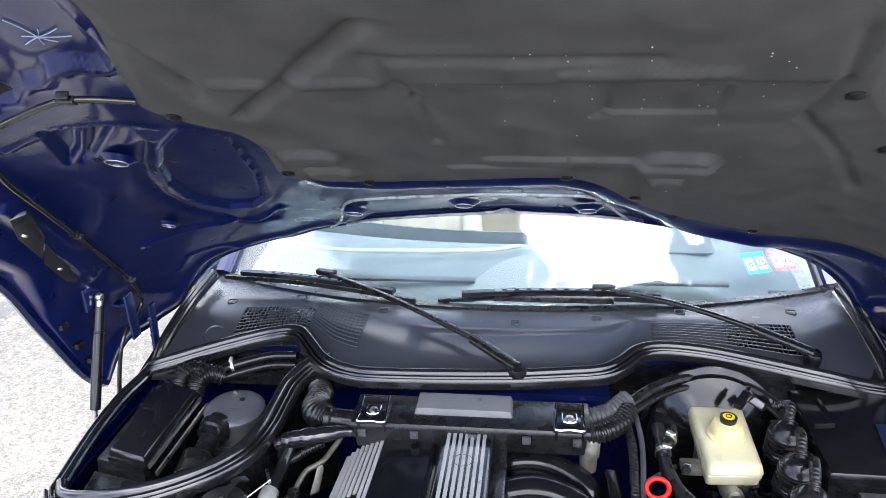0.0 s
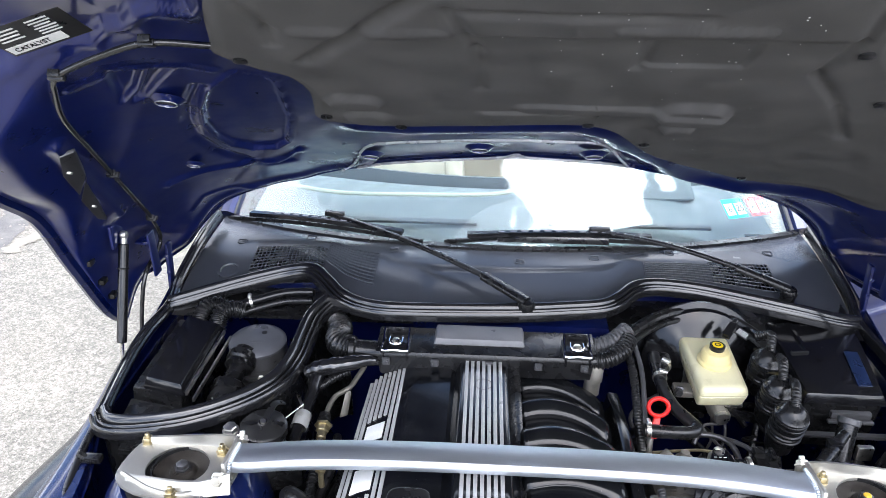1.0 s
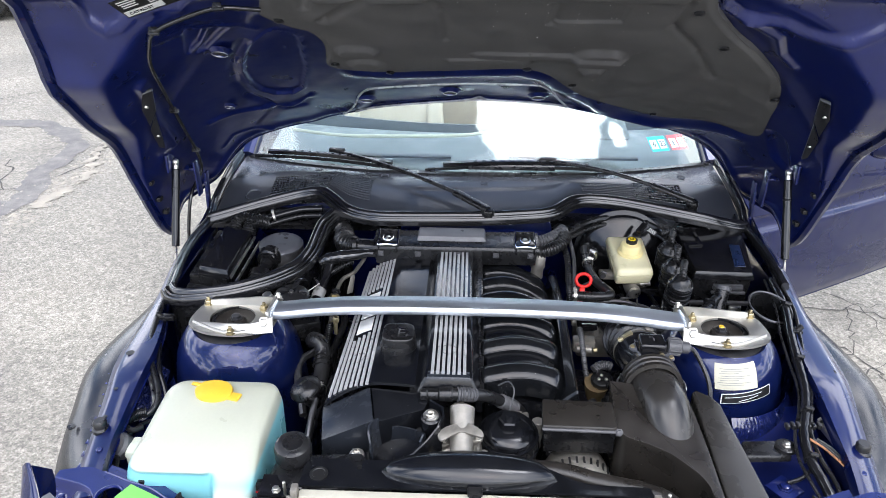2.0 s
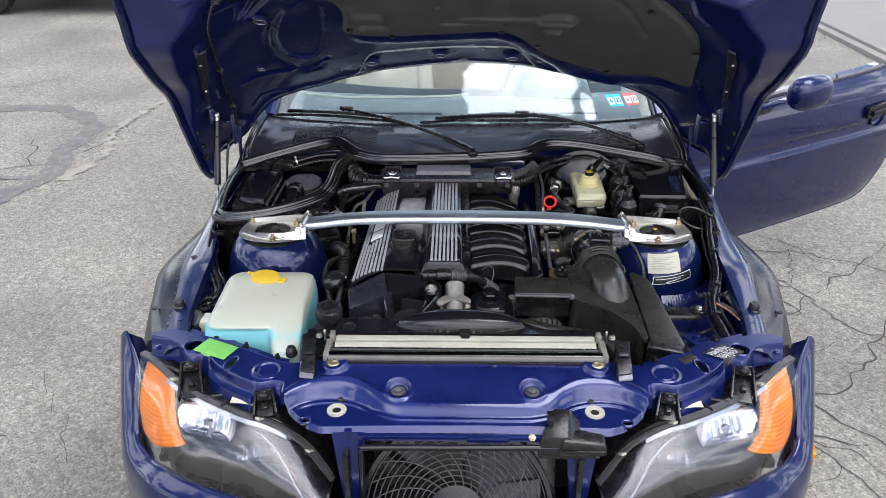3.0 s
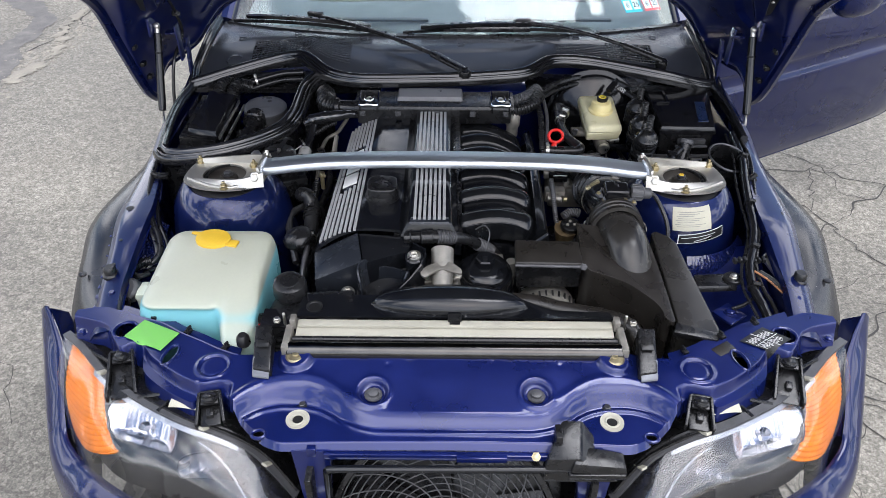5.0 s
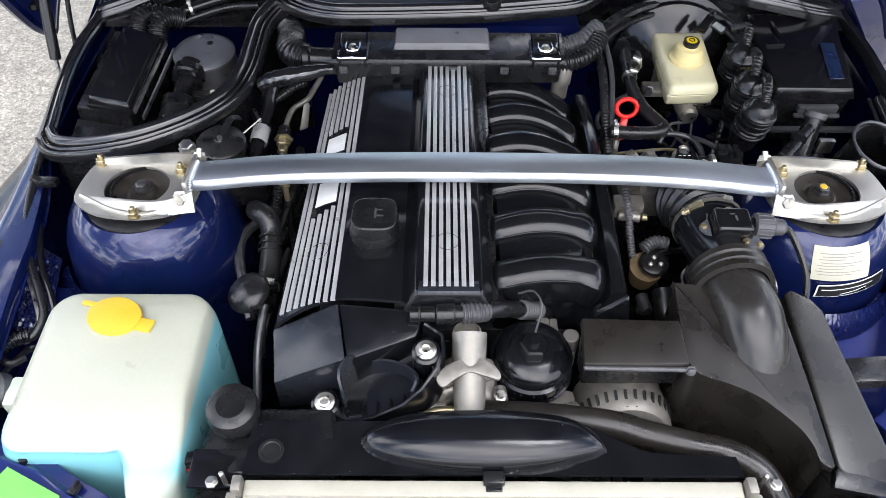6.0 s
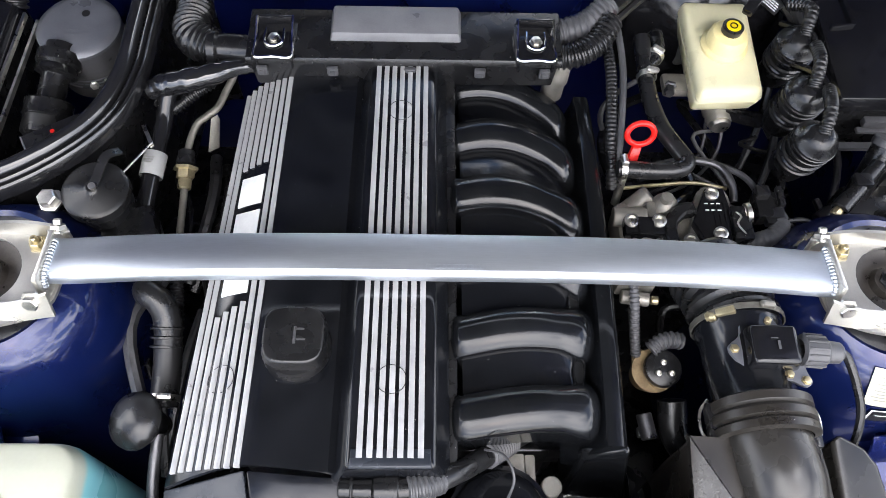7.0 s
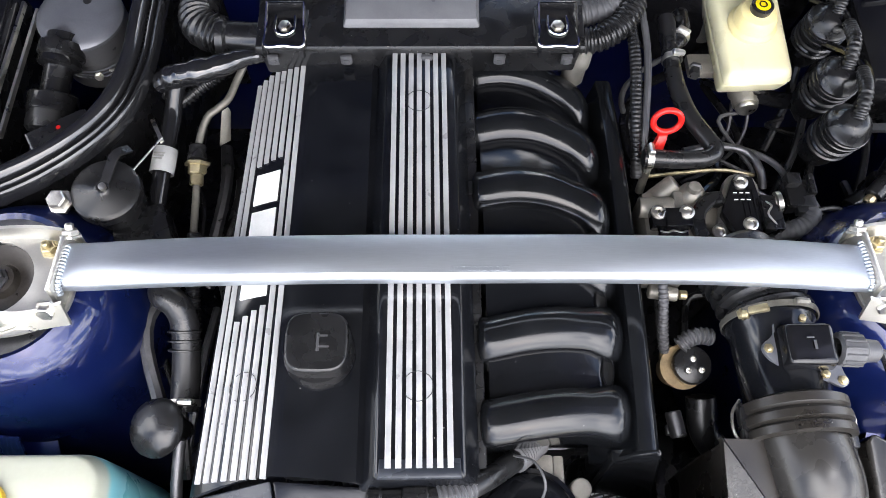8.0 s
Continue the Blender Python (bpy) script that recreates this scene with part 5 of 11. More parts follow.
def hood_skin(offset, bumps):
    def f(u, v):
        k = 2 * v - 1
        x, n = arc_at(abs(k))
        x = math.copysign(x, k)
        s0 = hood_rear(x)
        s = lerp(s0, HOOD_LEN - 0.20 * (x / 0.87) ** 2, u ** 1.5)
        if abs(x) > 0.45:
            fl = flange_n(s)
            n = lerp(n, 0.5 * (n + fl + math.sqrt((n - fl) ** 2 + 0.012 ** 2)), step(0.45, 0.60, abs(x)))
        z = relief(x, s) if bumps else 0.0
        nn = Vector((0, 0, 0)) + HN
        if abs(x) > 0.70:
            w = step(0.70, 0.86, abs(x))
            nn = (HN * (1 - w) + Vector((math.copysign(1, x), 0, 0)) * w).normalized()
        return hp(x, s, n) + nn * (offset + z)
    return f


hood = thing("bonnet", (0, 0.60, 0.95), "open dark blue clamshell bonnet with its pressed inner skin showing", "bonnet")
part("inner_skin", sheet(hood_skin(0.0, True), 330, 540), PAINT_IN, hood, "blue inner skin with pressed recesses", angle=60)
part("outer_skin", sheet(hood_skin(0.028, False), 60, 60), PAINT, hood, "smooth blue outer skin", angle=60)
edge = [Vector(hood_skin(0.014, False)(0, i / 90)) for i in range(91)]
part("rear_edge", sweep(edge, [(0.004, -0.016), (0.004, 0.016), (-0.004, 0.016), (-0.004, -0.016)]), PAINT, hood)
for v in (0, 1):
    part("side_edge", sweep([Vector(hood_skin(0.014, False)(i / 50, v)) for i in range(51)], circle(0.015, 8)), PAINT, hood)

# bright line along the middle of the rear edge: sky highlight painted as pale beads
lip = [(-0.40, -0.165), (-0.36, -0.09), (-0.325, 0.03), (-0.297, 0.085), (-0.25, 0.11), (-0.054, 0.150), (0.10, 0.150), (0.155, 0.14), (0.19, 0.085), (0.215, 0.02), (0.245, -0.05)]
part("lip_bead", tube([hp(x, s, -0.006) for x, s in lip], 0.0028, 5, 8), EDGE_SHINE, hood, "pale painted-in highlight along the pressed lip")
part("edge_bead", tube([hp(x, hood_rear(x) + 0.004, -0.004) for x in [lerp(-0.36, 0.245, i / 20) for i in range(21)]], 0.0032, 3, 8), EDGE_SHINE, hood, "pale painted-in highlight along the pressed lip")
part("lip_notch", tube([hp(x, hood_rear(0) + 0.03 * math.exp(-(x / 0.014) ** 2) + 0.004, -0.005) for x in [lerp(-0.04, 0.04, i / 14) for i in range(15)]], 0.003, 2, 8), EDGE_SHINE, hood, "pale painted-in highlight along the pressed lip")


def collar(x, s, r, depth=0.008):
    base = hp(x, s, hood_n(x) - 0.002)
    c = part("drain_collar", lathe([(r * 1.9, 0.0), (r * 1.55, 0.003), (r * 1.2, depth), (r * 1.0, depth), (r * 0.95, depth - 0.003)], base, -HN, 28), PAINT_IN, hood, "raised round collar")
    # solid black disc stands for the darkness inside the collar
    part("collar_hole", lathe([(0, depth - 0.002), (r * 0.96, depth - 0.002), (r * 0.96, 0.0), (0, 0)], base, -HN, 24), BLACKLABEL, c)
    # pale ring paints the glint on the collar's edge
    part("collar_rim", lathe([(r * 1.12, depth), (r * 1.10, depth + 0.0012), (r * 1.02, depth + 0.0012), (r * 1.0, depth)], base, -HN, 28), EDGE_SHINE, c, "pale painted-in highlight on the rim")


for x, s in ((-0.31, -0.005), (-0.077, 0.078), (0.157, 0.045)):
    collar(x, s, 0.016)
for s_ in (-1, 1):
    collar(s_ * 0.57, 0.437, 0.016)
    collar(s_ * 0.656, 0.094, 0.012, 0.006)

# insulation pad
PAD = [(0.0, 0.295), (0.088, 0.305), (0.135, 0.29), (0.172, 0.255), (0.222, 0.167), (0.27, 0.09), (0.335, 0.025), (0.42, -0.035), (0.483, -0.065), (0.55, -0.05), (0.62, -0.005), (0.69, 0.02), (0.722, 0.055), (0.725, 0.10), (0.705, 0.20), (0.685, 0.30),
       (0.652, 0.385), (0.576, 0.477), (0.51, 0.545), (0.467, 0.60), (0.43, 0.66), (0.405, 0.74), (0.37, 0.86), (0.36, 1.0), (0.33, 1.10), (0.2, 1.13), (-0.2, 1.13), (-0.33, 1.10), (-0.36, 1.0), (-0.36, 0.86), (-0.40, 0.74), (-0.42, 0.665), (-0.432, 0.615), (-0.405, 0.565),
       (-0.355, 0.522), (-0.340, 0.455), (-0.350, 0.37), (-0.357, 0.315), (-0.33, 0.283), (-0.237, 0.266), (-0.12, 0.28)]


GROOVES = [((-0.31, 0.598), (-0.10, 0.847)), ((-0.109, 0.773), (0.176, 0.767)), ((-0.109, 0.773), (-0.079, 0.647)), ((-0.079, 0.647), (-0.075, 0.50)), ((0.131, 0.69), (0.217, 0.695)), ((0.131, 0.69), (0.131, 0.60)),
           ((0.341, 0.83), (0.37, 0.70)), ((0.37, 0.70), (0.37, 0.58)), ((0.37, 0.58), (0.46, 0.45)), ((0.46, 0.45), (0.52, 0.33)), ((-0.36, 0.80), (-0.335, 0.70)), ((-0.335, 0.70), (-0.34, 0.66))]
BUMPS = [((0.0, 0.415), (0.30, 0.40), 0.022, 0.006), ((-0.06, 0.375), (0.10, 0.38), 0.018, 0.005), ((0.24, 0.41), (0.27, 0.41), 0.05, 0.012), ((0.25, 0.32), (0.26, 0.32), 0.028, 0.012), ((-0.29, 0.43), (-0.255, 0.43), 0.035, 0.010), ((-0.27, 0.34), (-0.26, 0.34), 0.04, 0.008), ((0.09, 0.735), (0.25, 0.735), 0.012, 0.004),
         ((-0.30, 0.70), (-0.12, 0.70), 0.014, 0.004)]


def pad_z(x, s):
    z = 0.0
    for i, (a, b) in enumerate(GROOVES):
        z += (0.013 if i == 0 else 0.006) * math.exp(-(seg_dist(x, s, a, b) / (0.011 if i == 0 else 0.009)) ** 2)
    for a, b, w, h in BUMPS:
        z -= 1.1 * h * step(w, w * 0.55, seg_dist(x, s, a, b))
    # soft swell of the felt, and panels at different heights
    z += 0.0016 * noise.noise((x * 6, s * 6, 2.0)) + 0.0008 * noise.noise((x * 19, s * 19, 5.0))
    z -= 0.007 * step(0.70, 0.715, s) * step(0.36, 0.33, abs(x - 0.03)) * step(-0.13, -0.10, x)
    z += 0.005 * step(0.60, 0.61, s) * step(0.69, 0.68, s) * step(0.13, 0.14, x) * step(0.27, 0.26, x)
    return z


def pad_bm():
    """The felt pad: a grid clipped to its outline, with a rolled edge."""
    out = poly_smooth(PAD, 9)
    cx, cs = 0.02, 0.62
    bm = bmesh.new()
    rings = 140
    c = bm.verts.new(hp(cx, cs, hood_n(cx) - 0.020 + pad_z(cx, cs)))
    prev = None
    for r in range(1, rings + 3):
        row = []
        for x0, s0 in out:
            k = min(1.0, r / rings)
            x, s = lerp(cx, x0, k), lerp(cs, s0, k)
            edge_drop = [0.0, 0.006, 0.019][max(0, r - rings)] if r > rings else 0.0
            soft = 0.006 * step(0.95, 1.0, k)
            row.append(bm.verts.new(hp(x, s, hood_n(x) - 0.020 + soft + pad_z(x, s) + edge_drop)))
        m = len(row)
        for i in range(m):
            j = (i + 1) % m
            if prev is None:
                bm.faces.new((c, row[j], row[i]))
            else:
                bm.faces.new((prev[i], prev[j], row[j], row[i]))
        prev = row
    bmesh.ops.recalc_face_normals(bm, faces=bm.faces)
    return bm


pad = thing("insulation_pad", hp(0, 0.5, 0), "charcoal felt sound insulation pad under the bonnet", "insulation pad")
part("felt", pad_bm(), FELT, pad, angle=70)
for x, s in ((-0.214, 0.285), (0.106, 0.322), (0.225, 0.20), (0.494, 0.50), (0.672, 0.31), (0.48, -0.03), (0.395, 0.66), (-0.40, 0.60), (-0.335, 0.34)):
    part("pad_clip", lathe([(0.010, 0), (0.010, 0.003), (0.004, 0.005), (0, 0.005)], hp(x, s, hood_n(x) - 0.020), -HN, 16), RUBBER, pad, "small black push clip")
fleck = []
rnd = random.Random(5)
for i in range(70):
    x, s = rnd.uniform(-0.05, 0.42), rnd.uniform(0.1, 0.8)
    if abs(x) < 0.36 and s > 0.15 + 0.3 * (x < 0.25):
        r = rnd.uniform(0.0005, 0.0012)
        fleck.append(lathe([(0, 0), (r, 0), (0, 0.0008)], hp(x, s, hood_n(x) - 0.0205 + pad_z(x, s)), -HN, 5))
tagged(part("lint", merge(*fleck), WHITEINK, pad), kind="stuff")

# washer hose on the bonnet and its clips
hose = thing("washer_hose", hp(-0.6, 0.6, -0.03), "thin black washer hose clipped along the bonnet", "hose")
hpts = [(-0.42, 0.657, -0.022), (-0.491, 0.683, -0.030), (-0.567, 0.660, -0.042), (-0.628, 0.640, -0.062), (-0.658, 0.590, -0.070), (-0.688, 0.512, -0.085), (-0.712, 0.396, -0.098), (-0.735, 0.263, -0.116), (-0.757, 0.127, -0.136), (-0.770, 0.015, -0.160), (-0.780, -0.06, -0.20)]
W = [hp(*p) for p in hpts]
W += [Vector((-0.790, 0.50, 0.95)), Vector((-0.80, 0.475, 0.88)), Vector((-0.805, 0.455, 0.80))]
part("hose", tube(W, 0.0046, 6, 10), SEALR, hose)
for i in (1, 3, 7, 9):
    part("hose_clip", xf(merge(box((0, 0, 0), (0.022, 0.010, 0.010), 0.002), box((0, 0.009, 0.003), (0.016, 0.004, 0.010), 0.0015), box((0, -0.009, 0.003), (0.016, 0.004, 0.010), 0.0015)), Matrix.Translation(W[i]) @ (HN.to_track_quat("Z", "Y").to_matrix().to_4x4())), PLASTIC, hose, "black spring clip")

# emissions label on the inner skin
elab = thing("emissions_label", hp(-0.61, 0.79, -0.05), "black and white printed label on the bonnet", "label")


def on_hood(x, s, lift):
    p = hp(x, s, hood_n(x))
    q = hp(x + 0.01, s, hood_n(x + 0.01)) - hp(x - 0.01, s, hood_n(x - 0.01))
    ax, ay = q.normalized(), HU
    az = ax.cross(ay)
    return Matrix.Translation(p + az * lift) @ Matrix((ax, ay, az)).transposed().to_4x4() 


LM = on_hood(-0.612, 0.716, -0.004) @ pose(0, 0, 0, 0, 0, 4) @ Matrix.Diagonal((0.62, 0.80, 1, 1))
part("backing", xf(box((0, 0, 0), (0.17, 0.09, 0.001), 0), LM), BLACKLABEL, elab)
part("white_field", xf(box((-0.02, -0.026, 0.0011), (0.12, 0.024, 0.0006), 0), LM), WHITEINK, elab)
for bx, by, w, h, r in ((-0.045, 0.018, 0.055, 0.04, 4), (0.03, 0.015, 0.05, 0.05, 6)):
    bms = []
    for i in range(r):
        bms.append(box((bx, by + h * (0.5 - (i + 0.5) / r), 0.0011), (w * rnd.uniform(0.6, 1), h / r * 0.4, 0.0004), 0))
    part("print", xf(merge(*bms), LM), WHITEINK, elab)
words("label_word", "CATALYST", 0.016, LM @ pose(-0.03, -0.026, 0.0019), BLACKLABEL, elab)

# a star of thin scratches in the paint of the sunk field
rays = []
for deg, ln in ((12, 0.030), (48, 0.018), (95, 0.042), (150, 0.016), (200, 0.026), (248, 0.016), (300, 0.020), (338, 0.034)):
    q = [(-0.468 + ln * k * math.cos(radians(deg + 9 * k)), 0.775 + ln * k * math.sin(radians(deg + 9 * k))) for k in (0.0, 0.5, 1.0)]
    rays.append(tube([hp(x, y, skin_n(x, y) + 0.0118) for x, y in q], 0.0007, 3, 5))
tagged(part("paint_scratch", merge(*rays), SCRATCH, hood, "pale star-shaped scratches in the paint"), kind="stuff")

# hinge plates, gas struts
for s in (-1, 1):
    hinge = group_part("hinge", (s * 0.80, 0.50, 0.82), hood, "blue painted hinge with its bolts")
    part("arm", hexa([(s * 0.789, 0.60, 0.80), (s * 0.797, 0.60, 0.80), (s * 0.797, 0.625, 0.80), (s * 0.789, 0.625, 0.80)], [(s * 0.780, 0.60, 0.97), (s * 0.788, 0.60, 0.97), (s * 0.788, 0.625, 0.97), (s * 0.780, 0.625, 0.97)], 0.003), PAINT_IN, hinge)
    part("bracket", xf(merge(box((0, 0, 0), (0.006, 0.03, 0.10), 0.003), box((s * 0.015, 0.0, 0.03), (0.03, 0.03, 0.006), 0.002)), pose(s * 0.772, 0.515, 0.99, 0, s * 2, 0)), PAINT_IN, hinge)
    for z in (0.99, 1.03, 1.07):
        part("hinge_bolt", hexbolt((s * 0.785, 0.598, z - 0.13), (0, -1, 0), 0.004, 0.005), PAINT_IN, hinge)
    gs = thing("gas_strut", (s * 0.85, 0.45, 0.78), "black gas strut with a thin steel rod", "gas strut", "bonnet gas struts")
    top, mid, low = Vector((s * 0.810, 0.476, 1.050)), Vector((s * 0.814, 0.391, 0.840)), Vector((s * 0.820, 0.380, 0.765))
    part("cylinder", cyl(top + (mid - top) * 0.08, mid, 0.0105, n=20), GLOSSY, gs, "black cylinder")
    part("rod", cyl(mid, low, 0.0042, n=12), STEEL, gs, "bare steel rod")
    part("end_fitting", merge(cyl(top, top + (mid - top) * 0.1, 0.007, n=12), lathe([(0, -0.008), (0.008, -0.006), (0.010, 0), (0.008, 0.006), (0, 0.008)], top, (1, 0, 0), 16)), STEEL, gs)
    part("collar", cyl(top + (mid - top) * 0.30, top + (mid - top) * 0.32, 0.0122, n=20), RUBBER, gs)
    # folded bracing bracket on the skirt of the bonnet
    for name_, outline in (("skirt_bracket", [(0.745, 0.420), (0.728, 0.408), (0.755, 0.318), (0.786, 0.275), (0.768, 0.365)]), ("bracket_tail", [(0.757, 0.312), (0.764, 0.296), (0.806, 0.135), (0.808, 0.165), (0.792, 0.258)])):
        br = part(name_, hexa([hp(s * x, q, skin_n(x, q) - 0.006) for x, q in outline], [hp(s * x, q, skin_n(x, q) - 0.014) for x, q in outline], 0.002), DARKSTEEL, hood, "folded dark bracket plate")
        x, q = lerp(outline[0][0], outline[2][0], 0.55), lerp(outline[0][1], outline[2][1], 0.55)
        part("bracket_rivet", lathe([(0.006, 0), (0.005, 0.003), (0, 0.004)], hp(s * (x + 0.008), q, skin_n(x + 0.008, q) - 0.014), -HN, 12), STEEL, br)
    part("strut_ear", xf(box((0, 0, 0), (0.008, 0.05, 0.05), 0.004), pose(s * 0.822, 0.468, 1.055)), PAINT_IN, hood)
    for sv in (-0.03, 0.02, 0.08, 0.14, 0.20, 0.26):
        part("skirt_clip", xf(box((0, 0, 0), (0.014, 0.022, 0.012), 0.003), Matrix.Translation(hp(s * 0.862, sv, flange_n(sv) + 0.02))), PLASTIC, hood)

# ---- cowl, windscreen, wipers ----
def ws_base(x):
    return Vector((x, 0.685 + 0.24 * (x / 0.74) ** 2, 0.945 - 0.045 * (x / 0.74) ** 2))


SEAL = [(-0.765, 0.53, 0.852), (-0.732, 0.538, 0.860), (-0.61, 0.578, 0.885), (-0.504, 0.602, 0.905), (-0.445, 0.588, 0.918), (-0.405, 0.535, 0.922), (-0.355, 0.47, 0.918), (-0.29, 0.437, 0.915), (-0.20, 0.432, 0.915), (0.0, 0.443, 0.915), (0.119, 0.460, 0.915), (0.19, 0.472, 0.917),
        (0.228, 0.500, 0.920), (0.262, 0.545, 0.920), (0.30, 0.568, 0.918), (0.36, 0.574, 0.914), (0.445, 0.568, 0.905), (0.611, 0.538, 0.885), (0.70, 0.545, 0.862), (0.765, 0.560, 0.847)]


def seal_at(x):
    xs = [p[0] for p in SEAL]
    return Vector((x, interp(x, xs, [p[1] for p in SEAL]), interp(x, xs, [p[2] for p in SEAL])))


def cowl_point(x, v, lift=0.0):
    a, b = seal_at(x), ws_base(x)
    p = a.lerp(b, v)
    p.z += 0.012 * math.sin(math.pi * v) - 0.012 * (1 - v) ** 3
    # centre tray, shallow
    d = max(abs((x - 0.03) / 0.20), abs((v - 0.28) / 0.30))
    p.z -= 0.006 * step(1.15, 0.95, d)
    return p + Vector((0, -0.2, 1)) * lift


GRILLES = [(-0.61, -0.425, 0.18, 0.52), (-0.425, -0.30, 0.30, 0.72), (0.30, 0.455, 0.22, 0.50), (0.455, 0.60, 0.22, 0.55)]


def cowl_bm():
    bm = bmesh.new()
    nx, nv = 150, 40
    g = [[bm.verts.new(cowl_point(lerp(-0.76, 0.76, i / nx), j / nv)) for j in range(nv + 1)] for i in range(nx + 1)]
    for i in range(nx):
        for j in range(nv):
            x, v = lerp(-0.76, 0.76, (i + 0.5) / nx), (j + 0.5) / nv
            if any(a < x < b and c < v < d for a, b, c, d in GRILLES[:1] + GRILLES[3:]):
                continue
            bm.faces.new((g[i][j], g[i + 1][j], g[i + 1][j + 1], g[i][j + 1]))
    return bm


cowl = thing("cowl_panel", (0, 0.6, 0.9), "dark grey plastic cowl panel with air intake grilles", "cowl panel")
part("panel", cowl_bm(), COWL, cowl)
part("well", sheet(lambda u, v: (lerp(-0.75, 0.75, u), lerp(0.50, 0.92, v), 0.845 + 0.05 * v), 4, 4), PLASTIC, cowl)
for a, b, c, d in GRILLES:
    nx, nv = max(5, int((b - a) / 0.0095)), max(4, int((d - c) * 0.2 / 0.008))
    bms = []
    for i in range(nx + 1):
        x = lerp(a, b, i / nx)
        bms.append(sweep([cowl_point(x, lerp(c, d, j / 6), 0.002) for j in range(7)], [(0.0009, -0.0012), (0.0009, 0.0006), (-0.0009, 0.0006), (-0.0009, -0.0012)]))
    for j in range(nv + 1):
        v = lerp(c, d, j / nv)
        bms.append(sweep([cowl_point(lerp(a, b, i / 10), v, 0.002) for i in range(11)], [(0.0009, -0.0012), (0.0009, 0.0006), (-0.0009, 0.0006), (-0.0009, -0.0012)]))
    part("intake_grille", merge(*bms), COWL, cowl, "fine square mesh grille")
for x, v in ((-0.66, 0.62), (-0.48, 0.75), (-0.27, 0.82), (0.02, 0.72), (0.19, 0.78), (0.37, 0.76), (0.62, 0.72)):
    p = cowl_point(x, v, 0.002)
    part("clip_mark", xf(merge(box((0, 0.007, 0), (0.022, 0.003, 0.003), 0.001), box((0, -0.007, 0), (0.016, 0.003, 0.003), 0.001), box((-0.010, 0, 0), (0.003, 0.012, 0.003), 0.001), box((0.010, 0, 0), (0.003, 0.012, 0.003), 0.001)), pose(*p, 14, 0, 0)), COWL, cowl)
part("round_boss", lathe([(0.028, -0.006), (0.026, 0.003), (0.02, 0.004), (0.018, 0.001), (0, 0.001)], cowl_point(-0.66, 0.25), (0, -0.25, 1), 24), COWL, cowl)

SEC = [(0.014, -0.012), (0.016, 0.0), (0.012, 0.005), (0.013, 0.012), (0.007, 0.018), (0.0, 0.016), (-0.004, 0.020), (-0.010, 0.016), (-0.013, 0.006), (-0.014, -0.012)]
sl = thing("bonnet_seal", (0, 0.5, 0.9), "thick black rubber seal along the bulkhead", "rubber seal")
LOOP_SEC = [(0.021, -0.012), (0.021, 0.0), (0.0195, 0.006), (0.017, 0.0085), (0.0145, 0.007), (0.013, 0.002), (0.0115, 0.002), (0.010, 0.009), (0.008, 0.0105), (0.006, 0.008), (0.005, 0.001), (0.003, 0.001), (0.0025, 0.006), (0.0, 0.0135), (-0.005, 0.0182), (-0.010, 0.0190), (-0.015, 0.0165), (-0.019, 0.010), (-0.0205, 0.003), (-0.020, -0.012)]
part("bulkhead_seal", sweep(smooth_path(SEAL, 6), [(x * 0.85, y) for x, y in LOOP_SEC]), SEALR, sl, angle=50)
LOOP = [(-0.742, 0.15, 0.846), (-0.715, 0.118, 0.850), (-0.66, 0.110, 0.855), (-0.574, 0.123, 0.864), (-0.496, 0.166, 0.870), (-0.443, 0.226, 0.873), (-0.422, 0.30, 0.876), (-0.418, 0.38, 0.882), (-0.412, 0.44, 0.890), (-0.385, 0.485, 0.900), (-0.345, 0.492, 0.908)]
loop_path = smooth_path(LOOP, 6)
part("compartment_seal", sweep(loop_path, LOOP_SEC), SEALR, sl, "rubber seal with a round lip and two beads", angle=50)
dots = []
for p, q in zip(loop_path, loop_path[1:]):
    d = (q - p).normalized()
    side = d.cross(Vector((0, 0, 1))).normalized()
    n_ = max(1, int((q - p).length / 0.006))
    for i in range(n_):
        dots.append(xf(box((0, 0, 0), (0.0028, 0.0016, 0.0012), 0), Matrix.Translation(p.lerp(q, (i + 0.5) / n_) + side * 0.004 + Vector((0, 0, 0.0022))) @ d.to_track_quat("X", "Z").to_matrix().to_4x4()))
part("carrier_teeth", merge(*dots), STEEL, sl, "row of small metal carrier teeth")
part("side_seal", sweep(smooth_path([(-0.742, 0.15, 0.846), (-0.765, 0.30, 0.848), (-0.772, 0.42, 0.85), (-0.765, 0.53, 0.852), (-0.775, 0.62, 0.87), (-0.765, 0.75, 0.91), (-0.76, 0.88, 0.925)], 6), [(x * 0.7, y * 0.7) for x, y in SEC]), SEALR, sl)
part("side_seal", sweep(smooth_path([(0.760, 0.24, 0.842), (0.768, 0.40, 0.846), (0.766, 0.56, 0.847), (0.775, 0.66, 0.87), (0.768, 0.78, 0.90), (0.765, 0.90, 0.92)], 6), [(x * 0.7, y * 0.7) for x, y in SEC]), SEALR, sl)
part("compartment_wall", sheet(lambda u, v: (lambda p: (p.x, p.y, lerp(p.z - 0.008, 0.60, v)))(loop_path[min(59, int(u * 60))]), 60, 6, 0.004), PLASTIC, sl)


def glass_point(u, v):
    x = lerp(-0.74, 0.74, u)
    b = ws_base(x)
    k = 1 - 0.13 * v
    return Vector((x * k, b.y + 0.62 * v - 0.02 * math.sin(math.pi * v), b.z + 0.345 * v + 0.02 * math.sin(math.pi * v) + 0.03 * v * (x / 0.74) ** 2))


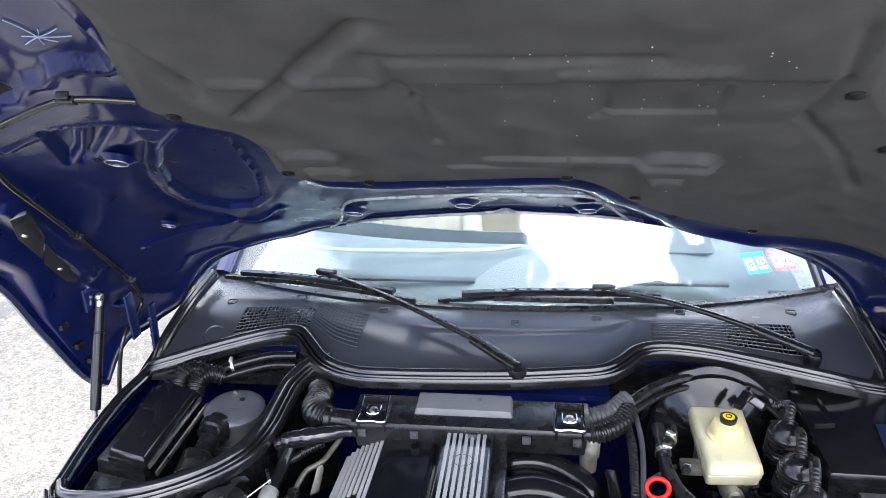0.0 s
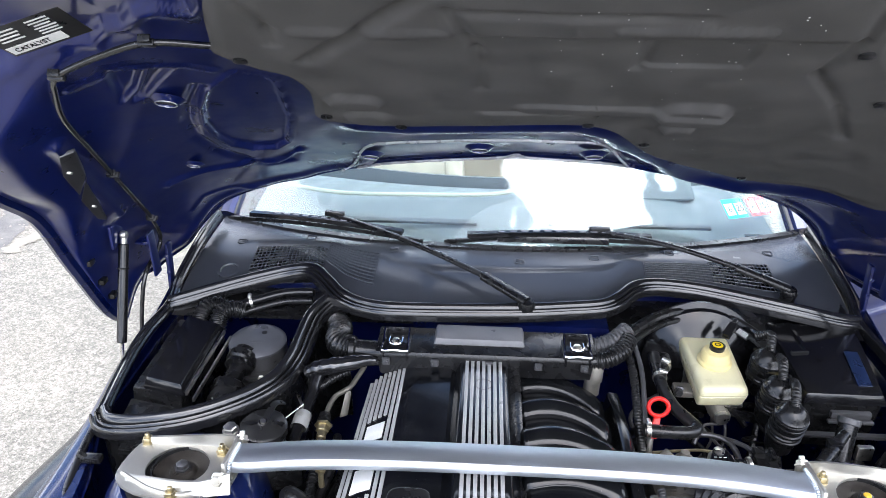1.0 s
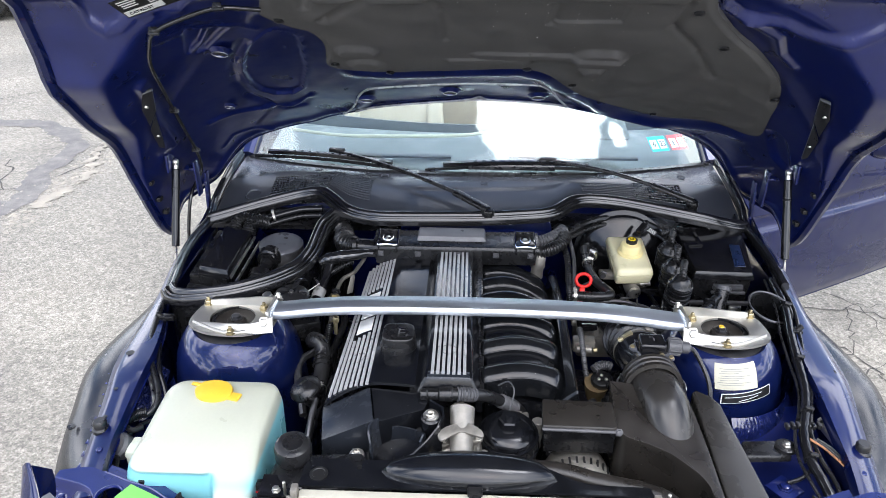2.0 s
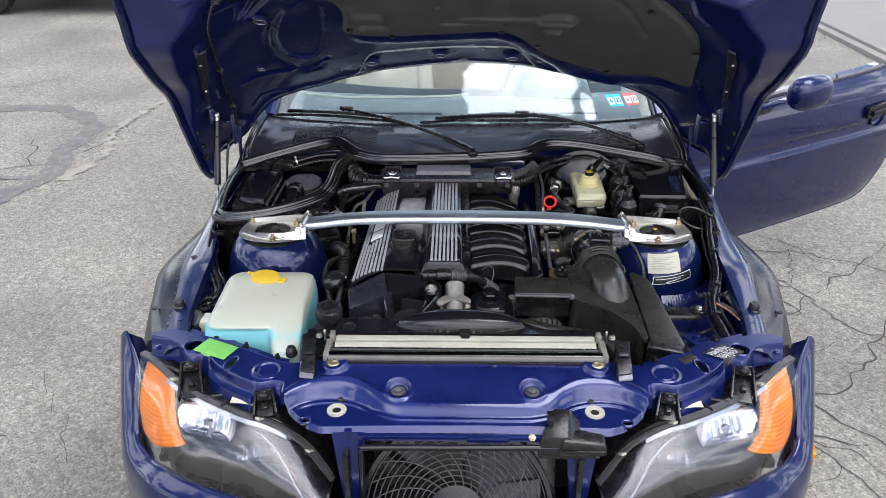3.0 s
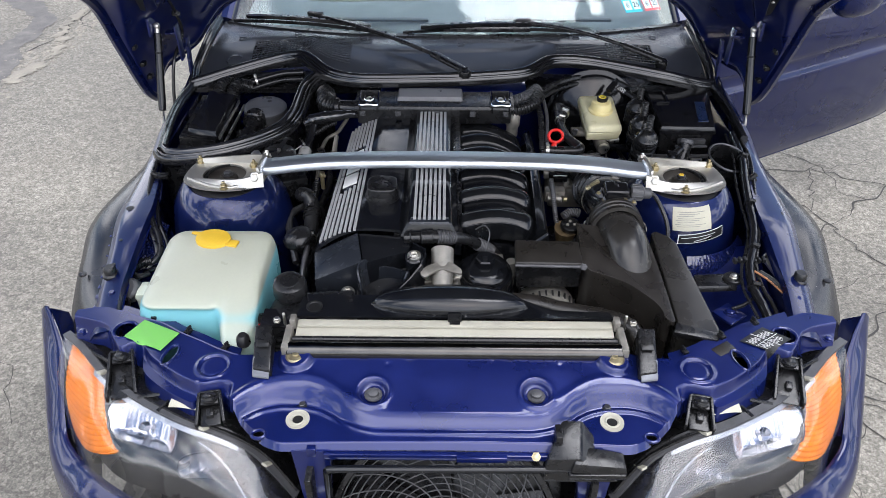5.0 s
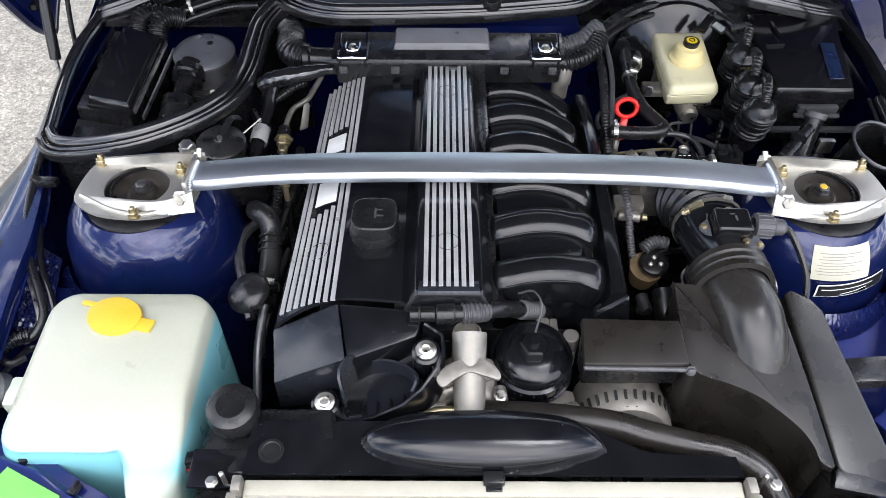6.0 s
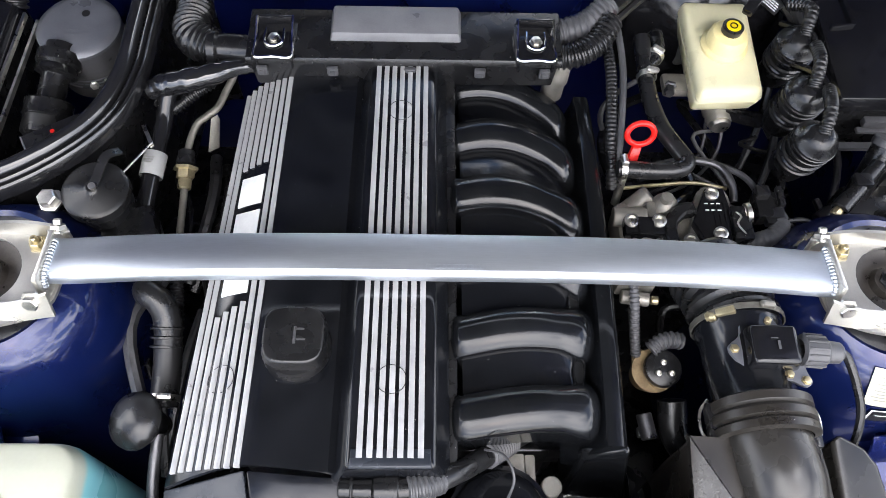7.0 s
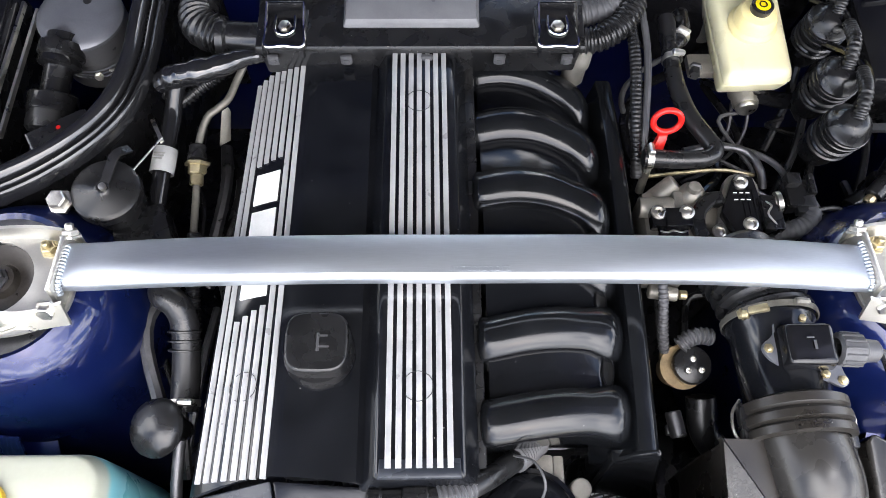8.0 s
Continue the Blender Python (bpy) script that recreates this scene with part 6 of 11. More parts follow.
ws = thing("windscreen", (0, 0.7, 0.94), "curved tinted windscreen reflecting the clouds", "windscreen")
gl = part("glass", sheet(glass_point, 60, 24, 0.005), GLASS, ws, "clear glass pane", angle=80)
gl.visible_shadow = False
part("lower_seal", sweep([glass_point(i / 60, 0) + Vector((0, -0.004, 0.0)) for i in range(61)], [(0.010, -0.006), (0.010, 0.006), (-0.010, 0.006), (-0.010, -0.006)]), RUBBER, ws)
for u in (0, 1):
    s = -1 if u == 0 else 1
    part("pillar", sweep([glass_point(u, v / 16) + Vector((s * 0.016, 0.01, 0.0)) for v in range(17)], [(0.022, -0.02), (0.022, 0.014), (0.010, 0.022), (-0.012, 0.020), (-0.02, 0.004), (-0.02, -0.02)]), PAINT, ws, "blue windscreen pillar")
    part("pillar_trim", sweep([glass_point(u, v / 16) + Vector((-s * 0.002, 0.004, 0.006)) for v in range(17)], circle(0.006, 8)), GREYPLASTIC, ws)
part("header", sweep([glass_point(i / 30, 1) for i in range(31)], [(0.03, -0.02), (0.03, 0.015), (-0.02, 0.02), (-0.03, -0.01)]), PAINT, ws)
st = thing("inspection_sticker", (0.55, 0.9, 0.98), "pair of blue and red inspection stickers with numbers", "sticker")
for i, (u, m_, tx) in enumerate(((0.896, BLUESTICK, ("6", "25")), (0.944, REDSTICK, ("6", "25")))):
    p = glass_point(u, 0.135) - Vector((0, 0.0, 0.008))
    q, r = glass_point(u + 0.02, 0.135), glass_point(u, 0.195)
    ax = (q - p + Vector((0, 0, -0.008))).normalized()
    ay = (r - p - Vector((0, 0, 0.008))).normalized()
    az = ax.cross(ay).normalized()
    ay = az.cross(ax)
    M = Matrix.Translation(p) @ Matrix((ax, ay, az)).transposed().to_4x4()
    part("sticker", xf(merge(box((0, 0.015, 0), (0.069, 0.034, 0.0006), 0), box((0, -0.013, 0), (0.069, 0.022, 0.0006), 0)), M), m_, st)
    part("sticker_field", xf(merge(box((-0.017, 0.002, 0.0006), (0.027, 0.034, 0.0004), 0), box((0.017, 0.002, 0.0006), (0.027, 0.034, 0.0004), 0)), M), WHITEINK, st)
    for k, tt in enumerate(tx):
        words("sticker_number", tt, 0.026, M @ pose(-0.017 + 0.034 * k, 0.002, 0.0012), BLACKLABEL, st)


def wiper(name_pts, blade, label):
    t = thing("wiper", name_pts[0], label, "wiper", "windscreen wipers")
    piv, knee, head = [Vector(p) for p in name_pts]
    part("pivot_cap", lathe([(0.016, -0.02), (0.018, 0.006), (0.014, 0.014), (0, 0.016)], piv, (0, -0.2, 1), 20), PLASTIC, t)
    sec = [(0.012, -0.005), (0.0125, 0.002), (0.010, 0.006), (0.005, 0.008), (-0.005, 0.008), (-0.010, 0.006), (-0.0125, 0.002), (-0.012, -0.005)]
    part("arm", sweep([piv.lerp(knee, i / 6) + Vector((0, 0, 0.012)) for i in range(7)], sec), PLASTIC, t, "wide black arm root")
    k2 = sweep([knee.lerp(head, i / 10) + Vector((0, 0, 0.012 + 0.010 * math.sin(math.pi * i / 10))) for i in range(11)], [(x * 0.52, y * 0.7) for x, y in sec])
    part("arm_rod", k2, PLASTIC, t)
    a, b = Vector(blade[0]), Vector(blade[1])
    path = [a.lerp(b, i / 20) + Vector((0, 0, 0.010 * math.sin(math.pi * i / 20))) for i in range(21)]
    part("blade_rubber", sweep([p - Vector((0, 0, 0.003)) for p in path], [(0.0025, -0.007), (0.003, 0.003), (-0.003, 0.003), (-0.0025, -0.007)]), RUBBER, t, "black rubber blade")
    br = part("bridge", sweep([p + Vector((0, 0, 0.007)) for p in path[2:19]], [(0.009, -0.002), (0.008, 0.008), (-0.008, 0.008), (-0.009, -0.002)]), GLOSSY, t)
    for i in range(5, 15):
        p = path[i] + Vector((0, 0, 0.0135))
        part("bridge_slot", xf(box((0, 0, 0), (0.016, 0.006, 0.001), 0.0003), Matrix.Translation(p + Vector((0, 0, 0.002))) @ ((b - a).to_track_quat("X", "Z").to_matrix().to_4x4())), LIDGREY, br)
    part("joint", xf(box((0, 0, 0), (0.05, 0.016, 0.014), 0.004), Matrix.Translation(head + Vector((0, 0, 0.016))) @ ((b - a).to_track_quat("X", "Z").to_matrix().to_4x4())), PLASTIC, t)


wiper([(0.03, 0.450, 0.928), (-0.06, 0.525, 0.945), (-0.43, 0.785, 0.962)], [(-0.70, 0.828, 0.945), (-0.205, 0.700, 0.955)], "black wiper with its arm crossing the cowl")
wiper([(0.61, 0.585, 0.905), (0.50, 0.625, 0.935), (0.21, 0.735, 0.962)], [(-0.155, 0.705, 0.955), (0.385, 0.735, 0.952)], "black wiper with an air spoiler on its blade")
sp = solo("wiper_spoiler", xf(sheet(lambda u, v: (lerp(-0.03, 0.23, u), lerp(0.718, 0.700, v), lerp(0.967, 0.955, v) + 0.004 * math.sin(v * 3)), 12, 4, 0.002), Matrix()), PLASTIC, "small black spoiler clipped to a wiper blade", "wiper spoiler")

# ---- cabin ----
dash = thing("dashboard", (0, 1.2, 0.6), "pale grey dashboard behind the windscreen", "dashboard")


def dash_top(u, v):
    x = lerp(-0.70, 0.70, u)
    b = ws_base(x)
    return (x, b.y + 0.012 + 0.42 * v, b.z - 0.028 + 0.03 * math.sin(v * 2.2) - 0.10 * max(0, v - 0.75) ** 1.3)


part("top_pad", sheet(dash_top, 40, 20, 0.006), DASH, dash)
part("front_fascia", sheet(lambda u, v: (lerp(-0.69, 0.69, u), 1.20 + 0.16 * (2 * u - 1) ** 2 + 0.02 * v, lerp(0.93, 0.55, v)), 20, 8, 0.006), DASH, dash)
part("pad_seam", tube([(-0.62, 1.02, 0.962), (-0.45, 0.955, 0.966), (-0.25, 0.95, 0.968), (-0.06, 0.965, 0.968), (0.02, 1.00, 0.967)], 0.006, 6, 8), WHITEBAR, dash, "pale moulded seam")
part("demister_slot", box((-0.28, 0.83, 0.945), (0.40, 0.02, 0.008), 0.003, (6, 0, 0)), GREYPLASTIC, dash)
part("demister_slot", box((0.30, 0.84, 0.945), (0.40, 0.02, 0.008), 0.003, (6, 0, 0)), GREYPLASTIC, dash)
part("binnacle", hexa([(0.20, 1.04, 0.93), (0.52, 1.04, 0.93), (0.52, 1.22, 0.93), (0.20, 1.22, 0.93)], [(0.23, 1.07, 0.995), (0.49, 1.07, 0.995), (0.50, 1.22, 1.0), (0.22, 1.22, 1.0)], 0.02, 3), DASH, dash)
sw = thing("steering_wheel", (0.36, 1.33, 0.86), "black leather steering wheel", "steering wheel")
part("wheel_rim", sweep([Vector((0.36 + 0.185 * math.cos(a), 1.33 + 0.075 * math.sin(a), 0.88 + 0.17 * math.sin(a))) for a in [2 * math.pi * i / 40 for i in range(41)]], circle(0.014, 10)), RUBBER, sw)
part("wheel_hub", hexa([(0.27, 1.30, 0.82), (0.45, 1.30, 0.82), (0.45, 1.34, 0.92), (0.27, 1.34, 0.92)], [(0.30, 1.335, 0.80), (0.42, 1.335, 0.80), (0.42, 1.37, 0.90), (0.30, 1.37, 0.90)], 0.015), RUBBER, sw)


def seat(x0):
    t = group_part("seat", (x0, 1.65, 0.3), car, "beige leather bucket seat with a fixed headrest")
    part("backrest", hexa([(x0 - 0.22, 1.78, 0.42), (x0 + 0.22, 1.78, 0.42), (x0 + 0.22, 1.90, 0.42), (x0 - 0.22, 1.90, 0.42)], [(x0 - 0.19, 1.92, 0.98), (x0 + 0.19, 1.92, 0.98), (x0 + 0.18, 2.02, 0.98), (x0 - 0.18, 2.02, 0.98)], 0.035, 3), TAN, t)
    part("headrest", hexa([(x0 - 0.13, 1.93, 0.97), (x0 + 0.13, 1.93, 0.97), (x0 + 0.13, 2.02, 0.97), (x0 - 0.13, 2.02, 0.97)], [(x0 - 0.11, 1.96, 1.14), (x0 + 0.11, 1.96, 1.14), (x0 + 0.10, 2.03, 1.14), (x0 - 0.10, 2.03, 1.14)], 0.03, 3), TAN, t)
    part("cushion", hexa([(x0 - 0.23, 1.40, 0.34), (x0 + 0.23, 1.40, 0.34), (x0 + 0.23, 1.86, 0.30), (x0 - 0.23, 1.86, 0.30)], [(x0 - 0.21, 1.41, 0.48), (x0 + 0.21, 1.41, 0.48), (x0 + 0.2, 1.84, 0.44), (x0 - 0.2, 1.84, 0.44)], 0.035, 3), TAN, t)
    for s in (-1, 1):
        part("bolster", hexa([(x0 + s * 0.17, 1.74, 0.45), (x0 + s * 0.25, 1.74, 0.45), (x0 + s * 0.25, 1.84, 0.45), (x0 + s * 0.17, 1.84, 0.45)], [(x0 + s * 0.14, 1.88, 0.88), (x0 + s * 0.21, 1.88, 0.88), (x0 + s * 0.21, 1.96, 0.88), (x0 + s * 0.14, 1.96, 0.88)], 0.025, 3), TAN, t)
    for z in (0.55, 0.66, 0.77):
        part("pleat", tube([(x0 - 0.13, 1.795 + 0.26 * (z - 0.42), z), (x0 + 0.13, 1.795 + 0.26 * (z - 0.42), z)], 0.006, 3, 6), TAN, t)


seat(-0.37)
seat(0.37)
part("cabin_tub", merge(box((0, 1.7, 0.28), (1.4, 1.5, 0.03), 0), box((0, 2.35, 0.62), (1.45, 0.06, 0.65), 0.02), box((-0.74, 1.6, 0.5), (0.05, 1.5, 0.5), 0.01), box((0, 1.65, 0.42), (0.24, 0.8, 0.3), 0.03)), TAN, car)
for s in (-1, 1):
    part("roll_hoop", tube([(s * 0.15, 2.2, 0.9), (s * 0.17, 2.2, 1.06), (s * 0.26, 2.2, 1.12), (s * 0.44, 2.2, 1.12), (s * 0.52, 2.2, 1.06), (s * 0.54, 2.2, 0.9)], 0.022, 5, 10), GLOSSY, car)
# scuttle sides and sills that join the wing to the door opening
for s in (-1, 1):
    part("quarter_panel", sheet(lambda u, v, s=s: (s * (0.79 + 0.05 * math.sin(v * math.pi / 2)), lerp(0.30, 0.86, u), lerp(lerp(0.80, 0.915, u), 0.25, v)), 16, 14, 0.004), PAINT, car)
    part("rear_wing", sheet(lambda u, v, s=s: (s * lerp(0.72, 0.86, math.sin(v * math.pi / 2)), lerp(2.05, 3.2, u), lerp(0.93, 0.30, v * v)), 14, 14, 0.004), PAINT, car)
part("sill", box((-0.80, 1.45, 0.30), (0.12, 1.25, 0.18), 0.03), PAINT, car)
part("sill", box((0.80, 1.45, 0.30), (0.12, 1.25, 0.18), 0.03), PAINT, car)
part("closed_door", sheet(lambda u, v: (-0.80 - 0.055 * math.sin(v * math.pi * 0.9), lerp(0.86, 2.05, u), lerp(0.915, 0.30, v)), 16, 16, 0.01), PAINT, car)
part("rear_deck", sheet(lambda u, v: (lerp(-0.72, 0.72, u), lerp(2.35, 3.3, v), 0.93 - 0.05 * v * v - 0.03 * (2 * u - 1) ** 2), 16, 12, 0.005), PAINT, car)
for s in (-1, 1):
    for y in (-0.06, 2.38):
        w = part("wheel", lathe([(0.20, -0.11), (0.29, -0.105), (0.315, -0.08), (0.318, 0.08), (0.29, 0.105), (0.20, 0.11)], (s * 0.705, y, 0.318), (1, 0, 0), 40), RUBBER, car, "black road tyre")
        part("rim", lathe([(0, -0.06), (0.05, -0.07), (0.16, -0.06), (0.20, -0.10), (0.205, 0.1), (0.16, 0.06), (0.05, 0.07), (0, 0.06)], (s * 0.705, y, 0.318), (1, 0, 0), 30), ALU, w)

# ---- open driver's door with its mirror ----
DH, DD = Vector((0.86, 0.845, 0)), Vector((0.858, 0.514, 0)).normalized()
DN = Vector((DD.y, -DD.x, 0))
door = group_part("door", (0.9, 0.87, 0.4), car, "dark blue door standing wide open")


def door_p(u, z, out=0.0):
    return DH + DD * u + Vector((0, 0, z)) + DN * out


def door_out(z):
    """Outer face: tumblehome, a soft crease and a concave band under it."""
    return interp(z, [0.28, 0.34, 0.45, 0.58, 0.655, 0.675, 0.715, 0.73, 0.80, 0.88, 0.93], [-0.035, -0.012, 0.004, 0.014, 0.016, 0.006, 0.000, 0.012, 0.010, -0.008, -0.030])


def door_face(u, v):
    z = lerp(0.30, 0.935 - 0.03 * (1 - u), v)
    end = interp(z, [0.30, 0.34, 0.45, 0.6, 0.78, 0.88, 0.94], [1.27, 1.31, 1.375, 1.41, 1.42, 1.36, 1.26])
    z += 0.012 * (1 - u) * (1 - v)
    return door_p(lerp(0.0, end, u), z, door_out(z) - 0.03 * (1 - u) ** 4 - 0.02 * u ** 12)


part("outer_skin", sheet(door_face, 50, 60), PAINT, door, "glossy dark blue outer skin", angle=40)
part("inner_trim", sheet(lambda u, v: Vector(door_face(u, v)) - DN * 0.075, 20, 16, 0.006), TAN, door, "beige inner trim")
rimpath = [Vector(door_face(i / 20, 0)) for i in range(21)] + [Vector(door_face(1, j / 20)) for j in range(1, 21)] + [Vector(door_face(1 - i / 20, 1)) for i in range(1, 21)]
part("shell_edge", sweep([p - DN * 0.038 for p in rimpath], [(0.006, -0.038), (0.006, 0.038), (-0.004, 0.038), (-0.004, -0.038)], up=tuple(DN)), PAINT, door)
part("window_seal", sweep([Vector(door_face(i / 20, 1)) - DN * 0.02 + Vector((0, 0, 0.006)) for i in range(5, 21)], [(0.012, -0.004), (0.012, 0.006), (-0.012, 0.006), (-0.012, -0.004)]), GREYPLASTIC, door, "grey window channel strip")
hu, hz = 1.19, 0.775
hd = part("handle_plate", xf(box((0, 0, 0), (0.21, 0.02, 0.055), 0.008), Matrix.Translation(door_p(hu, hz, door_out(hz) + 0.008)) @ Matrix((DD, DN * -1, Vector((0, 0, 1)))).transposed().to_4x4() @ pose(0, 0, 0, 0, -4, 0)), GLOSSY, door, "black plastic door handle")
part("handle_grip", xf(box((-0.01, 0, 0), (0.15, 0.02, 0.024), 0.006), Matrix.Translation(door_p(hu, hz - 0.004, door_out(hz) + 0.022)) @ Matrix((DD, DN * -1, Vector((0, 0, 1)))).transposed().to_4x4() @ pose(0, 0, 0, 0, -4, 0)), PLASTIC, door)
part("handle_recess", lathe([(0.05, 0), (0.045, -0.012), (0.02, -0.022), (0, -0.024)], door_p(hu, hz - 0.035, door_out(hz - 0.035) + 0.002), DN, 24), PAINT, door)
part("lock_cylinder", lathe([(0.013, 0), (0.012, 0.006), (0.004, 0.007), (0, 0.006)], door_p(hu + 0.085, hz + 0.008, door_out(hz) + 0.018), DN, 20), CHROME, door)
part("lock_pin", cyl(door_p(0.9, 0.925, -0.045), door_p(0.9, 0.955, -0.045), 0.005, n=10), GREYPLASTIC, door)
mirror = part("mirror_housing", sheet(lambda u, v: door_p(0.50, 0.975, 0.115) + DD * (0.105 * math.copysign(abs(math.cos(u * 2 * math.pi)) ** 0.75, math.cos(u * 2 * math.pi)) * math.sin(math.pi * v) ** 0.6) + Vector((0, 0, 1)) * (0.068 * math.copysign(abs(math.sin(u * 2 * math.pi)) ** 0.75, math.sin(u * 2 * math.pi)) * math.sin(math.pi * v) ** 0.6) + DN * (-0.055 * math.cos(math.pi * v)), 36, 20), PAINT, door, "rounded blue mirror housing", angle=80)
part("mirror_arm", hexa([door_p(0.33, 0.885, 0.005), door_p(0.46, 0.895, 0.005), door_p(0.46, 0.895, -0.04), door_p(0.33, 0.885, -0.04)], [door_p(0.40, 0.945, 0.095), door_p(0.48, 0.955, 0.10), door_p(0.48, 0.955, 0.06), door_p(0.40, 0.945, 0.055)], 0.012, 3), PAINT, door, "curved blue mirror arm")
part("mirror_base", hexa([door_p(0.28, 0.865, 0.006), door_p(0.44, 0.872, 0.006), door_p(0.44, 0.872, -0.05), door_p(0.28, 0.865, -0.05)], [door_p(0.30, 0.895, 0.012), door_p(0.45, 0.905, 0.012), door_p(0.45, 0.905, -0.045), door_p(0.30, 0.895, -0.045)], 0.008, 2), PLASTIC, door)

# ---- strut brace ----
brace = thing("strut_brace", (0, 0, 0.86), "polished aluminium strut brace bolted across both towers", "strut brace")
bar_pts = [(-0.449, 0.0075, 0.8865), (-0.42, 0.007, 0.888), (-0.34, 0.006, 0.899), (-0.25, 0.005, 0.906), (-0.12, 0.005, 0.909), (0.0, 0.004, 0.910), (0.12, 0.004, 0.909), (0.25, 0.003, 0.905), (0.34, 0.002, 0.898), (0.42, 0.001, 0.888), (0.449, 0.0005, 0.8855)]
BARSEC = [(0.0215, -0.009), (0.0245, -0.006), (0.025, -0.001), (0.0235, 0.0045), (0.0200, 0.0088), (0.0175, 0.0100), (0.0, 0.0106), (-0.025, 0.0102), (-0.028, 0.008), (-0.0295, 0.004), (-0.0295, -0.006), (-0.027, -0.009)]
bar = part("bar", sweep(smooth_path(bar_pts, 6), BARSEC), ALU, brace, "flat polished aluminium bar")
words("worn_print", "motorsport", 0.0135, pose(0.012, -0.0085, 0.9207), ALU, bar, 0.0003)
for s in (-1, 1):
    part("end_plate", hexa([(s * 0.448, -0.034, 0.868), (s * 0.456, -0.034, 0.868), (s * 0.450, 0.046, 0.868), (s * 0.442, 0.046, 0.868)], [(s * 0.452, -0.024, 0.903), (s * 0.458, -0.024, 0.902), (s * 0.452, 0.040, 0.905), (s * 0.446, 0.040, 0.906)], 0.0015), PLATE, bar, "upright end plate welded to the bar")
    part("weld_bead", tube([(s * 0.447, -0.024, 0.886), (s * 0.447, -0.016, 0.8965), (s * 0.446, 0.008, 0.899), (s * 0.445, 0.032, 0.8975)], 0.0032, 6, 8, ribs=0.30, pitch=0.004), ALU, bar, "scaled weld bead")


def plate(s):
    """Ring-shaped tower plate with a raised fork that holds the bar."""
    out = [(-0.096, -0.010), (-0.086, -0.036), (-0.050, -0.058), (0.0, -0.066), (0.045, -0.062), (0.082, -0.046), (0.094, -0.02), (0.094, 0.036), (0.080, 0.064), (0.02, 0.066), (-0.045, 0.070), (-0.074, 0.066), (-0.090, 0.040)]
    out = poly_smooth(out, 3)
    bm = bmesh.new()
    n = len(out)
    tops, bots = [], []
    for z in (0.0, 0.005):
        ro = [bm.verts.new((x, y, z)) for x, y in out]
        ri = []
        for x, y in out:
            a = math.atan2(y - 0.004, x + 0.004)
            ri.append(bm.verts.new((-0.004 + 0.050 * math.cos(a), 0.004 + 0.046 * math.sin(a), z)))
        (bots if z == 0 else tops).extend((ro, ri))
    for i in range(n):
        j = (i + 1) % n
        bm.faces.new((tops[0][i], tops[0][j], tops[1][j], tops[1][i]))
        bm.faces.new((bots[0][j], bots[0][i], bots[1][i], bots[1][j]))
        bm.faces.new((bots[0][i], bots[0][j], tops[0][j], tops[0][i]))
        bm.faces.new((tops[1][i], tops[1][j], bots[1][j], bots[1][i]))
    bmesh.ops.recalc_face_normals(bm, faces=bm.faces)
    return xf(bm, pose(s * 0.537, 0.0, 0.864))


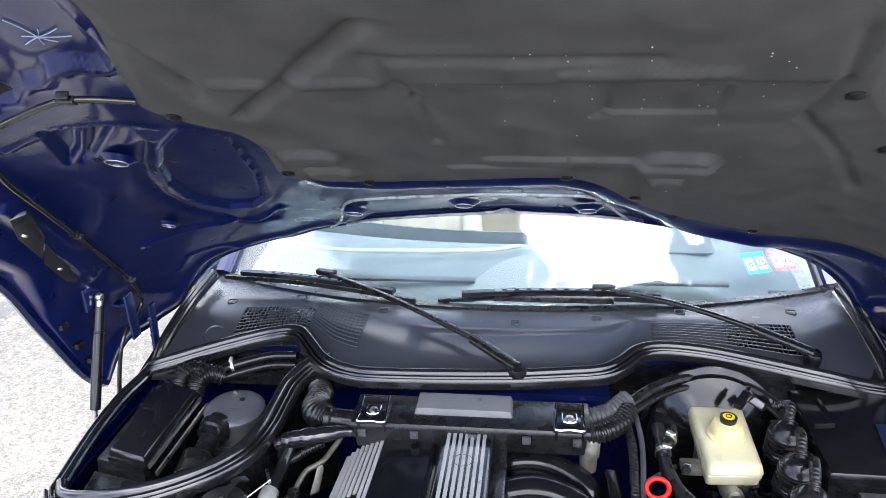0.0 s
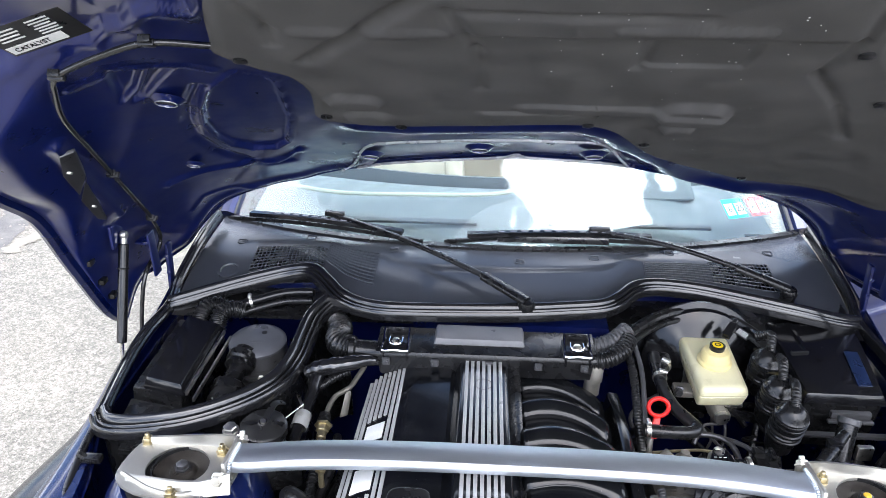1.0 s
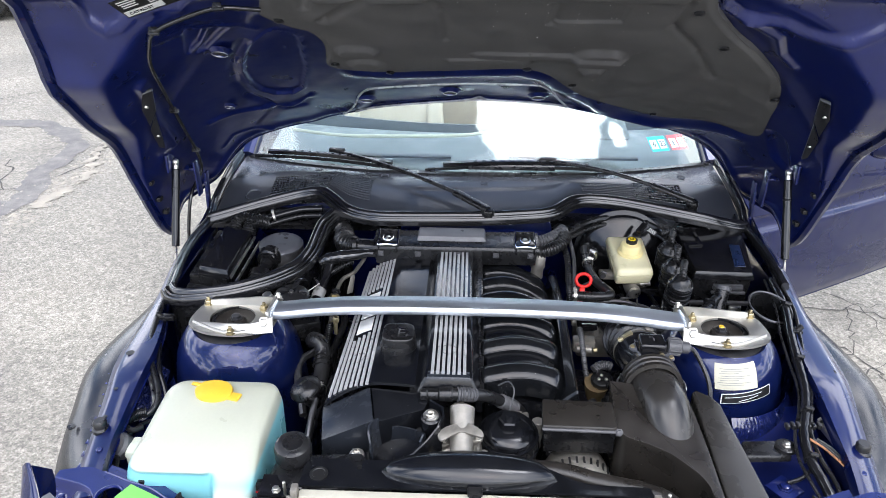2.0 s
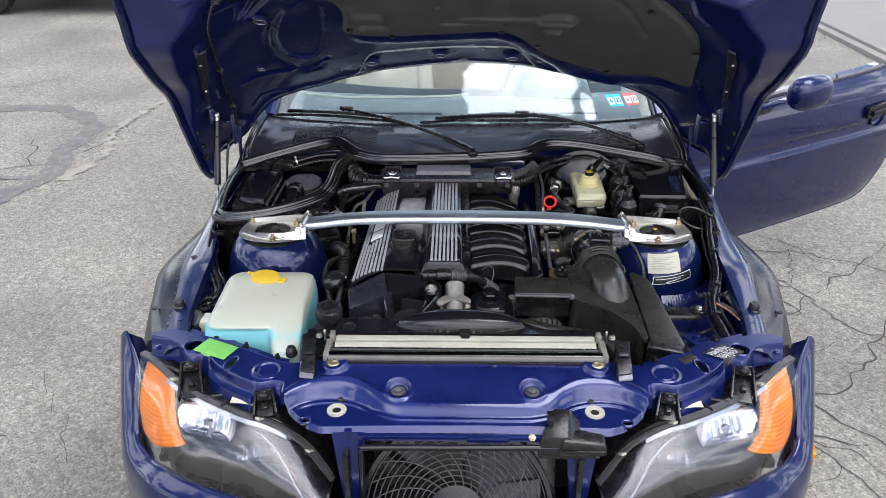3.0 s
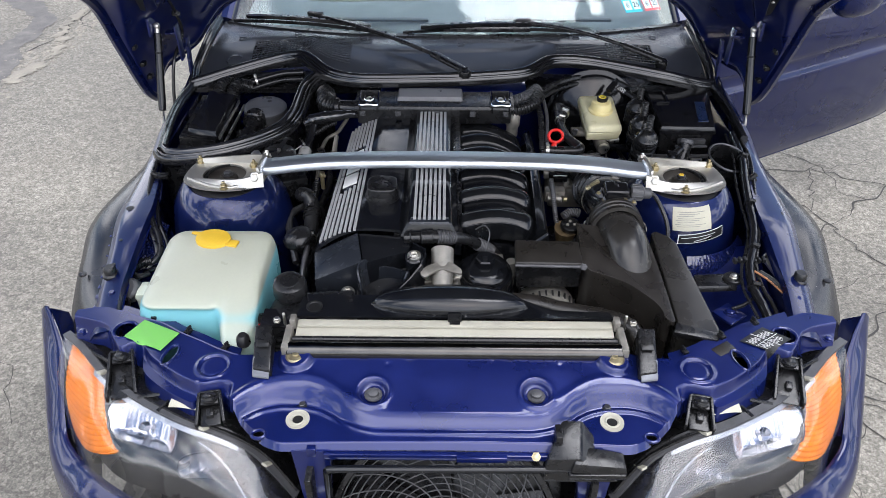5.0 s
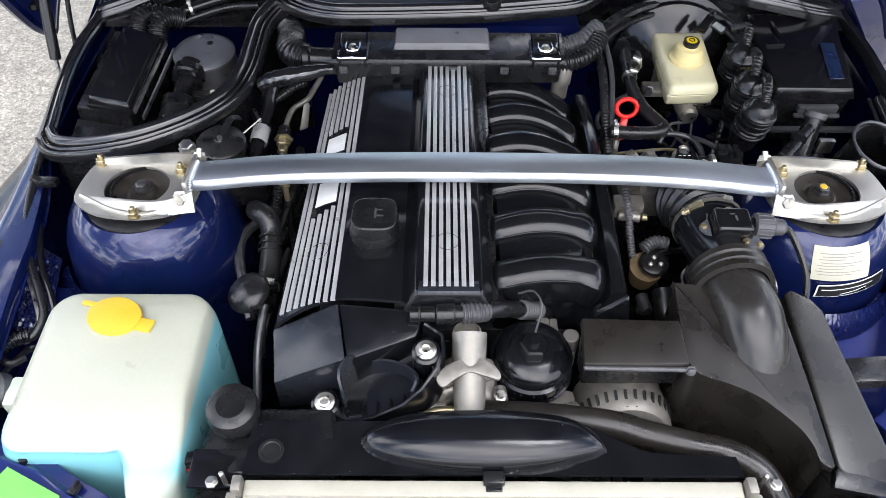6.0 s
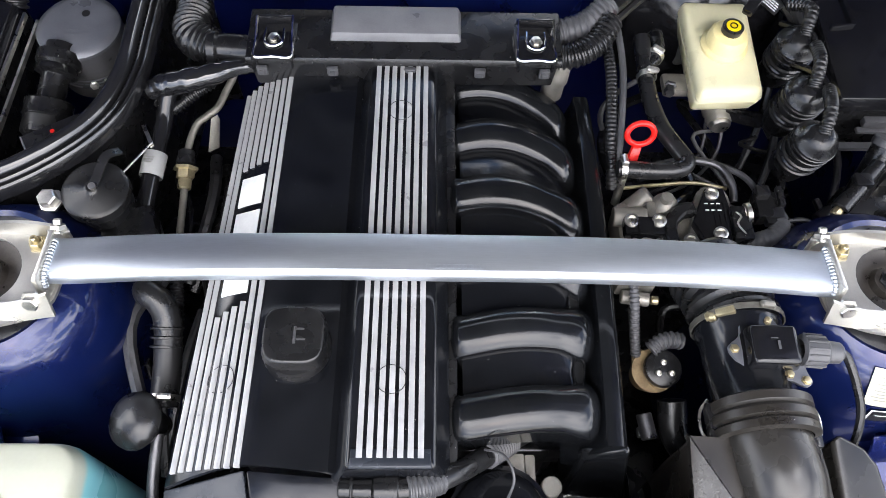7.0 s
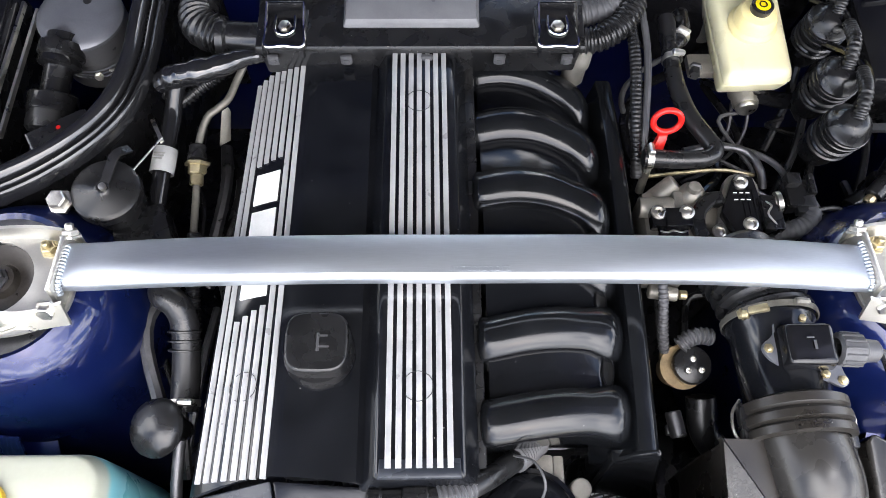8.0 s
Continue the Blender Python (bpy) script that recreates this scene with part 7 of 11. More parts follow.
for s in (-1, 1):
    pl = plate(-1) if s < 0 else xf(plate(-1), Matrix.Diagonal((-1, 1, 1, 1)))
    if s > 0:
        bmesh.ops.reverse_faces(pl, faces=pl.faces[:])
    tp = part("tower_plate", pl, PLATE, brace, "machined aluminium tower plate")
    for pts in ([(0.438, -0.050), (0.500, -0.056), (0.612, -0.034)], [(0.438, 0.044), (0.50, 0.056), (0.605, 0.054)]):
        front = pts[0][1] < 0
        path = [Vector((s * p.x, p.y, 0)) for p in smooth_path([(*p, 0) for p in pts], 6)]
        bm = bmesh.new()
        rows = []
        for i, p in enumerate(path):
            k = i / (len(path) - 1)
            top = lerp(0.900, 0.872, k ** 0.8) if front else lerp(0.897, 0.880, k)
            lean = 0.012 if front else 0.004
            rows.append([bm.verts.new((p.x, p.y + d + lean * (0 if z == 0 else 1), 0.868 if z == 0 else top)) for d, z in ((-0.002, 0), (-0.002, 1), (0.002, 1), (0.002, 0))])
        for a, b in zip(rows, rows[1:]):
            for q in range(4):
                bm.faces.new((a[q], a[(q + 1) % 4], b[(q + 1) % 4], b[q]))
        bm.faces.new(rows[0]), bm.faces.new(rows[-1][::-1])
        bmesh.ops.recalc_face_normals(bm, faces=bm.faces)
        part("fork_wall", bm, PLATE, tp, "upright folded wall that holds the bar")
    part("fork_bolt", hexbolt((s * 0.458, -0.038, 0.886), (0, -1, 0.35), 0.0095, 0.012), STEEL, tp)
    part("fork_nut", merge(hexbolt((s * 0.447, 0.044, 0.893), (0, 0.8, 0.7), 0.0095, 0.009), cyl((s * 0.447, 0.044, 0.893), (s * 0.447, 0.056, 0.9035), 0.005, n=10)), STEEL, tp)
    part("stiffening_bead", tube([(s * (0.537 + 0.085), -0.018, 0.870), (s * 0.56, -0.052, 0.871), (s * 0.51, -0.058, 0.871), (s * 0.465, -0.030, 0.872)], 0.0035, 4, 8), PLATE, tp)
    for dx, dy in ((-0.074 * -s, 0.058), (0.01 * -s, -0.060), (0.058 * -s, 0.040)):
        part("stud_nut", merge(hexbolt((s * 0.537 + dx, dy, 0.869), (0, 0, 1), 0.0085, 0.010), cyl((s * 0.537 + dx, dy, 0.869), (s * 0.537 + dx, dy, 0.887), 0.0042, n=10)), BRASS, tp, "plated stud nut")
    part("top_bearing", lathe([(0.050, -0.004), (0.046, 0.0), (0.030, -0.006), (0.022, -0.004), (0.018, 0.004), (0.0, 0.005)], (s * 0.533, 0.004, 0.862), n=32), BEARING, tp, "dark strut bearing")
    part("bearing_rim", lathe([(0.0495, -0.002), (0.0495, 0.0045), (0.0465, 0.0045), (0.0465, -0.002)], (s * 0.533, 0.004, 0.864), n=36), RUBBER, tp)
    part("bearing_nut", hexbolt((s * 0.533, 0.004, 0.866), (0, 0, 1), 0.010, 0.010), DARKSTEEL, tp)
    if s > 0:
        part("paint_mark", lathe([(0, 0.002), (0.005, 0.0015), (0.006, 0)], (s * 0.533, 0.004, 0.876), n=10), YELLOW, tp, "dab of yellow paint")

# ---- engine ----
engine = thing("engine", (-0.05, 0.05, 0.5), "black covered six-cylinder engine with silver stripes on its covers", "engine")
part("block", merge(box((-0.06, 0.08, 0.62), (0.40, 0.50, 0.22), 0.02), box((0.08, 0.08, 0.66), (0.20, 0.46, 0.14), 0.01)), DARKSTEEL, engine)
part("front_bracket", merge(box((0.087, -0.196, 0.752), (0.020, 0.030, 0.060), 0.004), box((0.103, -0.200, 0.745), (0.012, 0.036, 0.070), 0.003), box((0.094, -0.212, 0.735), (0.030, 0.012, 0.030), 0.004), cyl((0.095, -0.214, 0.765), (0.095, -0.190, 0.765), 0.009, n=14), cyl((0.118, -0.236, 0.74), (0.118, -0.236, 0.765), 0.014, n=16)), CAST, engine, "bare cast bracket")


def left_z(x):
    return interp(x, [-0.305, -0.296, -0.205, -0.198, -0.118, -0.112], [0.79, 0.826, 0.869, 0.870, 0.872, 0.866])


def cover_y(x):
    """Front and rear ends of the left cover."""
    return interp(x, [-0.305, -0.205, -0.11], [-0.232, -0.216, -0.224]), interp(x, [-0.305, -0.285, -0.20, -0.11], [0.275, 0.318, 0.342, 0.345])


def left_cover(u, v):
    x = lerp(-0.305, -0.110, u)
    y0, y1 = cover_y(x)
    slope = -0.05 * max(0, (v - 0.0)) * 0.25
    return (x + 0.018 * v * (1 - u), lerp(y0, y1, v), left_z(x) + slope)


lc = part("left_cover", sheet(left_cover, 50, 30, 0.006), SATIN, engine, "satin black cover over the coils")


def stripe(f, x0, x1, y0, y1, w, lift, parent, m=STRIPE):
    """One raised silver stripe on a cover; f gives the cover's height."""
    pts = [Vector((lerp(x0, x1, i / 10), lerp(y0, y1, i / 10), 0)) for i in range(11)]
    for p in pts:
        p.z = f(p.x, p.y) + lift
    return part("stripe", sweep(pts, [(w / 2, -0.003), (w / 2, 0.0012), (w / 2 - 0.0008, 0.0016), (-w / 2 + 0.0008, 0.0016), (-w / 2, 0.0012), (-w / 2, -0.003)]), m, parent)


def lz(x, y):
    v = (y + 0.225) / 0.565
    k = max(0.0, min(1.0, v))
    # undo the sideways drift of the cover towards the rear
    lo, hi = -0.305, -0.110
    xs = x
    for _ in range(4):
        u = max(0, min(1, (xs - lo) / (hi - lo)))
        xs = x - 0.018 * k * (1 - u)
    return left_z(xs) - 0.0125 * k


NL = 8
for i in range(NL):
    f = (i + 0.5) / NL
    xf0, xr0 = lerp(-0.293, -0.207, f), lerp(-0.278, -0.205, f)
    yr = lerp(0.308, 0.334, f)
    spans = [(-0.218, yr)] if i in (0, 1, 6, 7) else [(-0.218, -0.036 + 0.005 * (i - 3)), (0.166 + 0.002 * i, yr)]
    for a, b in spans:
        xa, xb = lerp(xf0, xr0, (a + 0.218) / (yr + 0.218)), lerp(xf0, xr0, (b + 0.218) / (yr + 0.218))
        stripe(lz, xa, xb, a, b, 0.0062, 0.001, lc)
# plain blocks in place of the maker's letters
for y0, y1 in ((0.108, 0.162), (0.046, 0.108), (-0.018, 0.046)):
    pts0, pts1 = [], []
    for fx, yy in ((0.30, y0 + 0.004), (0.72, y0 + 0.004), (0.72, y1 - 0.006), (0.30, y1 - 0.006)):
        k = (yy + 0.218) / 0.55
        x = lerp(lerp(-0.293, -0.207, fx), lerp(-0.278, -0.205, fx), k)
        pts0.append((x, yy, lz(x, yy) - 0.002)), pts1.append((x, yy, lz(x, yy) + 0.0025))
    part("plain_emblem_block", hexa(pts0, pts1, 0.001), WHITEINK, lc)
# centre ridge
ridge = part("centre_cover", hexa([(-0.118, -0.232, 0.855), (0.010, -0.232, 0.855), (0.006, 0.345, 0.848), (-0.112, 0.345, 0.848)], [(-0.098, -0.222, 0.8915), (-0.008, -0.222, 0.8915), (-0.010, 0.345, 0.876), (-0.098, 0.345, 0.876)], 0.007, 3), SATIN, engine, "raised satin black centre cover")


def rz(x, y):
    return lerp(0.8915, 0.876, (y + 0.222) / 0.567)


for i in range(7):
    f = (i + 0.5) / 7
    stripe(rz, lerp(-0.090, -0.017, f), lerp(-0.092, -0.018, f), -0.213, 0.335, 0.0062, 0.0006, ridge)
part("silver_foot", hexa([(-0.096, -0.2235, 0.888), (-0.010, -0.2235, 0.888), (-0.012, -0.203, 0.890), (-0.094, -0.203, 0.890)], [(-0.094, -0.2215, 0.8918), (-0.012, -0.2215, 0.8918), (-0.013, -0.204, 0.8916), (-0.093, -0.204, 0.8916)], 0.0005, 1), TIMING, ridge)
part("ridge_skirt", merge(box((-0.122, 0.06, 0.845), (0.014, 0.56, 0.03), 0.004), box((0.010, 0.06, 0.840), (0.014, 0.56, 0.026), 0.004)), PLASTIC, engine)
for x, y in ((-0.055, -0.13), (-0.055, 0.24), (-0.245, -0.12)):
    z = (rz(x, y) if x > -0.1 else lz(x, y)) + 0.0026
    part("cap_outline", sweep([Vector((x + 0.016 * math.cos(a), y + 0.016 * math.sin(a), z + (0 if x > -0.1 else (0.47 * 0.016 * math.cos(a))))) for a in [2 * math.pi * i / 24 for i in range(25)]], circle(0.0004, 5)), SATIN, ridge if x > -0.1 else lc)
# oil filler cap
def squircle(r, n=36):
    return [(-0.162 + r * math.copysign(abs(math.cos(a)) ** 0.55, math.cos(a)), -0.084 + r * math.copysign(abs(math.sin(a)) ** 0.55, math.sin(a))) for a in [2 * math.pi * i / n for i in range(n)]]


oc = part("oil_filler_cap", merge(hexa([(x, y, 0.878) for x, y in squircle(0.0355)], [(x, y, 0.902) for x, y in squircle(0.0330)], 0.004, 3), lathe([(0.037, -0.012), (0.039, 0.0), (0.036, 0.012), (0, 0.012)], (-0.162, -0.088, 0.872), n=32)), PLASTIC, engine, "rounded square black oil filler cap")
part("cap_mark", merge(box((-0.160, -0.085, 0.9025), (0.003, 0.020, 0.0008), 0), box((-0.155, -0.078, 0.9025), (0.010, 0.002, 0.0008), 0), box((-0.153, -0.090, 0.9025), (0.010, 0.002, 0.0008), 0)), GREYPLASTIC, oc)
# front of the left cover: grey slanted end piece, black timing case with its scoop
part("slanted_end", hexa([(-0.302, -0.232, 0.74), (-0.205, -0.222, 0.74), (-0.190, -0.300, 0.74), (-0.290, -0.312, 0.74)], [(-0.300, -0.232, 0.818), (-0.206, -0.219, 0.862), (-0.190, -0.302, 0.848), (-0.288, -0.314, 0.808)], 0.003), TIMING, engine, "grey slanted front piece of the cover")
part("timing_case", hexa([(-0.204, -0.222, 0.74), (-0.085, -0.230, 0.74), (-0.098, -0.262, 0.74), (-0.188, -0.298, 0.74)], [(-0.204, -0.219, 0.860), (-0.085, -0.228, 0.857), (-0.098, -0.264, 0.846), (-0.188, -0.300, 0.842)], 0.003), SATIN, engine, "black front timing cover")
RIMP = [(-0.228, -0.318, 0.792), (-0.210, -0.348, 0.784), (-0.190, -0.357, 0.778), (-0.150, -0.354, 0.790), (-0.112, -0.347, 0.810), (-0.088, -0.338, 0.834), (-0.068, -0.316, 0.850), (-0.060, -0.292, 0.854), (-0.062, -0.266, 0.852), (-0.086, -0.250, 0.856)]
part("scoop_rim", sweep([Vector(p) for p in RIMP], [(0.002, -0.050), (0.0025, 0.002), (0.0, 0.0035), (-0.0025, 0.002), (-0.002, -0.050)]), SATIN, engine, "raised edge of the front cover")
part("scoop_tray", sheet(lambda u, v: (lerp(lerp(-0.200, -0.085, u), lerp(-0.205, -0.090, u), v), lerp(-0.262, -0.350, v), lerp(0.786, 0.760, v) + 0.020 * u), 12, 12, 0.003), SATIN, engine)
bm = bmesh.new()
rows = []
for i in range(33):
    a = radians(lerp(212, -32, i / 32))
    top = interp(i / 32, [0, 0.10, 0.28, 0.45, 0.62, 0.80, 0.92, 1], [0.815, 0.842, 0.850, 0.822, 0.820, 0.826, 0.846, 0.835])
    x, y = -0.145 + 0.050 * math.cos(a), -0.322 + 0.036 * math.sin(a)
    ox, oy = -0.145 + 0.0535 * math.cos(a), -0.322 + 0.0395 * math.sin(a)
    rows.append([bm.verts.new((x, y, 0.765)), bm.verts.new((x, y, top)), bm.verts.new((ox, oy, top)), bm.verts.new((ox, oy, 0.765))])
for a, b in zip(rows, rows[1:]):
    for q in range(4):
        bm.faces.new((a[q], a[(q + 1) % 4], b[(q + 1) % 4], b[q]))
bm.faces.new(rows[0]), bm.faces.new(rows[-1][::-1])
bmesh.ops.recalc_face_normals(bm, faces=bm.faces)
part("scoop_cup", bm, TIMING, engine, "open round cup in the front cover")
part("cup_rib", merge(*[box((-0.168 + 0.018 * i, -0.340 + 0.003 * i, 0.776 + 0.003 * i), (0.002, 0.022, 0.016), 0.0005) for i in range(4)]), SATIN, engine)
for p in ((-0.083, -0.294, 0.858), (-0.219, -0.334, 0.793)):
    part("cover_bolt", lathe([(0.0145, -0.02), (0.0145, 0.0), (0.0135, 0.002), (0.009, 0.003), (0.0085, 0.006), (0.006, 0.007), (0.005, 0.003), (0, 0.003)], p, (0, -0.2, 1), 20), STEEL, engine, "bright flanged bolt in a black boss")
    part("bolt_boss", lathe([(0.019, -0.07), (0.019, -0.004), (0.015, -0.002)], p, (0, -0.2, 1), 20), SATIN, engine)
# intake manifold
man = part("manifold_body", merge(hexa([(0.015, -0.165, 0.72), (0.20, -0.165, 0.72), (0.205, 0.33, 0.70), (0.015, 0.345, 0.70)], [(0.020, -0.160, 0.800), (0.175, -0.160, 0.785), (0.185, 0.32, 0.755), (0.02, 0.335, 0.765)], 0.01), hexa([(0.000, -0.19, 0.78), (0.016, -0.19, 0.78), (0.016, 0.33, 0.75), (0.000, 0.33, 0.75)], [(0.002, -0.19, 0.838), (0.014, -0.19, 0.834), (0.014, 0.33, 0.796), (0.002, 0.33, 0.800)], 0.004)), SATIN, engine, "black moulded intake manifold")
RUN_X = [0.006, 0.010, 0.014, 0.022, 0.036, 0.054, 0.072, 0.092, 0.108, 0.124, 0.140, 0.153, 0.164, 0.172, 0.178, 0.182, 0.185]
ARCH = [-0.036, -0.016, -0.004, 0.000, 0.003, 0.0055, 0.0065, 0.006, 0.0042, 0.001, -0.0035, -0.008, -0.013, -0.020, -0.030, -0.044, -0.064]
RUN_Y = [0.312, 0.203, 0.099, 0.003, -0.092, -0.186]
RUN_END = [-0.046, -0.030, -0.024, -0.006, 0.009, 0.012]
# across a runner, from its crisp front edge over the crown to the soft rear foot
RUN_SEC = [(0.0, -0.045), (0.0, -0.008), (0.0, -0.0015), (0.001, 0.0)] + [(0.026 + 0.025 * k / 6, math.sqrt(0.031 ** 2 - (0.025 * k / 6) ** 2) - 0.0180) for k in range(-5, 7)] + [(0.053, -0.012), (0.054, -0.045)]


def run_front(y0, drift, x):
    """The front edge of one runner: arched over, drifting sideways."""
    k = (x - 0.027) / 0.133
    z = interp(y0, [-0.20, -0.09, 0.10, 0.20, 0.31], [0.855, 0.857, 0.858, 0.840, 0.817])
    return y0 + drift * max(0.0, k) ** 1.3 + interp(y0, [-0.19, 0.0, 0.2], [0.004, 0.007, 0.011]) * math.sin(math.pi * max(0.0, min(1.0, k))), z + interp(x, RUN_X, ARCH)


def runner_bm(y0, drift):
    bm = bmesh.new()
    rows = []
    for i in range(57):
        x = lerp(RUN_X[0], RUN_X[-1], 1 - (1 - i / 56) ** 1.25)
        y, z = run_front(y0, drift, x)
        swell = 1 + 0.22 * step(0.130, 0.162, x)
        pinch = math.sqrt(max(0.25, 1 - (max(0.0, x - 0.163) / 0.0235) ** 2))
        rows.append([bm.verts.new((x, y + 0.026 + (q - 0.026) * swell * pinch, z + r * (swell if r > 0 else 1))) for q, r in RUN_SEC])
    for p, q in zip(rows, rows[1:]):
        for j in range(len(RUN_SEC) - 1):
            bm.faces.new((p[j], p[j + 1], q[j + 1], q[j]))
    bm.faces.new(rows[0]), bm.faces.new(rows[-1][::-1])
    bmesh.ops.recalc_face_normals(bm, faces=bm.faces)
    return bm


for n_, (y0, drift) in enumerate(zip(RUN_Y, RUN_END)):
    part("intake_runner", runner_bm(y0, drift), RUNNER, man, "curved black intake runner with a bulbous end", angle=60)
    lip = [Vector((x, run_front(y0, drift, x)[0] + 0.0006, run_front(y0, drift, x)[1] - 0.0008)) for x in [lerp(0.027, 0.156, i / 30) for i in range(31)]]
    part("runner_edge", sweep(lip, circle(0.0013, 6)), GLOSSY, man)
    if n_ < 5:
        y1, d1 = RUN_Y[n_ + 1], RUN_END[n_ + 1]

        def saddle(u, v):
            x = lerp(0.024, 0.166, u)
            a, b = run_front(y0, drift, x), run_front(y1, d1, x)
            return (x, lerp(a[0] + 0.004, b[0] + 0.045, v), lerp(a[1], b[1], v) - 0.013 - 0.003 * math.sin(math.pi * v) - 0.016 * step(0.148, 0.166, x))
        part("runner_saddle", sheet(saddle, 26, 8, 0.004), SATIN, man)
        if n_ in (3, 4):
            c = Vector(saddle(0.93, 0.42)) + Vector((0.002, 0, 0.010))
            part("runner_slot", sweep([c + Vector((0.007 * math.cos(a) + 0.002 * math.sin(a), 0.019 * math.sin(a), -0.004 * math.cos(a))) for a in [2 * math.pi * i / 24 for i in range(25)]], circle(0.0012, 6)), GLOSSY, man)
            part("slot_hollow", sheet(lambda u, v: c + Vector((0.0068 * v * math.cos(6.2832 * u), 0.0185 * v * math.sin(6.2832 * u), -0.004 * v * math.cos(6.2832 * u) - 0.001)), 24, 2, 0.001), BLACKLABEL, man)
PLEN = [(-0.050, -0.085), (-0.032, -0.055), (-0.020, -0.032), (-0.0145, -0.014), (-0.0130, -0.004), (-0.0115, -0.0008), (-0.009, 0.0), (0.005, -0.0008), (0.008, -0.003), (0.012, -0.012), (0.018, -0.034), (0.026, -0.11)]
ppath = smooth_path([(0.190, -0.190, 0.853), (0.193, -0.10, 0.851), (0.197, 0.05, 0.845), (0.201, 0.20, 0.832), (0.202, 0.325, 0.812)], 6)
part("plenum", sweep(ppath, PLEN), RUNNER, man, "long black plenum rail")
part("plenum_nose", hexa([(0.145, -0.215, 0.715), (0.222, -0.226, 0.715), (0.226, -0.185, 0.715), (0.145, -0.17, 0.715)], [(0.158, -0.194, 0.800), (0.203, -0.197, 0.845), (0.203, -0.186, 0.848), (0.158, -0.180, 0.812)], 0.010, 3), RUNNER, man)
mc = part("manifold_cap", lathe([(0.019, -0.006), (0.019, 0.002), (0.0175, 0.003), (0.016, 0.0015), (0.010, 0.002), (0.009, 0.004), (0, 0.004)], (0.100, 0.047, 0.853), (0, -0.1, 1), 24), GLOSSY, man, "small round black cap with a bright tab")
part("cap_tab", box((0.121, 0.044, 0.853), (0.008, 0.005, 0.004), 0.001, (0, 20, 30)), GREYPLASTIC, mc)

# ---- wiring duct at the bulkhead ----
duct = thing("wiring_duct", (-0.05, 0.35, 0.86), "long black wiring duct with chrome spring clips", "wiring duct")
body = part("duct_body", hexa([(-0.258, 0.315, 0.842), (0.152, 0.315, 0.845), (0.158, 0.40, 0.845), (-0.265, 0.40, 0.842)], [(-0.264, 0.318, 0.888), (0.158, 0.318, 0.888), (0.160, 0.40, 0.890), (-0.266, 0.40, 0.890)], 0.004), PLASTIC, duct)
part("lid", hexa([(-0.268, 0.312, 0.884), (0.163, 0.312, 0.884), (0.163, 0.405, 0.887), (-0.268, 0.405, 0.887)], [(-0.266, 0.316, 0.894), (0.161, 0.316, 0.894), (0.161, 0.402, 0.898), (-0.266, 0.402, 0.898)], 0.003), PLASTIC, duct, "flat black lid")
# grey plate, its base lightened for the sheen it reflects
part("raised_plate", hexa([(-0.155, 0.345, 0.893), (0.025, 0.345, 0.893), (0.025, 0.40, 0.896), (-0.155, 0.40, 0.896)], [(-0.150, 0.350, 0.907), (0.020, 0.350, 0.907), (0.020, 0.398, 0.910), (-0.150, 0.398, 0.910)], 0.003), mat("sheen_grey_plate", (0.13, 0.13, 0.135), 0.42, 0, 0.2, 25, 600, 0.08), duct, "pale raised plate")
for x in (-0.245, -0.15, -0.045, 0.05, 0.138):
    part("latch", merge(box((x, 0.310, 0.876), (0.015, 0.006, 0.015), 0.002), box((x, 0.3068, 0.874), (0.008, 0.003, 0.008), 0.001)), GREYPLASTIC, duct)
for x in (-0.228, 0.125):
    c = part("spring_clip", merge(box((x, 0.342, 0.900), (0.050, 0.060, 0.004), 0.0018), box((x - 0.023, 0.316, 0.889), (0.004, 0.010, 0.024), 0.0015), box((x + 0.023, 0.316, 0.889), (0.004, 0.010, 0.024), 0.0015), box((x, 0.371, 0.907), (0.050, 0.004, 0.016), 0.0015)), GLOSSY, duct, "glossy black spring clip with bright edges")
    part("clip_wire", tube([(x - 0.024, 0.372, 0.914), (x - 0.0245, 0.335, 0.903), (x - 0.024, 0.312, 0.900), (x, 0.3115, 0.901), (x + 0.024, 0.312, 0.900), (x + 0.0245, 0.335, 0.903), (x + 0.024, 0.372, 0.914)], 0.0022, 4, 6), CHROME, c)
    part("clip_tongue", sweep(smooth_path([(x - 0.012, 0.358, 0.904), (x - 0.012, 0.334, 0.905), (x, 0.326, 0.905), (x + 0.012, 0.334, 0.905), (x + 0.012, 0.358, 0.904)], 4), circle(0.0018, 6)), CHROME, c)
    part("clip_bolt", hexbolt((x, 0.342, 0.901), (0, 0, 1), 0.007, 0.007), STEEL, c)
    part("clip_frame", box((x, 0.342, 0.8965), (0.056, 0.066, 0.003), 0.001), BLACKLABEL, c)
left_loom = thing("conduit_run", (-0.34, 0.35, 0.85), "black corrugated wiring conduit", "conduit", "corrugated conduits")
part("conduit", tube([(-0.395, 0.51, 0.855), (-0.366, 0.462, 0.860), (-0.355, 0.420, 0.867), (-0.354, 0.388, 0.872), (-0.343, 0.364, 0.874), (-0.316, 0.350, 0.874)], 0.0250, 8, 22, ribs=0.12, pitch=0.0080), PLASTIC, left_loom, "thick corrugated conduit")
part("sleeve", lathe([(0.0255, 0), (0.0255, 0.010), (0.0215, 0.014), (0.0215, 0.058), (0.023, 0.062), (0.023, 0.07)], (-0.322, 0.350, 0.874), (1, -0.02, -0.06), 28), PLASTIC, left_loom)
wrap_path = smooth_path([(-0.398, 0.286, 0.856), (-0.376, 0.290, 0.865), (-0.350, 0.292, 0.871), (-0.318, 0.302, 0.872), (-0.288, 0.318, 0.870), (-0.262, 0.328, 0.864)], 7)
rw = random.Random(4)
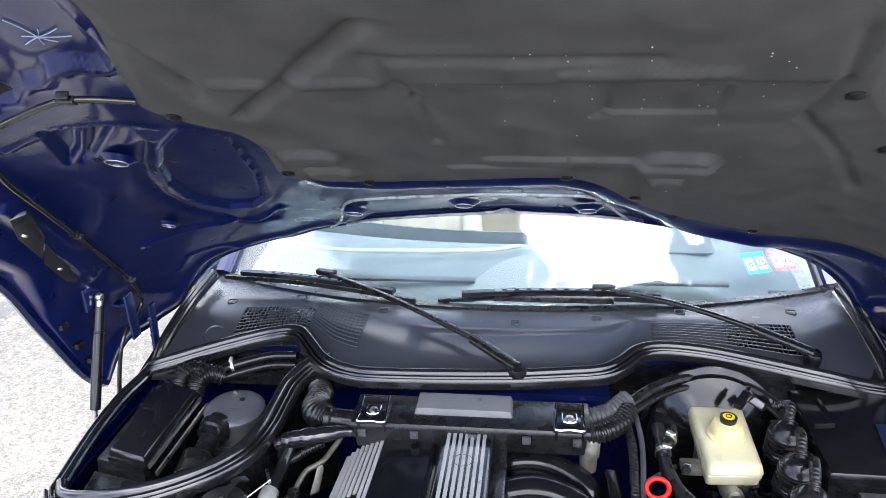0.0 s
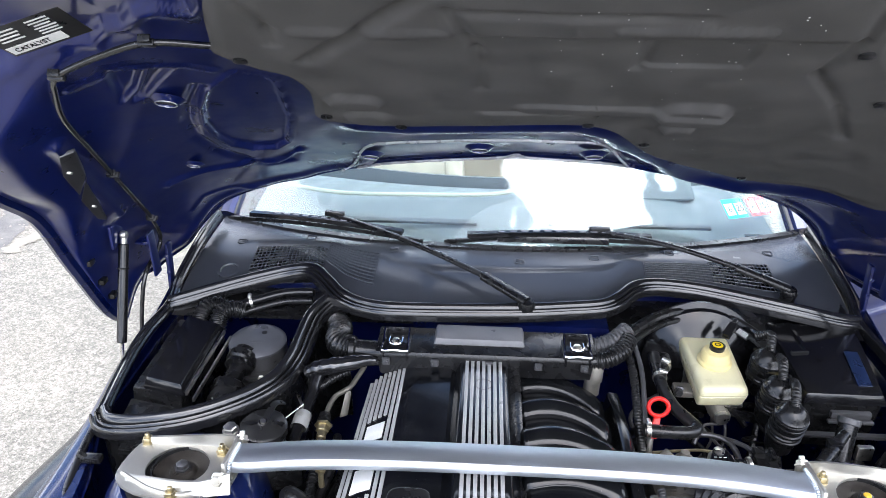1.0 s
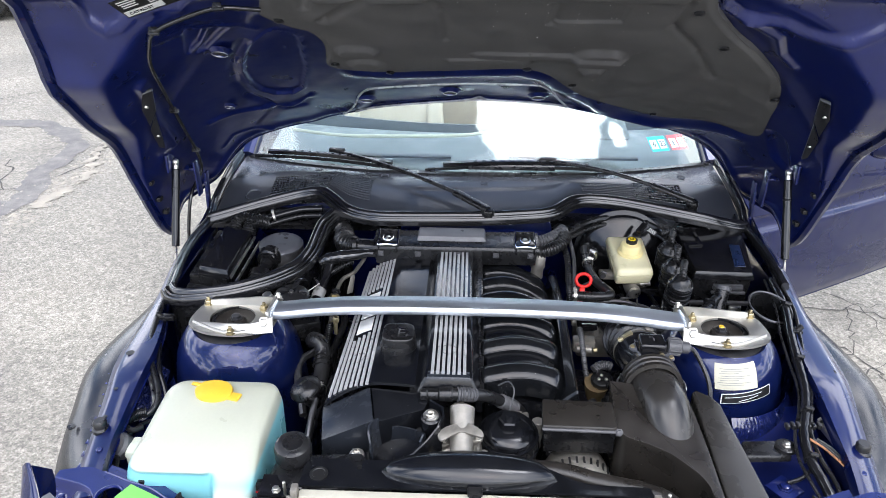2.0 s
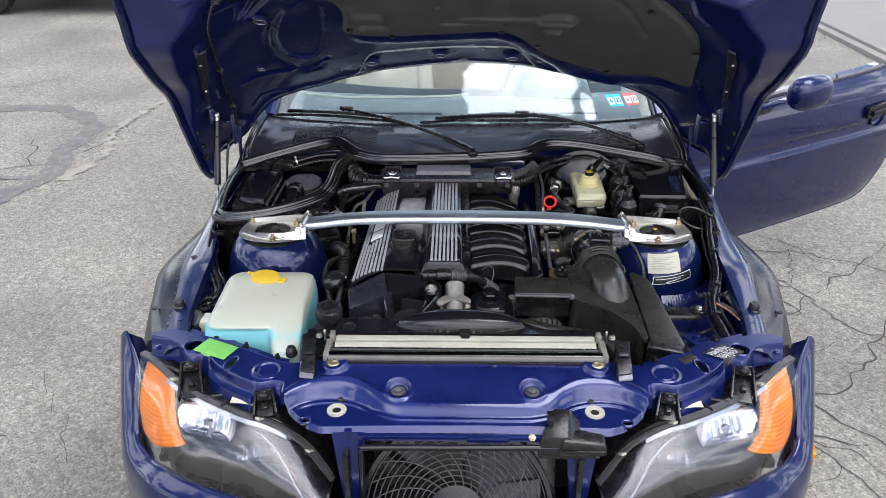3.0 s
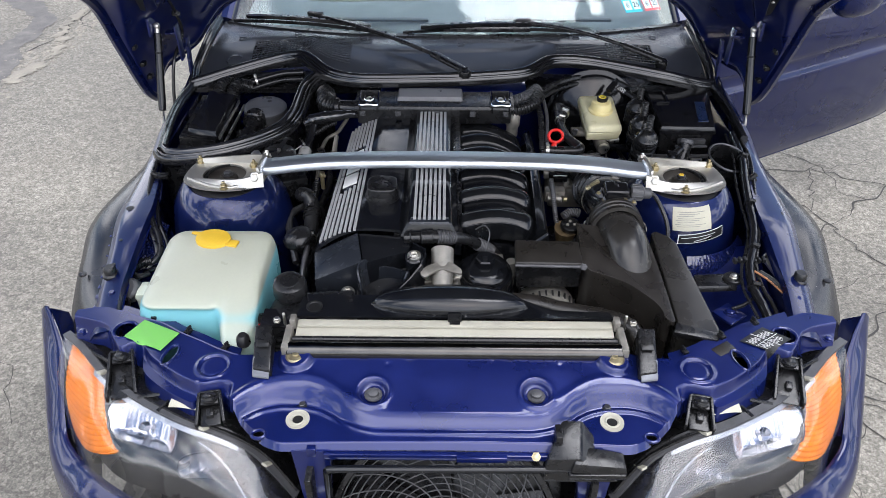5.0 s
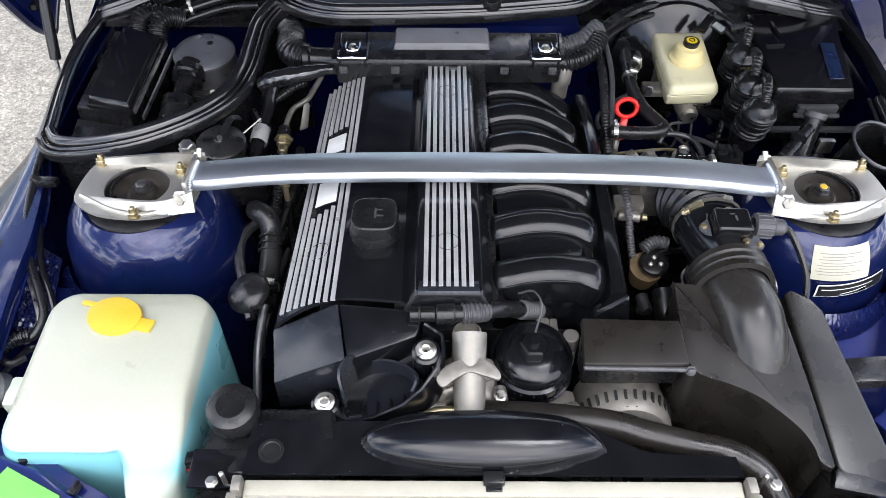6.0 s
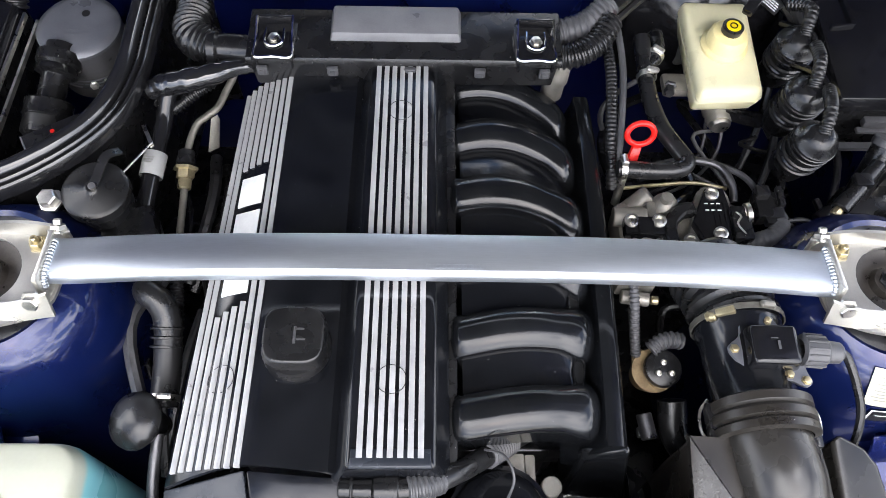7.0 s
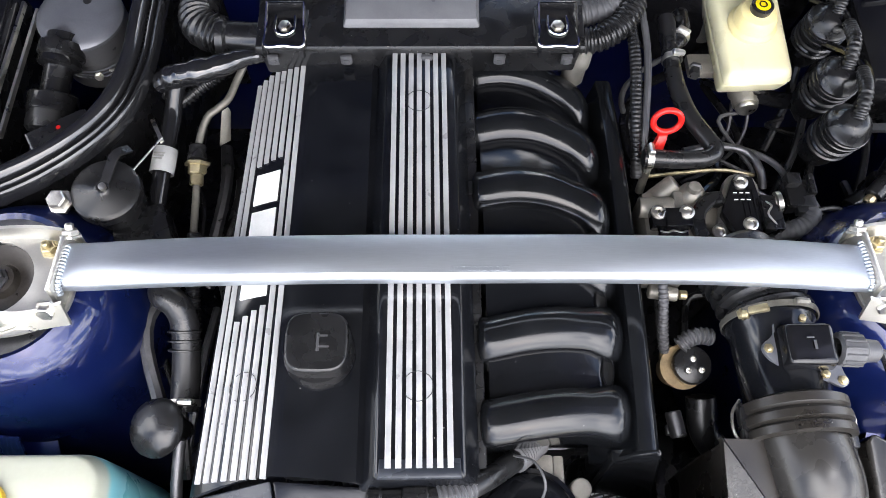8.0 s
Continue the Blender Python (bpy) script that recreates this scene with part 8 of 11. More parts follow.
wrap = sweep(wrap_path, circle(0.016, 16), scales=[(0.62 + 0.42 * math.sin(math.pi * min(1, 0.18 + 0.9 * i / len(wrap_path)))) * rw.uniform(0.93, 1.07) for i in range(len(wrap_path))])
for v in wrap.verts:
    v.co += Vector((rw.uniform(-1, 1), rw.uniform(-1, 1), rw.uniform(-1, 1))) * 0.0008
part("wrap", wrap, TAPE, left_loom, "crumpled shiny taped cable wrap", angle=80)
part("thin_conduit", tube([(-0.392, 0.283, 0.842), (-0.372, 0.272, 0.836), (-0.345, 0.290, 0.845), (-0.318, 0.310, 0.850)], 0.008, 6, 10, ribs=0.25, pitch=0.006), PLASTIC, left_loom)
right_loom = thing("conduit_run", (0.2, 0.36, 0.86), "black corrugated wiring conduit", "conduit", "corrugated conduits")
part("conduit", tube([(0.158, 0.345, 0.870), (0.185, 0.345, 0.876), (0.215, 0.362, 0.884), (0.235, 0.395, 0.895)], 0.017, 6, 14, ribs=0.16, pitch=0.007), RUBBER, right_loom)
part("conduit", tube([(0.158, 0.385, 0.875), (0.20, 0.395, 0.885), (0.235, 0.42, 0.90)], 0.018, 6, 14, ribs=0.10, pitch=0.008), GREYPLASTIC, right_loom)
part("red_tape", cyl((0.234, 0.394, 0.893), (0.238, 0.400, 0.898), 0.009, n=12), RED, right_loom)
for i, (dy, dz) in enumerate(((0.0, 0.0), (0.016, -0.006), (0.030, -0.014), (-0.014, -0.012))):
    part("cable", tube([(0.235, 0.41 + dy, 0.893 + dz), (0.30, 0.475 + dy, 0.895 + dz), (0.37, 0.515 + dy, 0.893 + dz), (0.45, 0.515 + dy, 0.885 + dz), (0.51, 0.475 + dy, 0.870 + dz), (0.535, 0.42 + dy, 0.845 + dz)], 0.0065 if i else 0.009, 6, 8), RUBBER, right_loom)
part("duct_tail", tube([(0.225, 0.40, 0.88), (0.235, 0.33, 0.86), (0.232, 0.24, 0.83), (0.235, 0.18, 0.79)], 0.008, 6, 10, ribs=0.12, pitch=0.006), RUBBER, right_loom)
part("duct_tail", tube([(0.245, 0.41, 0.885), (0.252, 0.33, 0.86), (0.245, 0.24, 0.83), (0.242, 0.19, 0.79)], 0.005, 6, 8), GREYPLASTIC, right_loom)

# ---- brake master cylinder, servo, reservoir ----
servo = thing("brake_servo", (0.40, 0.56, 0.66), "large round black brake servo", "brake servo")
part("shell", lathe([(0.0, 0.02), (0.04, 0.018), (0.06, 0.006), (0.10, -0.006), (0.122, -0.018), (0.128, -0.032), (0.128, -0.045), (0.122, -0.055)], (0.405, 0.462, 0.785), (0, -1, 0.16), 48), GLOSSY, servo)
part("flange_ring", lathe([(0.122, -0.002), (0.134, -0.006), (0.134, -0.012), (0.122, -0.014)], (0.405, 0.488, 0.785), (0, -1, 0.16), 48), SATIN, servo)
part("vacuum_elbow", merge(cyl((0.318, 0.43, 0.83), (0.312, 0.39, 0.842), 0.012, n=14), tube([(0.312, 0.395, 0.842), (0.305, 0.37, 0.848), (0.29, 0.352, 0.848)], 0.011, 5, 12)), PLASTIC, servo)
part("elbow_clamp", clamp_ring((0.305, 0.372, 0.847), (0.5, 0.8, 0), 0.0115), STEEL, servo)
mc = thing("brake_master_cylinder", (0.41, 0.37, 0.76), "cast aluminium brake master cylinder", "master cylinder")
part("barrel", lathe([(0, 0), (0.016, 0.001), (0.019, 0.006), (0.019, 0.02), (0.022, 0.024), (0.022, 0.14), (0, 0.14)], (0.412, 0.305, 0.778), (0, 1, 0.02), 24), CAST, mc)
part("end_plug", lathe([(0, 0.008), (0.013, 0.007), (0.0155, 0.003), (0.0155, 0), (0, 0)], (0.412, 0.306, 0.778), (0, -1, 0), 20), STEEL, mc)
part("port", cyl((0.43, 0.34, 0.785), (0.458, 0.338, 0.79), 0.009, n=12), STEEL, mc)
part("flange", box((0.412, 0.445, 0.78), (0.09, 0.012, 0.05), 0.005), CAST, mc)
part("side_bracket", box((0.352, 0.36, 0.80), (0.05, 0.035, 0.014), 0.004), CAST, mc)
part("bracket_bolt", hexbolt((0.338, 0.355, 0.802), (-0.3, -1, 0.3), 0.008, 0.02), DARKSTEEL, mc)
for i, x in enumerate((0.40, 0.425)):
    part("brake_line", tube([(x, 0.33, 0.768), (x - 0.01, 0.28, 0.74), (x - 0.05, 0.24, 0.72), (x - 0.10, 0.22, 0.71)], 0.0028, 5, 6), DARKSTEEL, mc)
res = thing("brake_fluid_reservoir", (0.405, 0.39, 0.80), "translucent cream brake fluid reservoir with a yellow cap", "fluid reservoir")
part("lower_tank", hexa([(0.362, 0.315, 0.795), (0.450, 0.318, 0.797), (0.450, 0.465, 0.80), (0.364, 0.465, 0.80)], [(0.361, 0.306, 0.824), (0.457, 0.310, 0.826), (0.455, 0.478, 0.835), (0.355, 0.478, 0.835)], 0.008, 3), CREAM, res)
part("upper_tank", hexa([(0.360, 0.303, 0.822), (0.459, 0.307, 0.824), (0.457, 0.481, 0.833), (0.354, 0.481, 0.833)], [(0.366, 0.312, 0.843), (0.453, 0.316, 0.845), (0.454, 0.474, 0.857), (0.358, 0.474, 0.857)], 0.010, 3), CREAM, res)
nk = part("filler_neck", lathe([(0.034, -0.010), (0.034, 0.006), (0.029, 0.010), (0.028, 0.024), (0.024, 0.029), (0.014, 0.031), (0.0135, 0.036), (0, 0.036)], (0.408, 0.392, 0.848), (0, -0.05, 1), 28), CREAMCAP, res, "yellowed filler neck")
part("cap_ring", lathe([(0.0145, 0.033), (0.0152, 0.042), (0.0125, 0.0435), (0.0105, 0.043)], (0.408, 0.392, 0.848), (0, -0.05, 1), 24), PLASTIC, nk)
part("cap_disc", lathe([(0.0106, 0.0428), (0.006, 0.0432), (0, 0.0432)], (0.408, 0.392, 0.848), (0, -0.05, 1), 24), YELLOWTAG, nk, "yellow cap disc")
part("cap_symbol", lathe([(0.0056, 0.0434), (0.0056, 0.0440), (0.0038, 0.0440), (0.0038, 0.0434)], (0.408, 0.392, 0.848), (0, -0.05, 1), 20), BLACKLABEL, nk)
part("level_plug", xf(merge(box((0, 0, 0), (0.016, 0.04, 0.014), 0.004), cyl((0, 0.018, 0.002), (0, 0.03, 0.004), 0.006, n=10)), pose(0.436, 0.418, 0.908, 18, 0, -38)), GLOSSY, res, "black sensor plug")
part("tag", xf(box((0, 0, 0), (0.03, 0.022, 0.001), 0.0003), pose(0.468, 0.432, 0.893, 10, 15, -40)), BLACKLABEL, res)
bar_text("tag_print", (0.468, 0.432, 0.8938), (10, 15, -40), 0.024, 0.016, 4, WHITEINK, res)

# ---- three tall connectors ----
def connector(x, y, z, lean, end):
    t = thing("round_connector", (x, y, z - 0.09), "tall ribbed black screw connector with its cable boot", "connector", "round connectors")
    ax = Vector((lean, -0.20, 1)).normalized()
    prof = [(0, -0.09), (0.024, -0.09), (0.026, -0.08), (0.026, -0.06), (0.029, -0.057), (0.029, -0.046), (0.027, -0.044), (0.027, -0.028), (0.030, -0.025), (0.030, -0.004), (0.026, 0.0), (0.024, 0.006), (0.016, 0.014), (0.012, 0.016), (0, 0.016)]
    part("shell", lathe(prof, (x, y, z), ax, 26), PLASTIC, t)
    for zz in (-0.052, -0.036, -0.020, -0.010):
        part("grip_ring", lathe([(0.0285, -0.003), (0.0315, -0.0015), (0.0315, 0.0015), (0.0285, 0.003)], Vector((x, y, z)) + ax * zz, ax, 26), RUBBER, t)
    top = Vector((x, y, z)) + ax * 0.014
    part("boot", tube([top, top + Vector((0.004, 0.014, 0.014)), top + Vector((0.010, 0.036, 0.018)), Vector(end)], 0.0085, 5, 10, ribs=0.18, pitch=0.006), RUBBER, t, "ribbed rubber cable boot")
    part("cable", tube([Vector(end), Vector(end) + Vector((-0.005, 0.03, -0.006)), Vector(end) + Vector((-0.02, 0.07, -0.03))], 0.006, 4, 8), GLOSSY, t)
    part("lower_cable", tube([Vector((x, y, z)) - ax * 0.088, Vector((x - 0.006, y - 0.03, z - 0.15)), Vector((x - 0.03, y - 0.08, z - 0.2))], 0.006, 4, 8), RUBBER, t)


connector(0.507, 0.380, 0.872, 0.0, (0.500, 0.440, 0.885))
connector(0.500, 0.290, 0.868, 0.03, (0.520, 0.362, 0.885))
connector(0.498, 0.215, 0.864, 0.05, (0.522, 0.288, 0.880))

# ---- fuse box ----
fb = thing("fuse_box", (0.64, 0.4, 0.76), "black fuse box with a lid and a blue-tinted window", "fuse box")
part("tray", hexa([(0.562, 0.305, 0.72), (0.695, 0.305, 0.72), (0.735, 0.53, 0.74), (0.570, 0.53, 0.74)], [(0.556, 0.298, 0.828), (0.702, 0.300, 0.826), (0.748, 0.54, 0.835), (0.556, 0.54, 0.842)], 0.006), PLASTIC, fb)
part("lid", hexa([(0.550, 0.290, 0.828), (0.708, 0.294, 0.826), (0.752, 0.545, 0.836), (0.552, 0.545, 0.842)], [(0.556, 0.296, 0.852), (0.700, 0.300, 0.848), (0.744, 0.54, 0.852), (0.558, 0.54, 0.860)], 0.005, 2), GLOSSY, fb, "flat glossy black lid")
part("lid_rib", sweep([Vector(p) for p in ((0.600, 0.535, 0.860), (0.604, 0.43, 0.857), (0.570, 0.425, 0.858))], [(0.003, -0.002), (0.003, 0.003), (-0.003, 0.003), (-0.003, -0.002)]), GLOSSY, fb)
part("lid_window", hexa([(0.662, 0.325, 0.8495), (0.690, 0.326, 0.849), (0.708, 0.44, 0.8525), (0.680, 0.44, 0.8535)], [(0.662, 0.325, 0.852), (0.690, 0.326, 0.8515), (0.708, 0.44, 0.855), (0.680, 0.44, 0.856)], 0.0008, 1), BLUEGEL, fb, "dark blue film window")
part("front_latch", merge(box((0.640, 0.286, 0.812), (0.075, 0.012, 0.014), 0.003), box((0.640, 0.280, 0.800), (0.085, 0.01, 0.006), 0.002)), GREYPLASTIC, fb)
part("shelf_edge", box((0.64, 0.27, 0.775), (0.20, 0.012, 0.008), 0.002), GREYPLASTIC, fb)
sp_ = thing("spray_valve", (0.60, 0.2, 0.74), "cylindrical black purge valve on a bracket", "valve")
part("valve_body", cyl((0.585, 0.185, 0.775), (0.605, 0.225, 0.842), 0.017, n=18), PLASTIC, sp_)
part("valve_head", cyl((0.604, 0.223, 0.838), (0.607, 0.229, 0.848), 0.020, n=18), GREYPLASTIC, sp_)
part("valve_base", merge(box((0.60, 0.175, 0.755), (0.07, 0.05, 0.05), 0.008), cyl((0.56, 0.17, 0.765), (0.53, 0.15, 0.76), 0.012, n=12), cyl((0.63, 0.18, 0.76), (0.665, 0.17, 0.765), 0.016, n=12)), PLASTIC, sp_)
part("valve_pipe", tube([(0.53, 0.15, 0.76), (0.50, 0.125, 0.775), (0.46, 0.12, 0.79), (0.43, 0.10, 0.80)], 0.006, 5, 8), RUBBER, sp_)
part("valve_clip", box((0.635, 0.205, 0.79), (0.03, 0.012, 0.03), 0.004), STEEL, sp_)
ld = thing("intake_duct", (0.68, 0.13, 0.70), "black air duct with a wire retaining loop", "air duct")
part("duct", lathe([(0.050, 0.0), (0.046, 0.0), (0.044, -0.05), (0.044, -0.15), (0.048, -0.15)], (0.690, 0.140, 0.842), (0.15, -0.25, 1), 28), PLASTIC, ld)
part("wire_loop", sweep([Vector((0.690 + 0.050 * math.cos(a), 0.140 + 0.048 * math.sin(a), 0.846 + 0.012 * math.sin(a) - 0.008 * math.cos(a))) for a in [2 * math.pi * i / 30 for i in range(31)]], circle(0.0026, 6)), DARKSTEEL, ld, "thin dark wire loop")

# ---- left compartment ----
eb = thing("control_unit_box", (-0.66, 0.35, 0.74), "black control unit box with cable bellows", "control box")
part("case", hexa([(-0.735, 0.235, 0.72), (-0.625, 0.215, 0.72), (-0.620, 0.47, 0.74), (-0.725, 0.48, 0.74)], [(-0.728, 0.245, 0.838), (-0.622, 0.220, 0.842), (-0.618, 0.455, 0.852), (-0.722, 0.478, 0.850)], 0.006), PLASTIC, eb)
part("cover", hexa([(-0.705, 0.24, 0.838), (-0.612, 0.212, 0.842), (-0.610, 0.44, 0.852), (-0.700, 0.475, 0.850)], [(-0.698, 0.248, 0.862), (-0.620, 0.222, 0.866), (-0.616, 0.43, 0.872), (-0.694, 0.462, 0.870)], 0.005), GLOSSY, eb, "glossy black cover")
part("rib", merge(*[sweep([Vector((-0.612 + 0.012 * i, 0.22, 0.846 - 0.014 * i)), Vector((-0.606 + 0.012 * i, 0.43, 0.852 - 0.014 * i))], [(0.002, -0.004), (0.002, 0.004), (-0.002, 0.004), (-0.002, -0.004)]) for i in range(2)]), STEEL, eb)
part("corner_ledge", hexa([(-0.735, 0.19, 0.79), (-0.63, 0.18, 0.79), (-0.625, 0.215, 0.80), (-0.735, 0.24, 0.80)], [(-0.728, 0.195, 0.812), (-0.632, 0.184, 0.812), (-0.628, 0.212, 0.82), (-0.728, 0.235, 0.82)], 0.004), PLASTIC, eb)
for dx in (0, 0.042):
    part("bellows", tube([(-0.672 + dx, 0.462 - 0.3 * dx, 0.845), (-0.668 + dx, 0.485 - 0.3 * dx, 0.868), (-0.650 + dx, 0.505 - 0.3 * dx, 0.872), (-0.625 + dx, 0.512 - 0.3 * dx, 0.862)], 0.018, 6, 14, ribs=0.20, pitch=0.007), RUBBER, eb, "corrugated rubber bellows")
for i, (dy, dz) in enumerate(((0.0, 0.0), (0.018, -0.012), (-0.014, -0.014))):
    part("cable", tube([(-0.61, 0.515 + dy, 0.862 + dz), (-0.56, 0.535 + dy, 0.872 + dz), (-0.50, 0.552 + dy, 0.882 + dz), (-0.44, 0.555 + dy, 0.885 + dz)], 0.010 if i == 0 else 0.0075, 6, 10), GLOSSY if i == 0 else RUBBER, eb)
part("cable_tie", clamp_ring((-0.575, 0.53, 0.868), (1, 0.3, 0.2), 0.012, 0.006), STEEL, eb)
pm = thing("vacuum_pump", (-0.53, 0.41, 0.70), "black round pump housing with a stubby inlet", "pump")
part("housing", lathe([(0.060, -0.012), (0.060, -0.045), (0.056, -0.048), (0.058, -0.052), (0.058, -0.056), (0.055, -0.058), (0.057, -0.062), (0.057, -0.10), (0, -0.10)], (-0.532, 0.418, 0.848), (0.02, -0.05, 1), 40), GREYPLASTIC, pm)
# lid colour is raised to hold the sky's sheen on its top
part("lid", lathe([(0, 0), (0.046, -0.0005), (0.055, -0.003), (0.060, -0.008), (0.060, -0.014)], (-0.532, 0.418, 0.848), (0.02, -0.05, 1), 40), LIDGREY, pm, "round lid with sky sheen in its grey")
part("vent_hole", lathe([(0.006, 0.0008), (0.006, 0.0014), (0, 0.0014)], (-0.522, 0.437, 0.848), (0.02, -0.05, 1), 14), BLACKLABEL, pm)
bar_text("print", (-0.528, 0.402, 0.8487), (3, 1, 0), 0.034, 0.014, 2, LIDGREY, pm)
part("bracket_wires", merge(*[tube([(-0.50, 0.362 - 0.004 * i, 0.790 - 0.008 * i), (-0.475, 0.366 - 0.004 * i, 0.790 - 0.008 * i), (-0.462, 0.380, 0.790 - 0.008 * i)], 0.0025, 4, 6) for i in range(3)]), STEEL, pm)
part("inlet", lathe([(0.022, 0), (0.022, 0.012), (0.030, 0.014), (0.031, 0.018), (0.031, 0.030), (0.027, 0.034), (0.0285, 0.036), (0.0285, 0.044), (0.020, 0.048), (0.019, 0.052), (0.019, 0.084)], (-0.548, 0.385, 0.836), (-0.12, -1, -0.33), 30), PLASTIC, pm, "stepped black inlet neck")
part("inlet_knob", lathe([(0.0, 0.0), (0.029, 0.0), (0.0325, 0.003), (0.0325, 0.021), (0.0335, 0.0225), (0.0335, 0.0245), (0.0320, 0.026), (0.0320, 0.050), (0.028, 0.055), (0, 0.055)], (-0.558, 0.306, 0.810), (-0.12, -1, -0.45), 32), PLASTIC, pm, "broad round black end can")
for k in range(3):
    part("housing_rib", lathe([(0.0575, -0.001), (0.0595, 0), (0.0575, 0.001)], Vector((-0.532, 0.418, 0.848)) - Vector((0.02, -0.05, 1)).normalized() * (0.060 + 0.007 * k), (0.02, -0.05, 1), 36), LIDGREY, pm)
part("side_screw", hexbolt((-0.510, 0.348, 0.795), (0.2, -1, 0.4), 0.005, 0.006), STEEL, pm)
rb = thing("relay_box", (-0.524, 0.232, 0.70), "small flat black box with a red dot", "relay box")
part("case", xf(box((0, 0, -0.040), (0.078, 0.040, 0.080), 0.002), pose(-0.518, 0.222, 0.842, 0, 0, 31)), PLASTIC, rb)
part("red_dot", lathe([(0.0032, 0), (0.0030, 0.001), (0, 0.0012)], (-0.522, 0.228, 0.842), n=12), RED, rb)
part("metal_edge", xf(box((-0.040, 0.0, -0.003), (0.002, 0.038, 0.006), 0.0005), pose(-0.518, 0.222, 0.842, 0, 0, 31)), STEEL, rb)
ps = thing("power_steering_reservoir", (-0.44, 0.13, 0.70), "black fluid reservoir with a round screw cap and strap", "fluid reservoir")
part("bottle", lathe([(0.030, 0), (0.036, -0.006), (0.036, -0.06), (0.033, -0.1), (0, -0.1)], (-0.437, 0.126, 0.842), (0.05, -0.08, 1), 28), PLASTIC, ps)
cp = part("screw_cap", lathe([(0, 0.02), (0.008, 0.021), (0.012, 0.018), (0.036, 0.016), (0.041, 0.012), (0.042, 0.0), (0.038, -0.003), (0, -0.003)], (-0.437, 0.126, 0.846), (0.05, -0.08, 1), 36), RUBBER, ps, "flat round screw cap")
part("strap", sweep(smooth_path([(-0.434, 0.124, 0.868), (-0.430, 0.145, 0.872), (-0.424, 0.165, 0.876), (-0.412, 0.178, 0.868)], 5), [(0.006, -0.0015), (0.006, 0.0015), (-0.006, 0.0015), (-0.006, -0.0015)]), RUBBER, cp)
part("cap_stud", lathe([(0.005, 0.018), (0.005, 0.024), (0, 0.025)], (-0.437, 0.126, 0.846), (0.05, -0.08, 1), 12), STEEL, cp)
part("bracket", box((-0.405, 0.095, 0.79), (0.07, 0.06, 0.05), 0.008, (0, 0, 20)), PLASTIC, ps)
part("ledge", box((-0.56, 0.105, 0.815), (0.26, 0.02, 0.012), 0.004, (0, 0, 3)), PLASTIC, ps)
part("round_nut", hexbolt((-0.490, 0.112, 0.850), (0, -0.2, 1), 0.012, 0.018), STEEL, ps)

# hoses along the left of the engine
lh = thing("coolant_hoses", (-0.36, 0.0, 0.6), "black coolant hoses and bare pipes beside the engine", "hoses")
part("hose", tube([(-0.372, 0.290, 0.858), (-0.377, 0.275, 0.846), (-0.381, 0.255, 0.832), (-0.386, 0.220, 0.822), (-0.390, 0.180, 0.815), (-0.398, 0.12, 0.79)], 0.0115, 6, 14), GLOSSY, lh)
part("thin_wire", tube([(-0.388, 0.215, 0.838), (-0.402, 0.195, 0.835), (-0.424, 0.165, 0.83)], 0.0015, 4, 6), STEEL, lh)
part("flat_clip", hexa([(-0.408, 0.243, 0.835), (-0.403, 0.245, 0.835), (-0.386, 0.212, 0.832), (-0.390, 0.208, 0.832)], [(-0.408, 0.243, 0.838), (-0.403, 0.245, 0.838), (-0.386, 0.212, 0.835), (-0.390, 0.208, 0.835)], 0.0005, 1), STEEL, lh)
tag_ = part("paper_sleeve", lathe([(0.0150, 0), (0.0155, 0.001), (0.0155, 0.033), (0.0150, 0.034)], (-0.387, 0.208, 0.8205), (-0.10, -1, -0.20), 20), TAGPAPER, lh, "pale printed paper tag")
bar_text("tag_print", (-0.3895, 0.192, 0.8345), (-14, 0, -6), 0.014, 0.020, 4, INK, tag_)
part("pipe", tube([(-0.288, 0.330, 0.855), (-0.292, 0.316, 0.850), (-0.300, 0.298, 0.844), (-0.309, 0.276, 0.838), (-0.322, 0.264, 0.834), (-0.336, 0.252, 0.830), (-0.345, 0.230, 0.820), (-0.348, 0.205, 0.811), (-0.348, 0.15, 0.795), (-0.348, 0.06, 0.775), (-0.35, 0.0, 0.75)], 0.0050, 6, 12), DULLPIPE, lh, "dull bent metal pipe")
part("pipe_collar", lathe([(0.009, 0), (0.011, 0.002), (0.011, 0.010), (0.0125, 0.012), (0.0125, 0.020), (0.010, 0.022)], (-0.3485, 0.218, 0.8155), (0, -1, -0.3), 16), PLASTIC, lh)
part("pipe_nut", merge(hexbolt((-0.348, 0.195, 0.8085), (0, -0.95, -0.3), 0.0125, 0.016), cyl((-0.348, 0.180, 0.804), (-0.348, 0.165, 0.800), 0.009, n=12)), BRASS, lh)
part("conduit", tube([(-0.345, 0.10, 0.79), (-0.345, 0.04, 0.77), (-0.34, -0.02, 0.75)], 0.009, 5, 10, ribs=0.15, pitch=0.006), RUBBER, lh)
part("elbow_hose", tube([(-0.370, 0.020, 0.80), (-0.362, 0.004, 0.815), (-0.345, -0.008, 0.812), (-0.337, -0.030, 0.795), (-0.335, -0.08, 0.775), (-0.335, -0.125, 0.765)], 0.017, 6, 14), RUBBER, lh, "grey-black elbow hose")
for k in range(3):
    part("elbow_rib", lathe([(0.017, -0.002), (0.020, -0.001), (0.020, 0.001), (0.017, 0.002)], (-0.3375, -0.034 - 0.010 * k, 0.7935 - 0.005 * k), (0, -0.9, -0.4), 18), RUBBER, lh)
part("hose_clamp", clamp_ring((-0.335, -0.115, 0.768), (0, 1, 0.2), 0.0175, 0.008), STEEL, lh)
